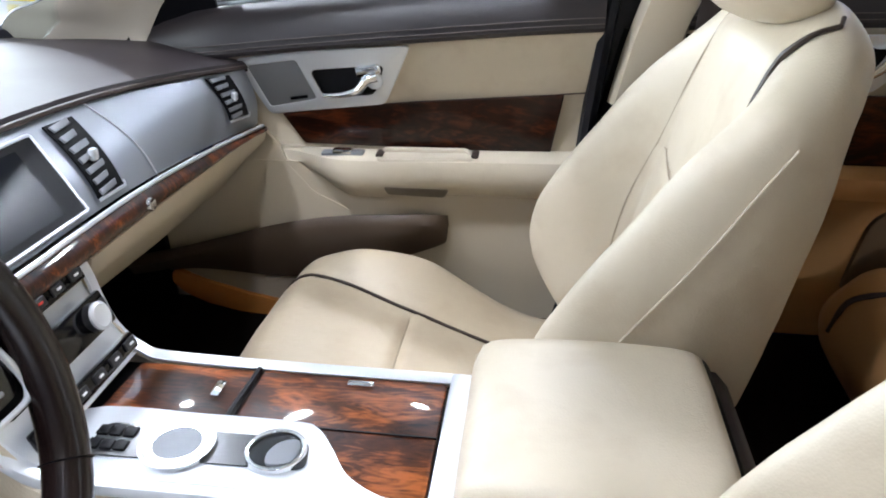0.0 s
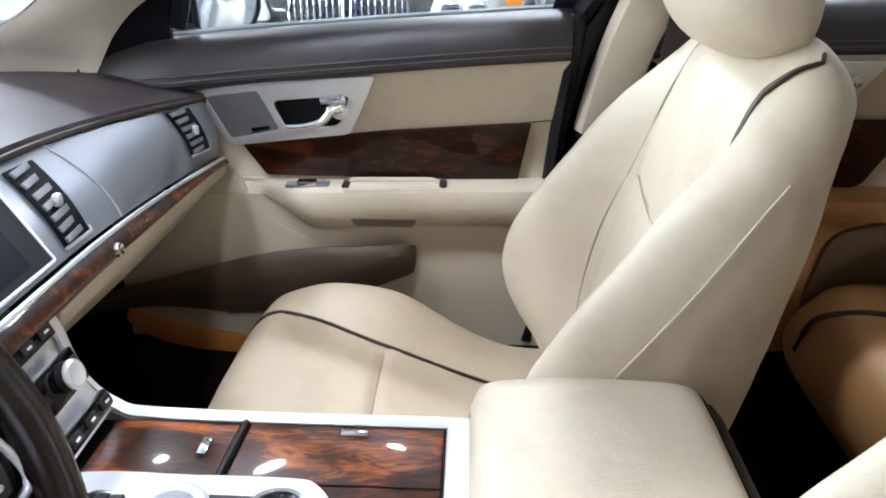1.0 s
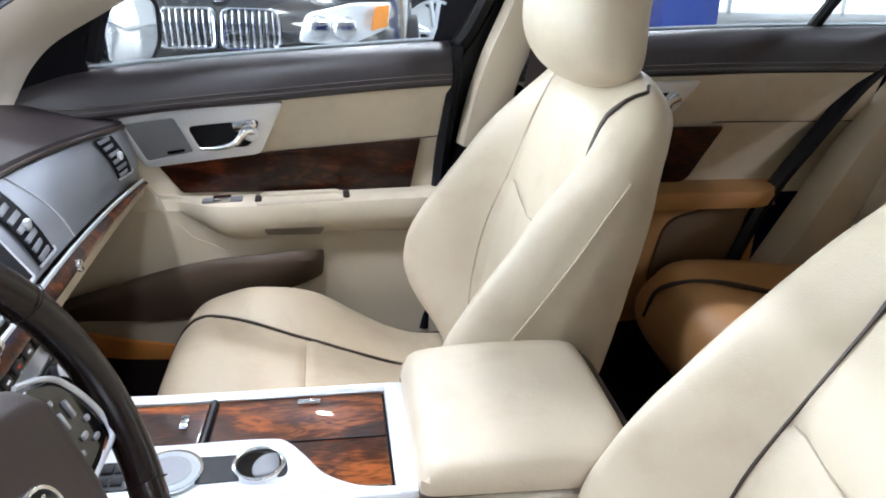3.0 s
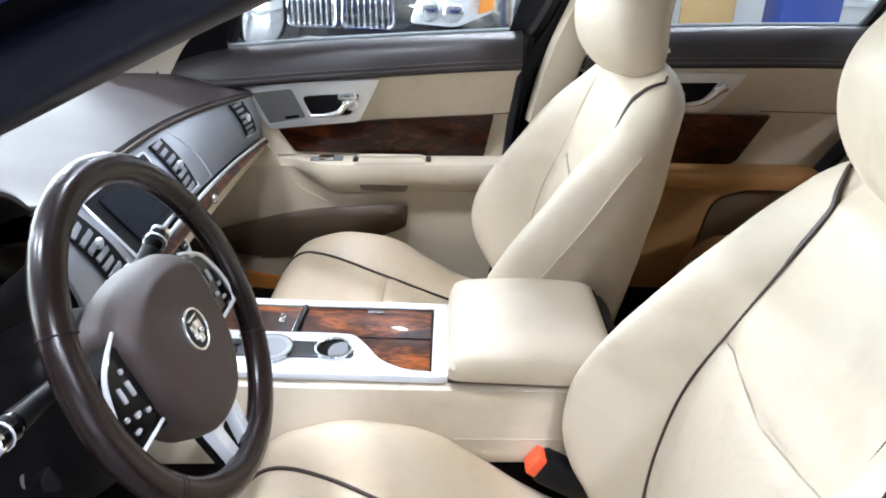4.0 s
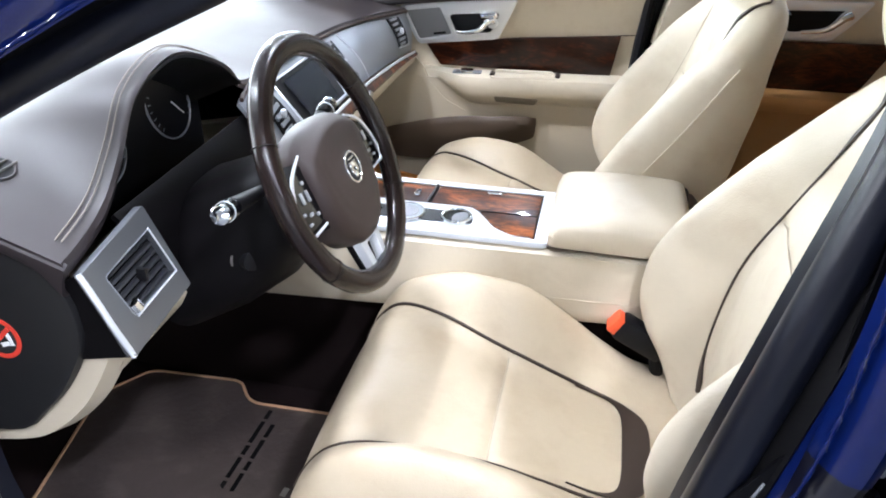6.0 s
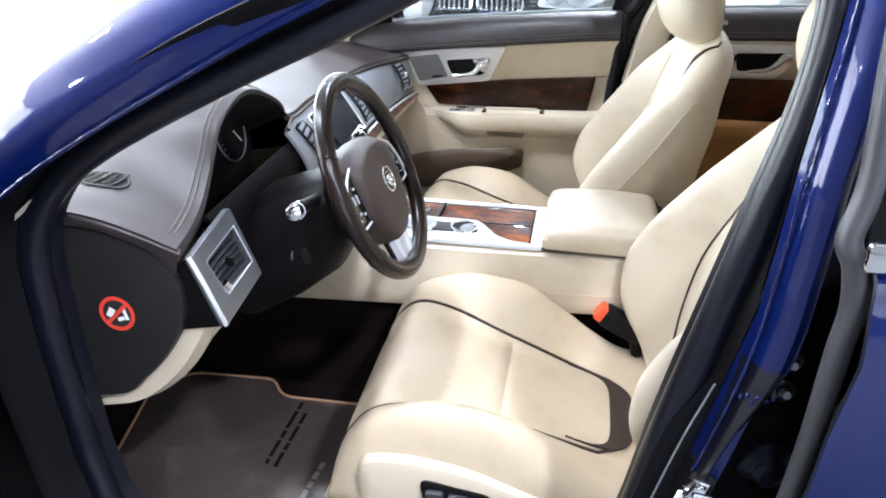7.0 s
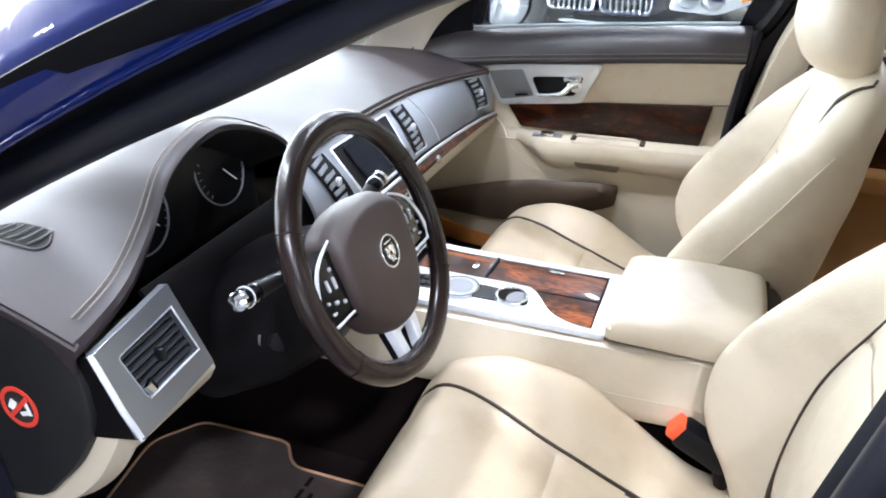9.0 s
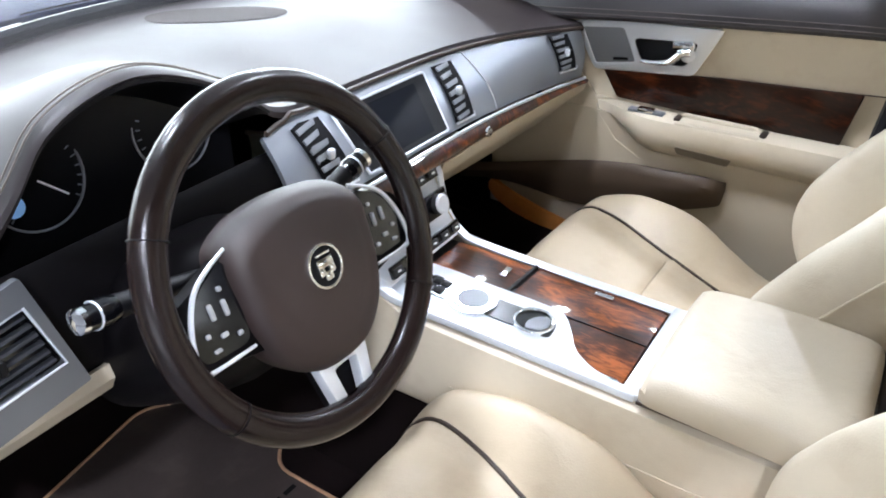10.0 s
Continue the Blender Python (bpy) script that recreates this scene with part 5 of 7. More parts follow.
def passenger_rear_door():
    d = thing("rear_door", (0.95, 0.80, 0.34), "shut rear passenger door with cream trim and dark walnut", "car door")
    ledge(d, 0.56, 1.40)
    rows = []
    for i in range(17):
        x = 0.56 + 0.80 * i / 16
        rows.append([V((x, skin_y(z, 0) + 0.012, z)) for z in [waist(x) + 0.004, 0.9, 0.86, 0.80, 0.75, 0.70, 0.67]])
    part("upper_panel", sheet(rows, 0.008), CREAM, d)
    part("panel_seam", tube([on_door(x, 0.846, 0.005) for x in [1.0 + 0.02 * k for k in range(18)]], 0.0012, 5), PIPE, d)
    ol = rounded([(0.70, 0.934), (0.942, 0.942), (0.905, 0.878), (0.872, 0.838), (0.70, 0.832)], 0.012)
    cup = rounded([(0.748, 0.911), (0.892, 0.917), (0.868, 0.864), (0.764, 0.855)], 0.012)
    bz = part("handle_surround", plate(ol, lambda u, v, h: on_door(u, v, h + 0.006), 0.006, [cup], 0.002), SILVER, d, "satin silver door handle surround")
    part("cup_back", plate(cup, lambda u, v, h: on_door(u, v, h + 0.006), 0.001, bevel=0), BLACK, bz)
    part("handle_lever", tube(cr([(0.888, 0.700, 0.908), (0.874, 0.694, 0.902), (0.858, 0.692, 0.886), (0.836, 0.694, 0.872), (0.790, 0.700, 0.864)], 6), lambda t: 0.021 - 0.013 * t, 10, flat=0.6), CHROME, bz, "chrome pull lever")
    part("wood_panel", plate(rounded([(0.62, 0.826), (1.028, 0.838), (0.978, 0.716), (0.960, 0.704), (0.62, 0.702)], 0.01), lambda u, v, h: on_door(u, v, h + 0.006), 0.008, bevel=0.002), WOOD_DK, d, "dark glossy walnut door panel")
    rings = []
    for i in range(25):
        x = 0.58 + 0.62 * i / 24
        e = math.sqrt(max(0.02, 1 - smooth(1.10, 1.20, x) ** 2))
        yo = 0.757 - 0.07 * e
        rings.append([V((x, a, b)) for a, b in ((0.775, 0.702), (yo + 0.02, 0.706), (yo + 0.004, 0.700), (yo, 0.682), (yo + 0.01, 0.660), (0.75, 0.645), (0.775, 0.640))])
    part("armrest", loft(rings), WARMLEATHER, d, "padded armrest tinted tan for warm bounced light")
    low = part("lower_panel", sheet([[V((x, 0.752, z)) for z in (0.69, 0.6, 0.5, 0.36)] for x in (0.56, 0.8, 1.0, 1.16 )], 0.01), WARMLEATHER, d, "lower door panel tinted tan for warm bounced light")
    part("map_pocket", plate(rounded([(0.93, 0.62), (1.13, 0.675), (1.11, 0.52), (0.90, 0.45)], 0.04), lambda u, v, h: V((u, 0.752 - h, v)), 0.02, bevel=0.008), surface("brown_rear_pocket", (0.16, 0.10, 0.055), 0.6), d)
    seal = cr([(1.44, 0.70, 1.13), (1.40, 0.715, 1.02), (1.32, 0.725, 0.925), (1.24, 0.73, 0.80), (1.175, 0.735, 0.69), (1.12, 0.735, 0.55), (1.08, 0.735, 0.40)], 6)
    part("rear_edge", tube(seal, 0.02, 8), RUBBER, d, "black rubber door seal")
    fr = cr([(0.60, 0.775, 1.03), (0.63, 0.70, 1.25), (0.66, 0.665, 1.33), (0.9, 0.655, 1.35), (1.15, 0.66, 1.33), (1.33, 0.68, 1.25), (1.44, 0.72, 1.12), (1.47, 0.76, 1.06)], 6)
    part("window_frame", tube(fr, 0.02, 8), BLACK, d, "black window frame")
    part("quarter_bar", tube([(1.215, 0.785, 1.03), (1.30, 0.70, 1.27)], 0.014, 8), BLACK, d)
    g = part("window_pane", sheet([[V((x, 0.785 - 0.13 * (z - z0) * 1.0, z)) for z in [z0 + (z1 - z0) * k / 4 for k in range(5)]] for x, z0, z1 in ((0.61, 1.02, 1.30), (0.9, 1.03, 1.35), (1.2, 1.04, 1.31), (1.45, 1.045, 1.10))], 0.004), GLASS, d, "clear side window glass")
    g.visible_shadow = False
    part("skin", sheet([[V((x, y, z)) for y, z in ((0.80, 1.01), (0.87, 0.98), (0.91, 0.8), (0.905, 0.6), (0.87, 0.34))] for x in (0.46, 1.0, 1.5)], 0.006), BLUE, d)


passenger_rear_door()


# ---- dashboard ----
EDGE_Z = [(-0.72, 0.888), (-0.66, 0.894), (-0.59, 0.914), (-0.53, 0.957), (-0.48, 1.008), (-0.40, 1.034), (-0.335, 1.029), (-0.24, 0.985), (-0.17, 0.935), (-0.10, 0.918), (0.0, 0.916), (0.27, 0.908), (0.48, 0.890), (0.70, 0.864), (0.75, 0.858)]
EDGE_X = [(-0.72, -0.225), (-0.60, -0.235), (-0.50, -0.245), (-0.36, -0.25), (-0.22, -0.245), (-0.16, -0.262), (0.0, -0.272), (0.27, -0.268), (0.48, -0.250), (0.70, -0.212), (0.75, -0.205)]


def hood(y):
    return math.exp(-(abs((y + 0.365) / 0.185)) ** 3.2)


def dash_z(v, y):
    """Height of the dashboard top, v from 0 at the rear edge to 1 at the windscreen."""
    e = lerp1(y, EDGE_Z)
    base = lerp1(y, [(-0.75, 0.890), (-0.6, 0.905), (-0.36, 0.91), (0.0, 0.916), (0.27, 0.908), (0.48, 0.890), (0.75, 0.858)])
    far = 0.925 - 0.03 * (y / 0.75) ** 2
    z = base + (far - base) * smooth(0, 1, v) + (0.014 + 0.026 * smooth(-0.48, -0.66, y)) * math.sin(math.pi * min(1, v * 1.2)) + (e - base) * (1 - smooth(0.0, 0.72, v))
    return z


def dash_x(v, y):
    front = -0.60 - 0.24 * (1 - (y / 0.75) ** 2)
    return lerp1(y, EDGE_X) + (front - lerp1(y, EDGE_X)) * v


def dashboard():
    d = thing("dashboard", (-0.35, 0, 0.60), "dark brown leather dashboard with silver fascia and walnut strip", "dashboard")
    ys = [-0.690 + 1.43 * i / 110 for i in range(111)]
    vs = [(k / 26) ** 1.3 for k in range(27)]
    rows = []
    for y in ys:
        lip = 1 - 0.62 * hood(y)
        r = [V((dash_x(0, y) + 0.002, y, dash_z(0, y) - 0.018 * lip)), V((dash_x(0, y) + 0.004, y, dash_z(0, y) - 0.008 * lip))]
        r += [V((dash_x(v, y), y, dash_z(v, y))) for v in vs]
        rows.append(r)
    top = part("dash_top", sheet(rows, 0.006), BROWN, d, "dark brown stitched leather dashboard top")
    for off in (0.012, 0.020):
        part("stitching", tube([V((dash_x(0, y) - off, y, dash_z(0.02 + off * 1.0, y) + 0.0035)) for y in ys if -0.668 < y < -0.18], 0.0011, 5), STITCH, top, "double pale stitching")
    part("screen_seal", tube([V((dash_x(1.0, y), y, dash_z(1.0, y) + 0.006)) for y in ys], 0.016, 8), RUBBER, d, "black strip along the windscreen base")
    # side demister with its fins
    def on_top(x, y, h):
        v = (x - dash_x(0, y)) / (dash_x(1, y) - dash_x(0, y))
        return V((x, y, dash_z(v, y) + h))
    ol = rounded([(-0.446, -0.576), (-0.425, -0.562), (-0.366, -0.564), (-0.348, -0.588), (-0.356, -0.603), (-0.412, -0.606)], 0.014, 4)
    dm = part("demister", plate(ol, lambda u, w, h: on_top(u, w, h + 0.0004), 0.0016, bevel=0), RECESS, top, "black demister outlet")
    part("demister_rim", tube([on_top(p.x, p.y, 0.0008) for p in ol], 0.0022, 6, True), BROWN, dm)
    for k in range(5):
        x0 = -0.425 + 0.0155 * k
        part("fin", tube([on_top(x0 - 0.008 + 0.012 * t, -0.602 + 0.036 * t, 0.0032) for t in (0.05, 0.35, 0.65, 0.95)], 0.0015, 5), TAUPE, dm)
    # loudspeaker in the top centre
    rr = []
    for k in range(7):
        q = k / 6
        ring = []
        for j in range(36):
            a = 2 * math.pi * j / 36
            x, y = -0.675 + 0.085 * q * math.cos(a) + 0.06 * q * math.sin(a), 0.12 + 0.10 * q * math.sin(a)
            v = (x - dash_x(0, y)) / (dash_x(1, y) - dash_x(0, y))
            ring.append(V((x, y, dash_z(v, y) + 0.003 - 0.002 * q ** 4)))
        rr.append(ring)
    part("centre_speaker", loft(rr[1:], caps=True), surface("brown_mesh", (0.045, 0.038, 0.036), 0.75, grain=0.8, scale=900, cells=True, spec=0.25), top, "brown oval speaker grille")
    # silver fascia
    def fascia(t, y):
        """t from 0 at the top to 1 at the bottom."""
        zt, xt = lerp1(y, EDGE_Z) if y > -0.14 else 0.918, lerp1(y, EDGE_X)
        zb = lerp1(y, [(-0.2, 0.800), (0.0, 0.800), (0.25, 0.795), (0.5, 0.772), (0.72, 0.748)])
        xb = lerp1(y, [(-0.2, -0.200), (0.0, -0.195), (0.25, -0.196), (0.5, -0.20), (0.72, -0.195)])
        b = math.sin(math.pi * t) * 0.010
        return V((xt + 0.004 + (xb - xt) * t + b, y, zt - 0.012 + (zb - zt + 0.012) * t))

    def on_fascia(u, v, h):
        t = v
        p = fascia(t, u)
        a, b = fascia(t + 0.02, u) - fascia(t - 0.02, u), fascia(t, u + 0.01) - fascia(t, u - 0.01)
        n = a.cross(b).normalized()
        if n.x < 0:
            n = -n
        return p + n * h
    rows = [[fascia(t / 10, -0.205 + 0.92 * i / 60) for t in range(11)] for i in range(61)]
    fa = part("fascia", sheet(rows, 0.006), FASCIA, d, "satin silver fascia panel")
    part("fascia_lip", tube([fascia(0.0, -0.2 + 0.915 * i / 60) + V((0.004, 0, 0.004)) for i in range(61)], 0.004, 6), PIPE, d)
    # rounded glovebox panel line
    part("panel_gap", tube([on_fascia(0.30 + 0.03 * math.sin(k / 12 * 1.6), k / 12, 0.0012) for k in range(13)], 0.0012, 5), SILVER, fa)

    def air_vent(y0, y1, t0, t1, slant, n=7):
        # Flat black sheet; beside the short fins it stands for the side wall's shade.
        v = part("air_vent", sheet([[on_fascia(y0 + (y1 - y0) * i / 4 + slant * j / 10, t0 + (t1 - t0) * j / 10, 0.0045) for j in range(11)] for i in range(5)], 0.002), RECESS, d, "black air vent with pale grey fins")
        step = (t1 - t0) / n
        for k in range(n):
            t = t0 + step * (k + 0.30)
            a = y0 + slant * (t - t0) / (t1 - t0) + 0.003
            b = a + (y1 - y0) * (0.66 - 0.10 * (k % 2))
            part("fin", plate(rounded([(a, t), (b, t - 0.25 * step), (b - 0.003, t + 0.28 * step), (a + 0.001, t + 0.52 * step)], 0.003, 2), lambda u, w, h: on_fascia(u, w, h + 0.0062), 0.003, bevel=0.001), GREYFIN, v)
        part("thumb_wheel", block((0.010, 0.012, 0.016), Matrix.Translation(on_fascia(y0 + 0.5 * (y1 - y0) + slant / 2, (t0 + t1) / 2, 0.010)), 0.004), SILVER, v)
        part("surround", tube([on_fascia(y1 + slant * j / 10, t0 + (t1 - t0) * j / 10, 0.004) for j in range(11)], 0.0014, 6), FASCIA, v)
        part("bright_edge", tube([on_fascia(y0 + slant, t1 + 0.015, 0.005), on_fascia(y1 + slant, t1 + 0.015, 0.005), on_fascia(y1 + slant + 0.002, t1 - 0.05, 0.005)], 0.0022, 6), SILVER, v)
    air_vent(0.200, 0.258, 0.10, 0.90, -0.012)
    air_vent(-0.150, -0.09, 0.10, 0.90, 0.012)
    air_vent(0.585, 0.655, 0.06, 0.74, 0.012, 6)
    # display
    sc = rounded([(-0.065, 0.12), (0.170, 0.12), (0.158, 0.93), (-0.052, 0.93)], 0.012, 3)
    m = part("display", plate(sc, lambda u, w, h: on_fascia(u, w, h + 0.002), 0.004, bevel=0.001), BLACK, d, "dark switched-off touch display")
    part("glass", plate(rounded([(-0.03, 0.20), (0.13, 0.20), (0.12, 0.84), (-0.02, 0.84)], 0.008, 3), lambda u, w, h: on_fascia(u, w, h + 0.0062), 0.001, bevel=0), surface("grey_screen", (0.008, 0.009, 0.012), 0.22, vary=0.1, spec=0.12), m)
    part("surround", tube([on_fascia(p.x, p.y, 0.005) for p in sc], 0.0026, 6, True), SILVER, m)
    # walnut strip with its bright line and button
    def strip(y, t):
        zt = fascia(1, y).z - 0.004
        h = lerp1(y, [(-0.2, 0.036), (0.15, 0.036), (0.45, 0.026), (0.70, 0.006)])
        x = fascia(1, y).x
        return V((x + 0.010 + 0.012 * math.sin(math.pi * t), y, zt - h * t))
    part("wood_strip", sheet([[strip(-0.20 + 0.91 * i / 50, t / 6) for t in range(7)] for i in range(51)], 0.006), WOOD, d, "glossy burr walnut strip")
    part("bright_line", tube([strip(-0.20 + 0.91 * i / 50, 0) + V((0.002, 0, 0.003)) for i in range(51)], 0.0035, 6), SILVER, d)
    part("glovebox_button", disc(strip(0.258, 0.45) + V((0.001, 0, 0)), (1, 0, 0.1), 0.009, 0.005, 20, 0.002), CHROME, d, "round bright glovebox button")
    # lower cream panel on the passenger side
    rows = []
    for i in range(31):
        y = 0.13 + 0.60 * i / 30
        a = strip(y, 1)
        rows.append([a + V((-0.006, 0, 0.002)), a + V((-0.012, 0, -0.02)), V((-0.235, y, a.z - 0.06)), V((-0.30, y, a.z - 0.13)), V((-0.40, y, a.z - 0.19)), V((-0.60, y, a.z - 0.22))])
    part("glovebox", sheet(rows, 0.008), CREAM_TRIM, d, "cream glovebox lid")
    # instrument hood: inner skin, dials
    def arch(y, x, drop):
        return V((x, y, lerp1(y, EDGE_Z) - drop))
    ya = [-0.555 + 0.37 * i / 40 for i in range(41)]
    part("hood_lining", sheet([[arch(y, -0.246, 0.007), arch(y, -0.27, 0.014), V((-0.34, -0.365 + (y + 0.365) * 0.92, lerp1(y, EDGE_Z) - 0.045))] for y in ya], 0.004), BLACK, d, "black instrument hood lining")
    part("instrument_panel", sheet([[V((-0.335, -0.367 + 0.185 * u, z)) for z in (0.80, 0.84, 0.87, lerp1(-0.367 + 0.185 * u, EDGE_Z) - 0.035)] for u in [-1 + 0.1 * k for k in range(21)]], 0.004), BLACK, d, "black instrument panel")
    for cy, r in ((-0.46, 0.058), (-0.275, 0.058)):
        dial = part("dial", disc((-0.33, cy, 0.925), (1, 0, 0.25), r, 0.003, 40, 0.001, inner=r * 0.955), SILVER_DK, d, "round instrument dial ring")
        face = []
        for k in range(21):
            a = math.radians(-40 + 260 * k / 20)
            c, s_ = math.cos(a), math.sin(a)
            o = V((-0.326, cy, 0.926))
            up = V((-0.24, 0, 0.97))
            face.append(tube([o + V((0, -c * r * 0.82, 0)) + up * s_ * r * 0.82, o + V((0, -c * r * 0.92, 0)) + up * s_ * r * 0.92], 0.0011, 4))
        part("dial_marks", join(*face), surface("dim_dial_print", (0.16, 0.18, 0.21), 0.5), dial)
        o = V((-0.322, cy, 0.926))
        part("needle", tube([o, o + V((0.0, 0.03, -0.028))], 0.0012, 4), WHITE, dial)
    part("dial_glow", disc((-0.327, -0.49, 0.905), (1, 0, 0.25), 0.012, 0.001, 16, 0), glow("blue_dial_light", (0.25, 0.5, 0.9), 0.25), d)
    # driver's lower dash and column surround
    rows = []
    for i in range(21):
        y = -0.565 + 0.40 * i / 20
        rows.append([V((-0.245, y, 0.885)), V((-0.225, y, 0.865)), V((-0.215, y, 0.80)), V((-0.225, y, 0.745)), V((-0.27, y, 0.715))])
    part("column_panel", sheet(rows, 0.008), DARKPLASTIC, d, "dark brown panel round the steering column")
    part("knee_panel", sheet([[V((x, y, z)) for x, z in ((-0.225, 0.742), (-0.221, 0.728), (-0.230, 0.712), (-0.27, 0.702), (-0.40, 0.695), (-0.6, 0.69))] for y in [-0.65 + 0.52 * k / 12 for k in range(13)]], 0.008), CREAM_TRIM, d, "cream knee panel under the column")
    # driver's side vent panel
    A, B_, C, D = V((-0.222, -0.683, 0.872)), V((-0.216, -0.560, 0.898)), V((-0.186, -0.535, 0.772)), V((-0.184, -0.676, 0.757))
    def on_vp(u, v, h):
        p = A.lerp(B_, u).lerp(D.lerp(C, u), v)
        n = (C - A).cross(B_ - D).normalized()
        if n.x < 0:
            n = -n
        return p + n * h
    VENTFIN = surface("dark_grey_fin", (0.022, 0.023, 0.027), 0.4, vary=0.1)
    hole = rounded([(0.19, 0.20), (0.91, 0.21), (0.93, 0.76), (0.24, 0.72)], 0.04, 3)
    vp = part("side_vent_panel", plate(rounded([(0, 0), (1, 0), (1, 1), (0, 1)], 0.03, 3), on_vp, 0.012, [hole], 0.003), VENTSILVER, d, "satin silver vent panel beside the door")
    part("vent_cavity", plate(hole, lambda u, v, h: on_vp(u, v, h - 0.012), 0.003, bevel=0), GLOSSBLACK, vp)
    for k in range(6):
        t = 0.26 + 0.42 * k / 5
        part("fin", tube([on_vp(0.23, t - 0.01, 0.003), on_vp(0.89, t + 0.02, 0.003)], 0.0046, 6, flat=0.5), VENTFIN, vp)
    part("vent_key", block((0.014, 0.008, 0.018), Matrix.Translation(on_vp(0.56, 0.48, 0.012)), 0.003), BLACK, vp)
    part("thumb_wheel", tube([on_vp(0.30, 0.60, 0.010), on_vp(0.32, 0.70, 0.010)], 0.008, 8), CHROME, vp)
    part("vent_rim", tube([on_vp(p.x, p.y, 0.0115) for p in hole], 0.0012, 6, True), FASCIA, vp)
    part("bright_rim", tube([on_vp(0.90, 0.20, 0.0125), on_vp(0.925, 0.755, 0.0125), on_vp(0.26, 0.735, 0.0125)], 0.0015, 6), SILVER, vp, "bright rim of the vent opening")
    part("bright_edge", tube(cr([on_vp(0.0, 0.0, 0.008), on_vp(-0.02, 0.3, 0.012), on_vp(-0.02, 0.65, 0.012), on_vp(0.02, 1.0, 0.008)], 5), 0.0040, 8), SILVER, vp, "bright edge of the vent panel")
    capo = [(-0.233, 0.787), (-0.233, 0.825), (-0.244, 0.857), (-0.267, 0.878), (-0.307, 0.896), (-0.357, 0.909), (-0.400, 0.913), (-0.47, 0.908), (-0.47, 0.60), (-0.43, 0.600), (-0.359, 0.613), (-0.323, 0.646), (-0.282, 0.690), (-0.246, 0.746)]
    cap = [V((q.x, q.y)) for q in cr([(a, b, 0) for a, b in capo], 3, True)]
    part("panel_side", sheet([[A.lerp(D, k / 4) + V((0.004, 0.002, 0)) for k in range(5)], [V((a, -0.681, b)) for a, b in ((-0.240, 0.858), (-0.230, 0.825), (-0.229, 0.787), (-0.236, 0.765), (-0.244, 0.748))]], 0.006), DARKPLASTIC, d)
    part("end_cap", plate(cap, lambda u, v, h: V((u, -0.664 - h, v)), 0.024, bevel=0.010), surface("charcoal_plastic", (0.010, 0.0098, 0.0105), 0.5, vary=0.12, grain=0.2, scale=900, spec=0.35), d, "charcoal plastic dashboard end cap")
    # leather skirt between the dashboard top and the end cap
    low = cr([(-0.236, 0, 0.846), (-0.248, 0, 0.862), (-0.267, 0, 0.880), (-0.307, 0, 0.898), (-0.357, 0, 0.911), (-0.420, 0, 0.914)], 4)
    rows = []
    for k, q in enumerate(low):
        x = -0.222 - 0.205 * k / (len(low) - 1)
        zt = on_top(x, -0.690, 0.0).z
        rows.append([V((x, -0.686, zt - 0.001)), V((x - 0.001, -0.693, zt - 0.006)), V((0.5 * (x + q.x), -0.694, 0.5 * (zt + q.z))), V((q.x, -0.691, q.z)), V((q.x, -0.684, q.z - 0.004))])
    part("end_side", sheet(rows, 0.004), BROWN, d, "brown leather skirt at the dashboard end")
    edge = cr([(-0.205, 0, 0.764), (-0.232, 0, 0.715), (-0.266, 0, 0.665), (-0.312, 0, 0.619), (-0.358, 0, 0.590), (-0.43, 0, 0.572)], 6)
    part("lower_trim", sheet([[V((p.x + dx, y, p.z + dz)) for p in edge] for dx, dz, y in ((-0.034, 0.026, -0.664), (-0.016, 0.012, -0.676), (0.0, 0.0, -0.674), (0.006, -0.006, -0.655), (0.008, -0.010, -0.645))], 0.005), CREAM_TRIM, d, "curved cream trim below the end cap")
    # warning sticker
    st = thing("warning_sticker", (-0.343, -0.690, 0.770), "round red and white prohibition sticker on the dashboard end", "sticker")
    part("ring", disc((-0.343, -0.6892, 0.770), (0, -1, 0.04), 0.029, 0.001, 36, 0, inner=0.023), RED, st)
    part("field", disc((-0.343, -0.6885, 0.770), (0, -1, 0.04), 0.026, 0.001, 36, 0), surface("black_print", (0.02, 0.02, 0.02), 0.5), st)
    part("figure", join(block((0.010, 0.001, 0.016), pose(-0.353, -0.6899, 0.771, 0, 30, 0), 0), block((0.012, 0.001, 0.006), pose(-0.337, -0.6899, 0.762, 0, -20, 0), 0), block((0.005, 0.001, 0.018), pose(-0.329, -0.6899, 0.770, 0, -15, 0), 0)), WHITE, st)
    part("slash", block((0.046, 0.0012, 0.006), pose(-0.343, -0.6905, 0.770, 0, -45, 0), 0), RED, st)


dashboard()


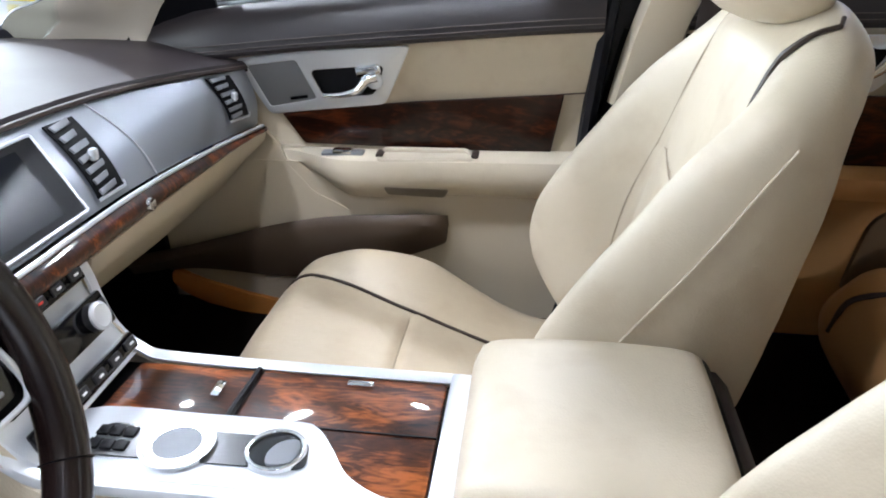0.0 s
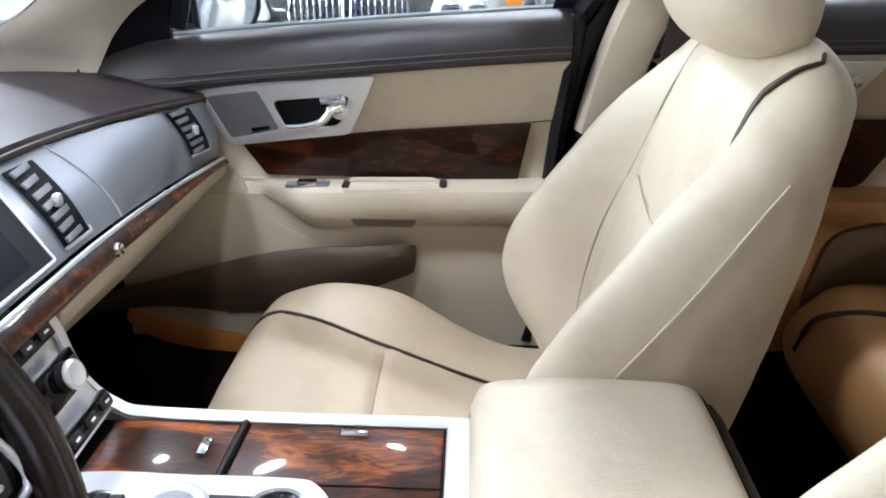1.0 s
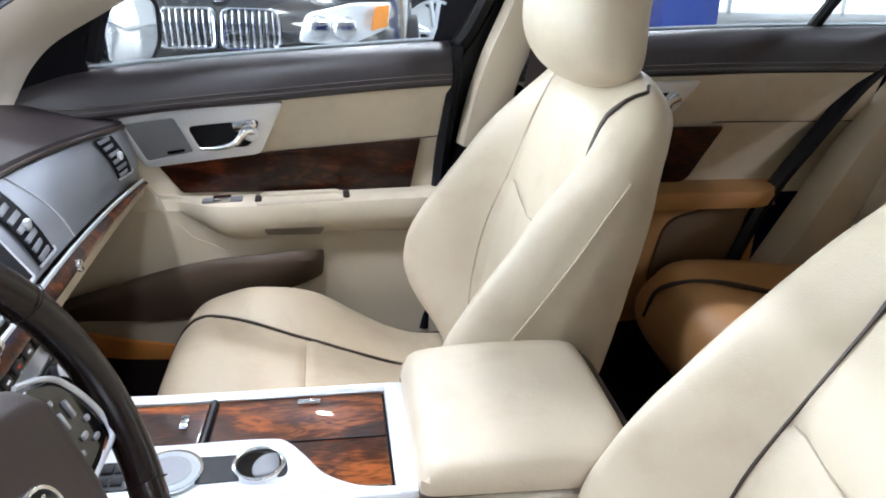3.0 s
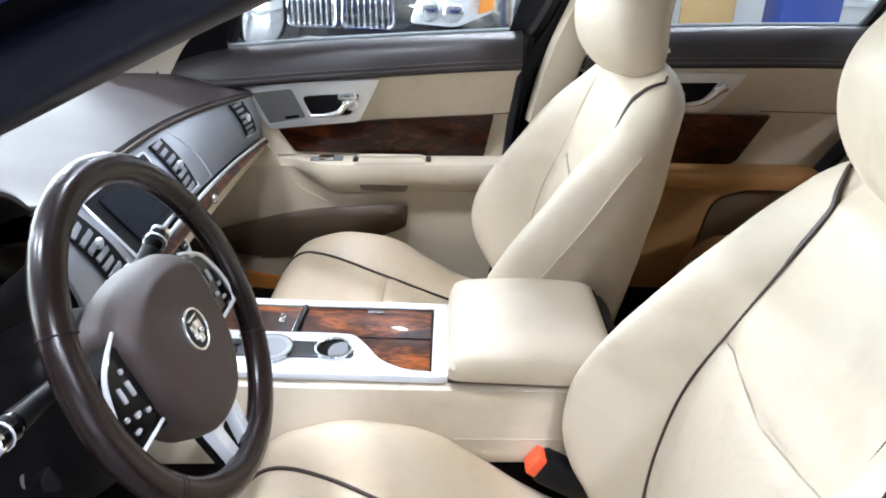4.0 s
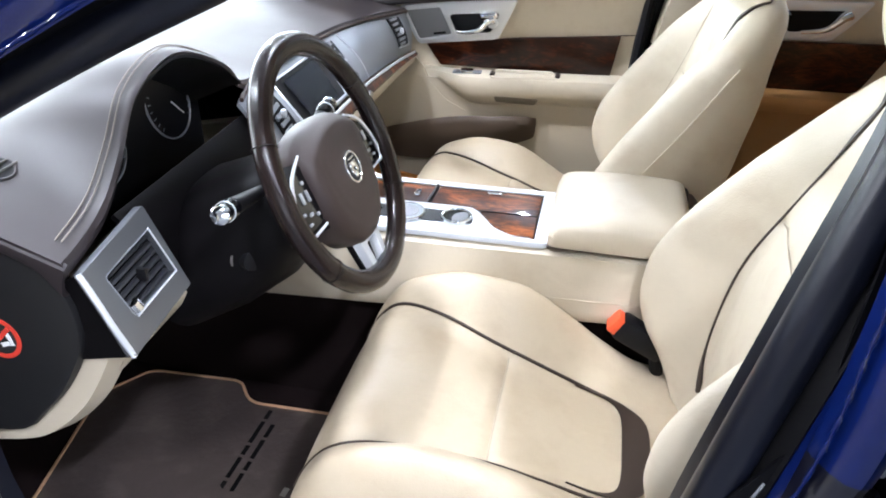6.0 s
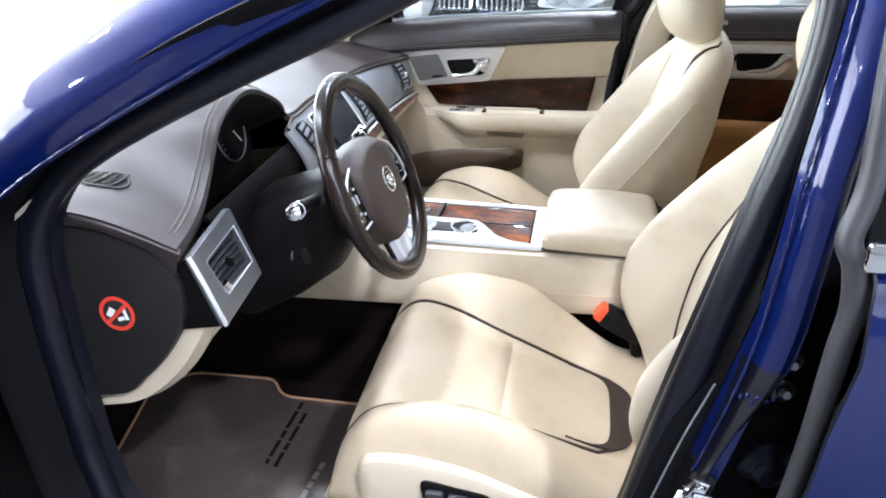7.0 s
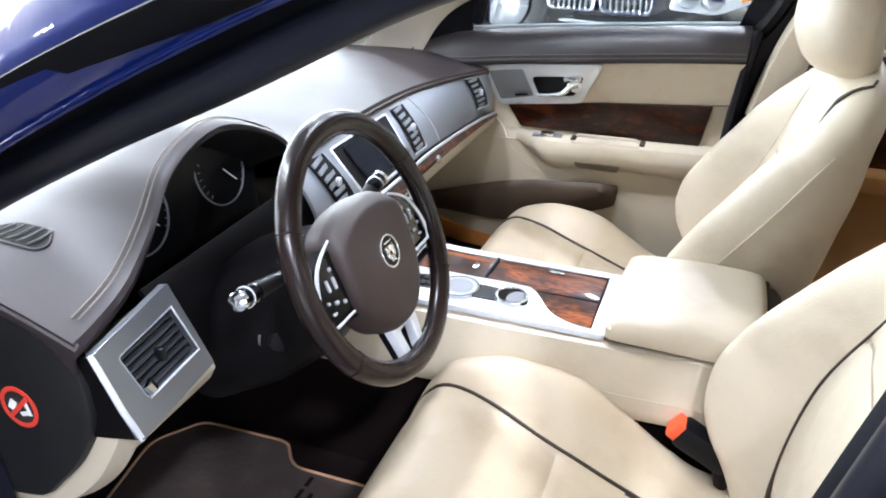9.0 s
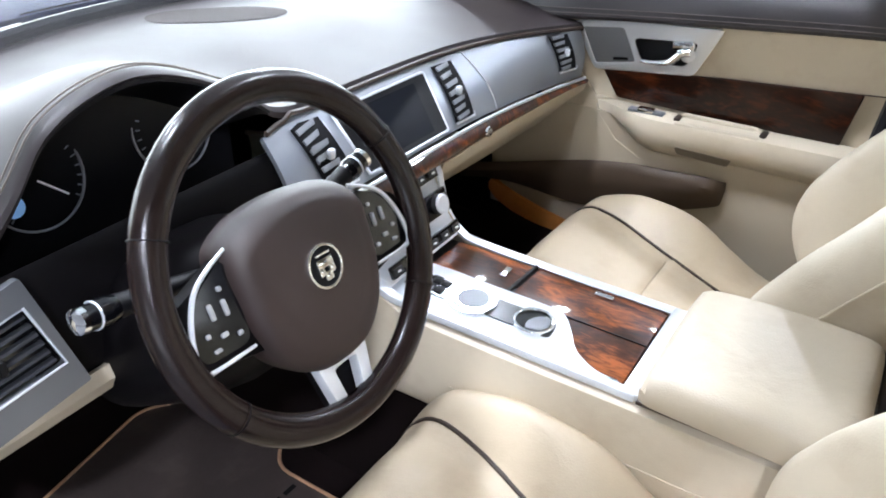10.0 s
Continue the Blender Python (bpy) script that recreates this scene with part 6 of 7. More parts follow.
# ---- steering wheel and column ----
def steering():
    C = V((-0.020, -0.372, 0.887))
    tilt = radians(23.5)
    nx = V((math.cos(tilt), 0, math.sin(tilt)))
    up = V((-math.sin(tilt), 0, math.cos(tilt)))
    rt = V((0, -1, 0)).cross(V((0, 0, 1)))
    rt = V((0, 1, 0))
    spin = radians(-2)
    ax, ay = rt * math.cos(spin) + up * math.sin(spin), up * math.cos(spin) - rt * math.sin(spin)

    def P(u, v, h=0.0):
        """u to the passenger, v up, h towards the driver."""
        return C + ax * u + ay * v + nx * h
    w = thing("steering_wheel", C - nx * 0.06, "dark brown leather steering wheel with silver spokes and audio keys", "steering wheel")
    R = 0.172
    lift = 0.007
    pts = [P(R * math.cos(2 * math.pi * k / 72), lift + R * 0.99 * math.sin(2 * math.pi * k / 72), 0.004) for k in range(72)]
    rim = part("rim", tube(pts, 0.0168, 16, True, flat=0.88, up=nx), WHEEL, w, "smooth brown leather rim")
    for a in (28, 152, 215, 325):
        t = radians(a)
        c = P(R * math.cos(t), lift + R * 0.99 * math.sin(t), 0.004)
        rad = ax * math.cos(t) + ay * math.sin(t)
        part("rim_seam", tube([c + (rad * math.cos(q) + nx * math.sin(q)) * 0.0169 for q in [2 * math.pi * k / 20 for k in range(20)]], 0.0006, 5, True), RECESS, rim)
    # hub pad
    half = [(0.045, 0.073), (0.078, 0.061), (0.093, 0.044), (0.093, 0.006), (0.088, -0.036), (0.074, -0.072), (0.048, -0.099), (0.020, -0.110)]
    ol = cr([(0.0, 0.077, 0)] + [(a, b, 0) for a, b in half] + [(-a, b, 0) for a, b in half[::-1]], 4, True)
    brow = lambda u, v: -0.55 * max(0.0, v - (0.030 + 0.030 * (1 - (u / 0.09) ** 2)))
    rg = [[P(p.x * s, p.y * s, h + brow(p.x * s, p.y * s) * (h > -0.01)) for p in ol] for s, h in ((0.98, -0.035), (1.0, -0.012), (0.985, 0.002), (0.95, 0.010), (0.91, 0.0135), (0.87, 0.016), (0.83, 0.0175), (0.79, 0.0185), (0.75, 0.019), (0.71, 0.0195), (0.66, 0.0205), (0.6, 0.021), (0.45, 0.022), (0.3, 0.0225), (0.05, 0.023))]
    pad = part("airbag_pad", loft(rg), surface("brown_grained_pad", (0.028, 0.017, 0.015), 0.5, vary=0.08, grain=0.2, scale=900), w, "smooth brown airbag pad")
    em = part("emblem", disc(P(0, -0.005, 0.0215), nx, 0.0235, 0.004, 36, 0.0015, inner=0.020), CHROME, pad, "round chrome emblem")
    part("emblem_field", disc(P(0, -0.005, 0.0215), nx, 0.0205, 0.002, 32, 0), BLACK, em)
    # plain relief of the emblem: a broad top, two cheeks and a narrow foot
    for (u0, v0, bw, bh) in ((0.0, 0.004, 0.022, 0.010), (-0.007, -0.004, 0.008, 0.010), (0.007, -0.004, 0.008, 0.010), (0.0, -0.010, 0.011, 0.010), (0.0, 0.013, 0.020, 0.003)):
        part("emblem_relief", block((bw, bh, 0.005), Matrix.Translation(P(u0, v0 - 0.005, 0.0240)) @ Matrix((ax, ay, nx)).transposed().to_4x4(), 0.002), CHROME, em)
    # switch spokes
    GREYKEY = surface("pale_key_cap", (0.42, 0.43, 0.45), 0.25, metal=0.4)
    for s in (-1, 1):
        sp = [(s * 0.060, 0.058), (s * 0.105, 0.040), (s * 0.158, 0.020), (s * 0.165, -0.010), (s * 0.162, -0.040), (s * 0.10, -0.052), (s * 0.062, -0.06)]
        if s < 0:
            sp = sp[::-1]
        part("spoke", plate(rounded(sp, 0.01, 3), lambda u, v, h: P(u, v, -0.022 + h), 0.018, bevel=0.004), DARKPLASTIC, w)
        fr = [(s * 0.088, 0.050), (s * 0.130, 0.028), (s * 0.152, -0.010), (s * 0.150, -0.038), (s * 0.090, -0.040)]
        if s < 0:
            fr = fr[::-1]
        o = rounded(fr, 0.014, 4)
        c = V((s * 0.118, 0.0))
        path = cr([(s * 0.086, 0.052, 0), (s * 0.112, 0.041, 0), (s * 0.132, 0.027, 0), (s * 0.147, 0.0, 0), (s * 0.153, -0.028, 0), (s * 0.149, -0.040, 0), (s * 0.138, -0.043, 0), (s * 0.092, -0.043, 0)], 4)
        sw = part("switch_frame", tube([P(p.x, p.y, 0.001) for p in path], lambda t: 0.0018 + 0.0010 * math.sin(math.pi * t), 8, flat=1.0, up=nx), SILVER, w, "silver strip round the audio keys")
        part("switch_plate", plate([c + (p - c) * 0.93 for p in o], lambda u, v, h: P(u, v, -0.003 + h), 0.003, bevel=0), GLOSSBLACK, sw)
        for (bx, by, bw, bh) in ((0.106, 0.022, 0.005, 0.005), (0.122, 0.006, 0.005, 0.016), (0.107, 0.004, 0.005, 0.016), (0.134, -0.012, 0.005, 0.005), (0.118, -0.018, 0.008, 0.005), (0.102, -0.024, 0.006, 0.005), (0.130, -0.028, 0.008, 0.004)):
            part("key", block((bw, bh, 0.004), Matrix.Translation(P(s * bx, by, 0.001)) @ Matrix((ax, ay, nx)).transposed().to_4x4(), 0.0015), GREYKEY, sw)
    # lower silver spoke with its slot
    lo = [(-0.040, -0.086), (0.040, -0.086), (0.027, -0.160), (0.021, -0.174), (-0.021, -0.174), (-0.027, -0.160)]
    ho = [(-0.017, -0.114), (0.017, -0.114), (0.011, -0.158), (-0.011, -0.158)]
    part("lower_spoke", plate(rounded(lo[::-1], 0.006, 3), lambda u, v, h: P(u, v, -0.012 + h), 0.014, [rounded(ho, 0.004, 2)], 0.003), SILVER, w, "silver lower spoke with open centre")
    part("spoke_back", plate(rounded(lo[::-1], 0.006, 3), lambda u, v, h: P(u, v, -0.022 + h), 0.006, bevel=0), DARKPLASTIC, w)
    # column
    c = thing("steering_column", C - nx * 0.2, "dark plastic steering column shroud with stalks", "steering column")
    rg = []
    for h, sx, sy, dv in ((-0.30, 0.125, 0.105, -0.050), (-0.20, 0.115, 0.100, -0.045), (-0.12, 0.098, 0.088, -0.036), (-0.085, 0.082, 0.070, -0.022), (-0.07, 0.07, 0.055, -0.012)):
        rg.append([P(sx * abs(math.cos(a)) ** 0.7 * (1 if math.cos(a) > 0 else -1), dv + sy * abs(math.sin(a)) ** 0.8 * (1 if math.sin(a) > 0 else -1), h) for a in [2 * math.pi * k / 32 for k in range(32)]])
    part("shroud", loft(rg), DARKPLASTIC, c)
    part("collar", turned([(0, 0.06), (0.012, 0.062), (0.03, 0.058), (0.045, 0.045), (0.06, 0.03)], P(0, 0, -0.07), nx, 32), BLACK, c)
    kn = V((-0.135, -0.452, 0.777))
    k1 = part("reach_knob", turned([(0, 0.022), (0.012, 0.022), (0.016, 0.018), (0.028, 0.015), (0.030, 0.004)], kn, V((0.75, -0.65, 0.1)), 24), BLACK, c, "round black column adjuster knob")
    part("knob_ring", tube([kn + V((0.75, -0.65, 0.1)).normalized() * 0.010 + (V((0.65, 0.75, 0)).normalized() * math.cos(a) + V((0, 0, 1)) * math.sin(a)) * 0.025 for a in [2 * math.pi * k / 28 for k in range(28)]], 0.0026, 6, True), TAUPE, k1)
    for s, ln in ((-1, 0.175), (1, 0.150)):
        a, b = P(s * 0.06, 0.018, -0.085), P(s * (0.06 + ln * 0.62), 0.036 if s < 0 else 0.05, -0.065)
        e = P(s * (0.06 + ln * 0.80), 0.040 if s < 0 else 0.058, -0.060)
        st = part("stalk", tube([a, a.lerp(b, 0.5), b], lambda t: 0.008 + 0.004 * t, 12), BLACK, c, "black control stalk")
        part("stalk_barrel", tube([b, b.lerp(e, 0.3), b.lerp(e, 0.32), b.lerp(e, 0.75), e], lambda t: 0.0145 - 0.002 * (abs(t - 0.4) > 0.3), 14), GLOSSBLACK, st)
        d = (e - b).normalized()
        part("stalk_ring", tube([e - d * 0.012, e - d * 0.010], 0.0138, 14), SILVER, st)
        part("stalk_tip", turned([(0, 0.0125), (0.006, 0.012), (0.010, 0.006), (0.011, 0.0)], e, d, 16), CHROME, st, "bright stalk end")


steering()


# ---- centre console ----
def console():
    d = thing("centre_console", (0.15, 0, 0.22), "cream leather centre console with silver frame and walnut lids", "centre console")
    # sides
    for s in (-1, 1):
        rows = []
        for i in range(31):
            x = -0.62 + 1.14 * i / 30
            zt = lerp1(x, [(-0.62, 0.72), (-0.26, 0.78), (-0.19, 0.76), (-0.155, 0.69), (-0.11, 0.648), (-0.05, 0.640), (0.26, 0.643), (0.52, 0.648)])
            rows.append([V((x, s * y, z)) for y, z in ((0.104, zt), (0.116, zt - 0.008), (0.121, zt - 0.04), (0.120, zt - 0.10), (0.1212, 0.5 * (zt - 0.1 + 0.50 + 0.045 * x)), (0.122, 0.50 + 0.045 * x), (0.114, 0.485 + 0.045 * x))])
        part("side_panel", sheet(rows, 0.008), CREAM, d, "cream leather console side")
        part("seam", tube([V((x, s * 0.1225, 0.545 + 0.02 * x)) for x in [0.0 + 0.02 * k for k in range(25)]], 0.001, 5), CREAM_TRIM, d)
        # silver rail from the dashboard down along the top
        rail = cr([(-0.19, s * 0.115, 0.785), (-0.176, s * 0.115, 0.752), (-0.166, s * 0.113, 0.716), (-0.150, s * 0.111, 0.680), (-0.124, s * 0.109, 0.658), (-0.09, s * 0.106, 0.651), (0.05, s * 0.104, 0.650), (0.262, s * 0.104, 0.650)], 6)
        part("silver_rail", sheet([[p + V((0.003, -s * 0.012, 0.001)) for p in rail], [p + V((0.002, -s * 0.004, 0.004)) for p in rail], [p + V((0, s * 0.004, 0.003)) for p in rail], [p + V((0, s * 0.0065, -0.002)) for p in rail], [p + V((0, s * 0.0065, -0.006)) for p in rail]], 0.004), SILVER, d, "satin silver console rail")
    part("rear_rail", block((0.026, 0.216, 0.012), V((0.256, 0, 0.649)), 0.004), SILVER, d)
    part("top_bed", block((0.40, 0.20, 0.012), V((0.06, 0, 0.636)), 0.002), BLACK, d)
    top = lambda u, v, h: V((u, v, 0.641 + h))
    wood1 = rounded([(-0.125, -0.092), (0.010, -0.092), (0.018, 0.093), (-0.118, 0.093)], 0.004, 2)
    part("front_lid", plate(wood1, top, 0.007, bevel=0.002), WOOD, d, "burr walnut cubby lid")
    wood2 = rounded([(0.022, -0.092), (0.240, -0.092), (0.240, 0.093), (0.030, 0.093)], 0.004, 2)
    lid = part("rear_lid", plate(wood2, top, 0.008, bevel=0.002), WOOD, d, "burr walnut cup holder lid")
    part("lid_line", block((0.21, 0.002, 0.002), V((0.135, 0.0, 0.6495)), 0), BLACK, lid)
    for x in (0.145, -0.008):
        part("lid_catch", block((0.030, 0.009, 0.004) if x > 0.1 else (0.010, 0.026, 0.004), V((x, 0.078 if x > 0.1 else 0.05, 0.651)), 0.0015), CHROME, d, "small bright lid catch")
    part("lid_groove", tube([(0.014, -0.09, 0.6495), (0.024, 0.093, 0.6495)], 0.004, 6), BLACK, d)
    # gear selector plate with its curved tail
    ol = [V((p.x, p.y)) for p in cr([(-0.13, -0.094, 0), (-0.13, -0.004, 0), (0.0, 0.004, 0), (0.095, 0.004, 0), (0.120, -0.004, 0), (0.142, -0.032, 0), (0.165, -0.066, 0), (0.20, -0.088, 0), (0.235, -0.094, 0), (0.1, -0.095, 0), (0.0, -0.095, 0)], 5, True)]
    part("selector_plate", plate(ol, lambda u, v, h: V((u, v, 0.648 + h)), 0.006, bevel=0.002), SILVER, d, "satin silver gear selector plate")
    kn = part("selector_field", plate(rounded([(-0.095, -0.072), (0.125, -0.068), (0.118, -0.026), (-0.095, -0.024)], 0.015), lambda u, v, h: V((u, v, 0.6545 + h)), 0.0015, bevel=0), surface("grey_gloss_plate", (0.04, 0.042, 0.045), 0.2, vary=0.1), d, "dark grey glossy selector field")
    k = part("gear_dial", turned([(0, 0.035), (0.003, 0.0352), (0.0052, 0.0335), (0.0056, 0.030), (0.0050, 0.025), (0.0035, 0.0)], (-0.008, -0.050, 0.655), (0, 0, 1), 40), FASCIA, d, "round silver gear selector dial")
    part("dial_grip", turned([(0, 0.0365), (0.004, 0.0370), (0.004, 0.034)], (-0.008, -0.050, 0.656), (0, 0, 1), 40), CHROME, k)
    c = part("dial_cap", disc((-0.008, -0.050, 0.6592), (0, 0, 1), 0.024, 0.001, 32, 0), SILVER_DK, k)
    cupr = part("power_socket", disc((0.090, -0.047, 0.655), (0, 0, 1), 0.030, 0.006, 40, 0.002, inner=0.025), CHROME, d, "bright rim of the socket well")
    part("socket_well", disc((0.090, -0.047, 0.655), (0, 0, 1), 0.026, 0.002, 32, 0), GLOSSBLACK, cupr)
    part("socket_lid", plate([V((p.x, p.y)) for p in cr([(0.088, -0.068, 0), (0.108, -0.063, 0), (0.113, -0.047, 0), (0.108, -0.031, 0), (0.092, -0.035, 0), (0.083, -0.052, 0)], 4, True)], lambda u, v, h: V((u, v, 0.657 + h)), 0.003), SILVER_DK, cupr)
    for i in range(3):
        for j in range(2):
            part("key", block((0.012, 0.014, 0.004), V((-0.062 - 0.014 * i, -0.058 + 0.020 * j, 0.657)), 0.0015), BLACK, d)
    # centre stack between dashboard and console
    rows = []
    prof = [(-0.192, 0.770), (-0.180, 0.745), (-0.165, 0.715), (-0.150, 0.685), (-0.128, 0.655)]
    st = part("climate_panel", sheet([[V((x, y, z)) for x, z in prof] for y in (-0.104, -0.05, 0, 0.05, 0.104)], 0.01), SILVER, d, "silver centre stack with climate keys")
    nrm = V((0.93, 0, 0.36))
    def on_stack(y, t, h):
        x = -0.192 + 0.066 * t
        z = 0.770 - 0.115 * t
        return V((x, y, z)) + nrm * h
    STACKKEY = surface("black_key_cap", (0.012, 0.012, 0.014), 0.3, vary=0.1)
    for y, t, w, hh, mt in ((0.0, 0.10, 0.19, 0.020, GLOSSBLACK), (0.0, 0.46, 0.185, 0.040, GLOSSBLACK), (0.0, 0.83, 0.185, 0.020, GLOSSBLACK)):
        pl = part("key_panel", block((0.008, w, hh), Matrix.Translation(on_stack(y, t, 0.013)) @ Matrix.Rotation(radians(-22), 4, "Y"), 0.002), mt, st)
        for k in range(6):
            yy = -0.08 + 0.032 * k
            if t > 0.2 and t < 0.7 and 0 < k < 5:
                continue
            part("key", block((0.004, 0.020, hh * 0.55), Matrix.Translation(on_stack(yy, t, 0.0175)) @ Matrix.Rotation(radians(-22), 4, "Y"), 0.0015), STACKKEY, pl)
            part("key_mark", block((0.001, 0.007, 0.0022), Matrix.Translation(on_stack(yy, t, 0.0200)) @ Matrix.Rotation(radians(-22), 4, "Y"), 0), RED if k == 3 and t < 0.2 else WHITE, pl)
    for y in (0.062, -0.062):
        kb = part("climate_knob", turned([(0, 0.0165), (0.010, 0.0155), (0.013, 0.012), (0.013, 0.0)], on_stack(y, 0.46, 0.016), nrm, 24), STACKKEY, st, "round black climate knob")
        part("knob_ring", turned([(0.0095, 0.0162), (0.0120, 0.0162), (0.0138, 0.0125), (0.0132, 0.0110)], on_stack(y, 0.46, 0.016), nrm, 24), SILVER, kb, "silver ring")
    # armrest box
    rings = []
    for i in range(29):
        t = i / 28
        x = 0.268 + 0.250 * t
        e = math.sqrt(max(0.0, 1 - abs(2 * t - 1) ** 11))
        w = 0.112 + 0.008 * e + 0.006 * t
        zt = 0.660 + 0.042 * (0.35 + 0.65 * e) + 0.006 * math.sin(math.pi * t)
        pts = [(-w, 0.655), (-w - 0.003, 0.675), (-w, zt - 0.014), (-w + 0.004, zt - 0.006), (-w + 0.012, zt - 0.001), (-w + 0.03, zt + 0.002), (-0.05, zt + 0.005), (0.05, zt + 0.005), (w - 0.03, zt + 0.002), (w - 0.012, zt - 0.001), (w - 0.004, zt - 0.006), (w, zt - 0.014), (w + 0.003, 0.675), (w, 0.655)]
        rings.append([V((x, a, b)) for a, b in pts])
    part("armrest_lid", loft(rings), CREAM, d, "padded cream armrest lid")
    part("lid_gap", block((0.252, 0.235, 0.006), V((0.393, 0, 0.652)), 0.002), PIPE, d)
    part("box_front", block((0.02, 0.205, 0.03), V((0.277, 0, 0.648)), 0.004), CREAM, d)
    # rear face of the console
    part("rear_face", sheet([[V((x, y, z)) for x, z in ((0.512, 0.676), (0.530, 0.672), (0.545, 0.655), (0.556, 0.5), (0.56, 0.26))] for y in (-0.12, -0.05, 0.05, 0.12)], 0.012), BROWN, d, "dark brown rear console face")
    part("rear_trim", tube(cr([(0.515, -0.118, 0.650), (0.516, -0.112, 0.682), (0.516, 0.112, 0.682), (0.515, 0.118, 0.650)], 5), 0.004, 8), BLACK, d)


console()


def floor_mat():
    m = thing("floor_mat", (-0.3, -0.42, 0.22), "dark brown floor mat with tan stitched edge under clear plastic", "floor mat")
    ol = [(-0.64, -0.235), (-0.585, -0.130), (-0.385, -0.122), (-0.365, -0.128), (-0.325, -0.182), (-0.12, -0.178), (-0.02, -0.20), (-0.02, -0.60), (-0.30, -0.62), (-0.58, -0.60)]
    o = rounded(ol, 0.03, 4)
    fl = lambda u, v, h: V((u, v, 0.222 + h + 0.25 * max(0, -0.60 - u) ** 1.0))
    part("mat", plate(o, fl, 0.008, bevel=0.002), MATTOP, m)
    part("edging", tube([fl(p.x, p.y, 0.008) for p in o], 0.0034, 6, True), TAN, m, "tan stitched edging")
    # unreadable print on the protective film
    for x0, y0, words in ((-0.275, -0.425, (0.030, 0.052, 0.024, 0.060, 0.026)), (-0.252, -0.415, (0.044, 0.022, 0.050, 0.036))):
        y = y0
        for w in words:
            part("print_bar", block((0.009, w, 0.001), pose(x0 + 0.03 * (y - y0), y + w / 2, 0.2318, 0, 0, -2), 0), BLACK, m)
            y += w + 0.009
    grey = surface("grey_print", (0.22, 0.21, 0.20), 0.6)
    for k, w in enumerate((0.024, 0.018, 0.022, 0.020)):
        part("print_bar", block((0.011, w, 0.001), pose(-0.165 + 0.003 * k, -0.48 + 0.028 * k, 0.2318, 0, 0, -6), 0), grey, m)


floor_mat()


def passenger_carpet_mat():
    m = thing("floor_mat", (-0.35, 0.42, 0.22), "tan-lit dark brown mat in the passenger footwell", "floor mat")
    o = rounded([(-0.62, 0.62), (-0.62, 0.20), (-0.1, 0.20), (-0.1, 0.62)], 0.04)
    fl = lambda u, v, h: V((u, v, 0.222 + h + 0.25 * max(0, -0.60 - u)))
    part("mat", plate(o, fl, 0.008, bevel=0.002), MATTOP, m)
    part("edging", tube([fl(p.x, p.y, 0.008) for p in o], 0.0034, 6, True), TAN, m, "tan stitched edging")


passenger_carpet_mat()


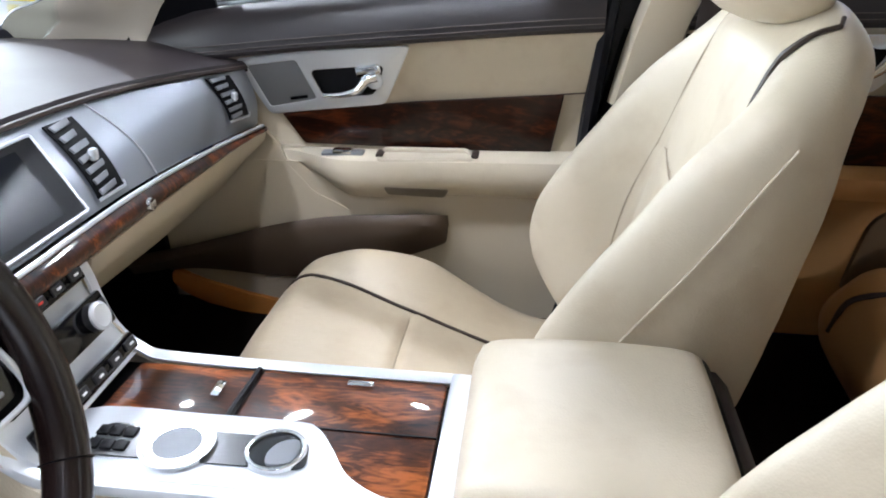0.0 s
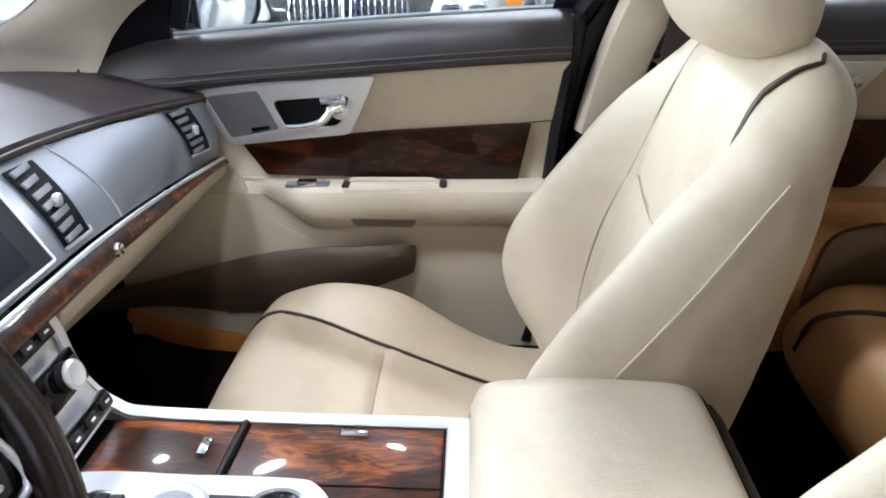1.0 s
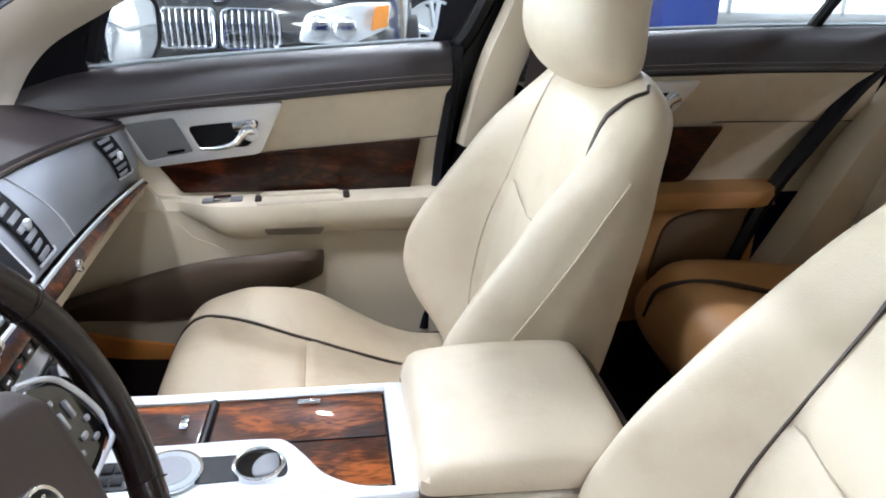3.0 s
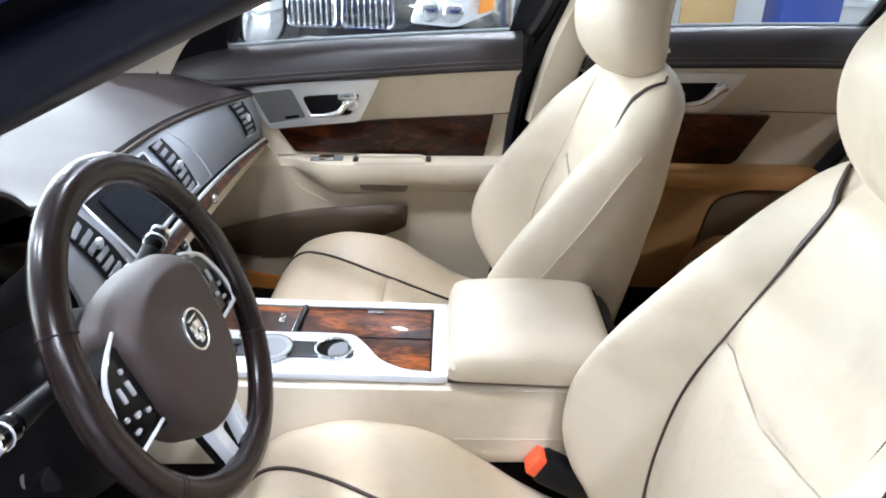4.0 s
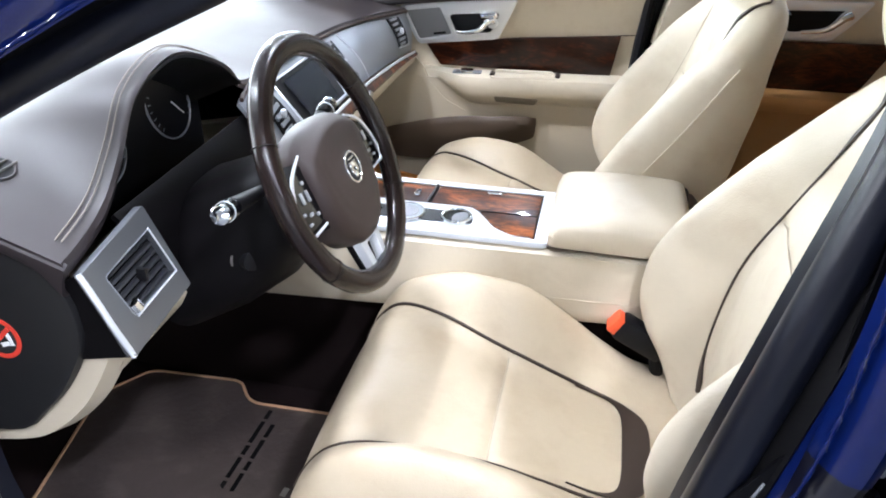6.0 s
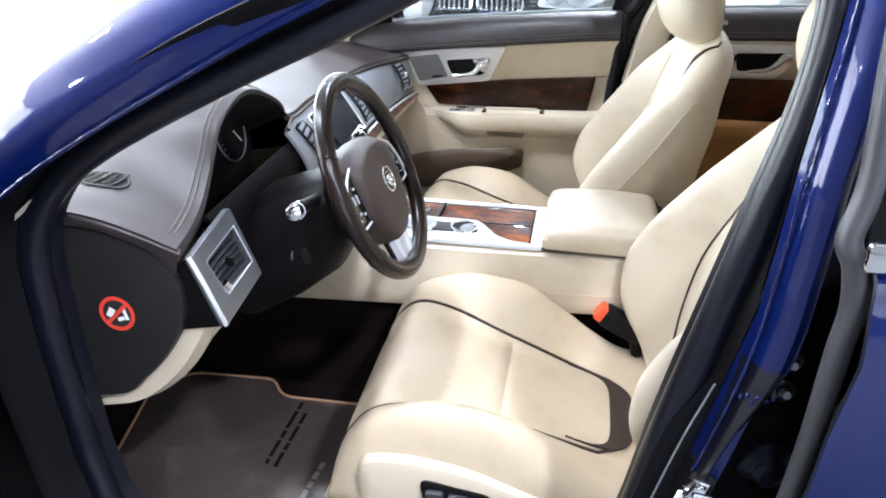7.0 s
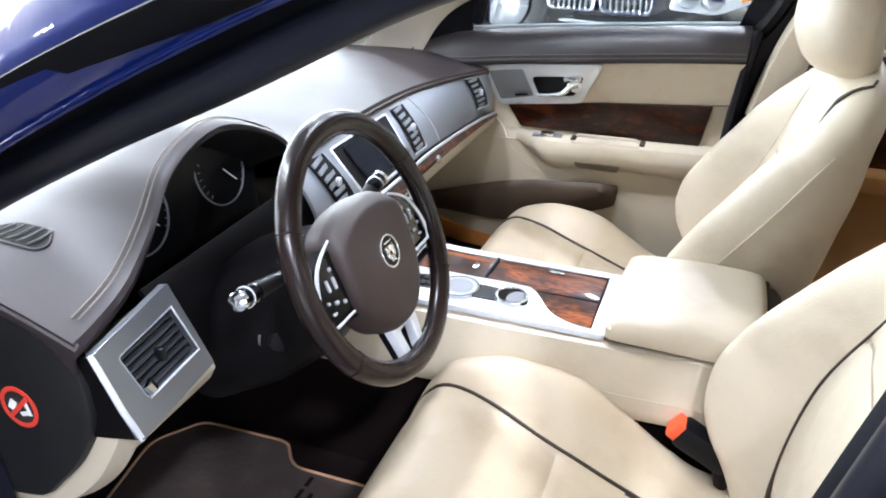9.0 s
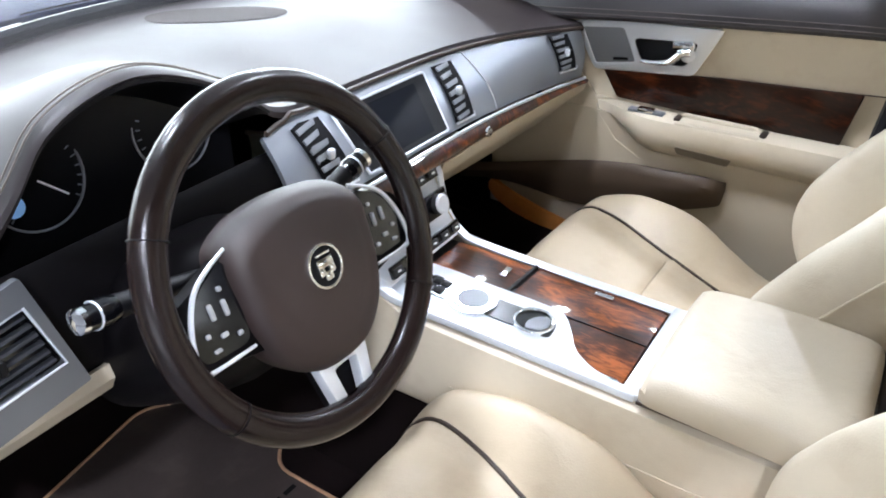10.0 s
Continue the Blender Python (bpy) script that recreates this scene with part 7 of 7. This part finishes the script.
# ---- cars and things standing in the showroom ----
def parked_car(name, label, M, paint, hgt, grille):
    """A car facing its own -y, built from side stations."""
    c = thing(name, (0, 0, 0), label, "car")
    w = 0.95
    st = [(0.0, 0.62, 0.30, 0.80), (0.10, 0.74, 0.22, 0.92), (0.35, 0.86, 0.2, 0.99), (0.9, 0.93, 0.2, 1.05), (1.35, 0.95, 0.2, 1.10), (2.2, 0.95, 0.2, 1.12), (3.4, 0.95, 0.2, 1.13), (4.3, 0.92, 0.22, 1.12), (4.7, 0.84, 0.3, 1.05)]
    rings = []
    for y, hw, zb, zt in st:
        zt = zt * hgt / 1.6 if hgt < 1.6 else zt
        ring = [(-hw * 0.9, zb), (-hw, zb + 0.12), (-hw, zb + 0.45), (-hw * 0.96, zt - 0.14), (-hw * 0.82, zt - 0.02), (-hw * 0.4, zt + 0.02), (hw * 0.4, zt + 0.02), (hw * 0.82, zt - 0.02), (hw * 0.96, zt - 0.14), (hw, zb + 0.45), (hw, zb + 0.12), (hw * 0.9, zb)]
        rings.append([V((p.x, y, p.y)) for p in cr([(a, b, 0) for a, b in ring], 3, True)])
    part("body", loft(rings), paint, c)
    zt = 1.10 if hgt > 1.6 else 1.10 * hgt / 1.6
    rings = [[V((x * hw, y, z)) for x in (-1, -0.9, -0.4, 0.4, 0.9, 1)] for hw, y, z in ((0.80, 1.25, zt), (0.70, 1.95, hgt - 0.04), (0.66, 2.4, hgt), (0.66, 3.4, hgt - 0.03), (0.70, 4.0, hgt - 0.12), (0.76, 4.5, zt))]
    part("cabin_glass", sheet(rings, 0.01), GLOSSBLACK, c, "dark windscreen and roof glass")
    for s in (-1, 1):
        part("side_glass", sheet([[V((s * 0.84, 1.4, zt)), V((s * 0.70, 2.0, hgt - 0.08))], [V((s * 0.86, 2.6, zt)), V((s * 0.68, 2.6, hgt - 0.04))], [V((s * 0.84, 4.3, zt)), V((s * 0.70, 3.9, hgt - 0.12))]], 0.01), GLOSSBLACK, c)
        part("roof_pillar", tube([(s * 0.82, 1.25, zt), (s * 0.70, 1.95, hgt - 0.03), (s * 0.67, 2.6, hgt), (s * 0.70, 3.9, hgt - 0.1), (s * 0.8, 4.5, zt)], 0.04, 8), paint, c)
        hl = part("headlight", plate(rounded([(0.36, 0.70), (0.40, 0.83), (0.62, 0.88), (0.80, 0.87), (0.78, 0.75), (0.6, 0.69)], 0.03), lambda u, v, h: V((s * u, -0.01 + 3.0 * max(0, u - 0.55) ** 2 - h, v)), 0.03, bevel=0.01), surface("lamp_lens", (0.85, 0.87, 0.9), 0.12, metal=0.15, vary=0.15, big=30), c, "clear headlight unit")
        for u in (0.46, 0.58):
            part("projector", turned([(0, 0.055), (0.02, 0.056), (0.03, 0.045), (0.032, 0.0)], (s * u, -0.03 + 3.0 * max(0, u - 0.55) ** 2, 0.77), (0, -1, 0), 24), CHROME, hl)
        part("indicator", plate(rounded([(0.70, 0.75), (0.72, 0.86), (0.79, 0.86), (0.78, 0.76)], 0.01), lambda u, v, h: V((s * u, -0.01 + 3.0 * max(0, u - 0.55) ** 2 - 0.032 - h, v)), 0.006), surface("amber_lens", (0.9, 0.30, 0.03), 0.25, vary=0.05), hl, "amber side indicator")
        part("fog_lamp", turned([(0, 0.06), (0.02, 0.06), (0.03, 0.05), (0.031, 0)], (s * 0.62, 0.10, 0.45), (0, -1, 0), 24), CHROME, c)
        for y in (0.95, 3.75):
            wh = part("wheel", turned([(-0.13, 0.33), (-0.12, 0.36), (0.12, 0.36), (0.13, 0.33), (0.12, 0.26), (0.10, 0.25), (0.10, 0.0)], (s * 0.84, y, 0.36), (s, 0, 0), 36), RUBBER, c, "black tyre")
            sp = [turned([(0.09, 0.265), (0.135, 0.262), (0.13, 0.24), (0.09, 0.235)], (s * 0.84, y, 0.36), (s, 0, 0), 36), turned([(0.10, 0.06), (0.135, 0.05), (0.136, 0)], (s * 0.84, y, 0.36), (s, 0, 0), 20)]
            for k in range(5):
                a = 2 * math.pi * k / 5 + 0.3
                for da in (-0.13, 0.13):
                    sp.append(tube([(s * 0.96, y + 0.04 * math.cos(a), 0.36 + 0.04 * math.sin(a)), (s * 0.965, y + 0.245 * math.cos(a + da), 0.36 + 0.245 * math.sin(a + da))], 0.02, 6))
            part("rim", join(*sp), SILVER, wh, "silver alloy rim")
    if grille:
        for s in (-1, 1):
            o = rounded([(s * 0.006, 0.66), (s * 0.275, 0.655), (s * 0.29, 0.72), (s * 0.270, 0.845), (s * 0.010, 0.85)][::s], 0.04, 5)
            cc = V((s * 0.155, 0.75))
            g = part("grille", plate(o, lambda u, v, h: V((u, -0.005 + 0.12 * abs(u) ** 1.4 - h + 0.1 * (v - 0.65), v)), 0.035, [[cc + (p - cc) * 0.86 for p in o]], 0.01), CHROME, c, "chrome kidney shaped grille frame")
            part("backing", plate([cc + (p - cc) * 0.88 for p in o], lambda u, v, h: V((u, 0.01 + 0.12 * abs(u) ** 1.4 - h + 0.1 * (v - 0.65), v)), 0.004, bevel=0), GLOSSBLACK, g)
            for k in range(8):
                u = s * (0.036 + 0.0305 * k)
                part("slat", block((0.013, 0.04, 0.17), V((u, -0.01 + 0.12 * abs(u) ** 1.4 + 0.01, 0.752)), 0.004), CHROME, g)
        part("badge", disc((0, 0.02, 0.905), (0, -0.9, 0.4), 0.04, 0.006, 28, 0.002), CHROME, c, "round bonnet badge")
        part("lower_intake", plate(rounded([(-0.45, 0.42), (0.45, 0.42), (0.40, 0.55), (-0.40, 0.55)], 0.03), lambda u, v, h: V((u, 0.03 + 0.15 * u * u - h, v)), 0.012), BLACK, c)
        part("bumper_strip", tube([(-0.78, 0.22, 0.61), (-0.5, 0.045, 0.60), (0, -0.015, 0.60), (0.5, 0.045, 0.60), (0.78, 0.22, 0.61)], 0.012, 8), CHROME, c)
        part("blank_plate", block((0.31, 0.012, 0.155), V((0, 0.012, 0.49)), 0.004), surface("plate_blank", (0.5, 0.5, 0.5), 0.4), c)
    c.matrix_basis = M
    return c


BLACKPAINT = surface("black_car_paint", (0.006, 0.006, 0.008), 0.25, coat=1.0, vary=0.2)
WHITEPAINT = surface("white_car_paint", (0.78, 0.79, 0.80), 0.3, coat=1.0, vary=0.02)
parked_car("parked_suv", "black sport utility car with chrome twin grille, parked nose-on", Matrix.Translation((-0.30, 2.98, -0.03)) @ Matrix.Rotation(radians(-4), 4, "Z"), BLACKPAINT, 1.72, True)
parked_car("parked_car", "white car parked broadside by the showroom wall", Matrix.Translation((2.0, 6.35, 0)) @ Matrix.Rotation(radians(90), 4, "Z"), WHITEPAINT, 1.45, False)


def wall_things():
    paper, pn, pl, pb = node_mat("thin_yellow_paper")
    tr = pn.new("ShaderNodeBsdfTranslucent")
    tr.inputs[0].default_value = (0.85, 0.70, 0.04, 1)
    pl.new(tr.outputs[0], pn["Material Output"].inputs[0])
    pn.remove(pb)
    sg = thing("floor_sign", (-5.1, 7.2, 0), "yellow paper notice standing by the wall", "sign")
    part("board", block((0.34, 0.006, 0.5), V((-5.25, 7.25, 0.27)), 0.002), paper, sg)
    for k in range(2):
        part("print_bar", block((0.22, 0.003, 0.03), V((-5.25, 7.242, 0.40 - 0.10 * k)), 0), surface("dark_print", (0.05, 0.05, 0.06), 0.6), sg)
    col = surface("blue_paint", (0.02, 0.05, 0.25), 0.5, vary=0.08)
    whole("blue_column", block((0.55, 0.4, 4.2), V((3.5, 6.2, 2.1)), 0.02), col, "blue painted square column by the wall", "column", kind="structure")
    p = thing("plywood_board", (2.85, 6.6, 0), "upright pale wooden board leaning by the wall", "board")
    part("board", block((0.55, 0.04, 2.2), V((2.9, 7.0, 1.1)), 0.005), surface("pale_wood", (0.55, 0.36, 0.16), 0.6, vary=0.15, big=3), p)
    w = thing("window_1", (5.2, 7.4, 0.4), "large bright shop window with yellow lettering stickers", "window", kind="structure")
    part("frame", join(block((2.7, 0.08, 0.08), V((5.3, 7.42, 0.30)), 0.01), block((2.7, 0.08, 0.08), V((5.3, 7.42, 2.6)), 0.01), block((0.06, 0.08, 2.3), V((4.62, 7.42, 1.45)), 0.01), block((0.06, 0.08, 2.3), V((6.0, 7.42, 1.45)), 0.01), block((0.06, 0.08, 2.3), V((3.98, 7.42, 1.45)), 0.01)), WALLW, w)
    part("bright_pane", block((2.6, 0.02, 2.2), V((5.3, 7.46, 1.45)), 0), glow("daylight_pane", (0.95, 0.98, 1.0), 2.5), w, "bright daylit pane")
    yl = surface("yellow_vinyl", (0.85, 0.7, 0.03), 0.5)
    for k in range(5):
        part("sticker", block((0.18, 0.006, 0.10), pose(4.95 + 0.22 * k, 7.40, 0.95 + 0.08 * (k % 2), 0, 12 - 8 * k, 0), 0.002), yl, w)


wall_things()
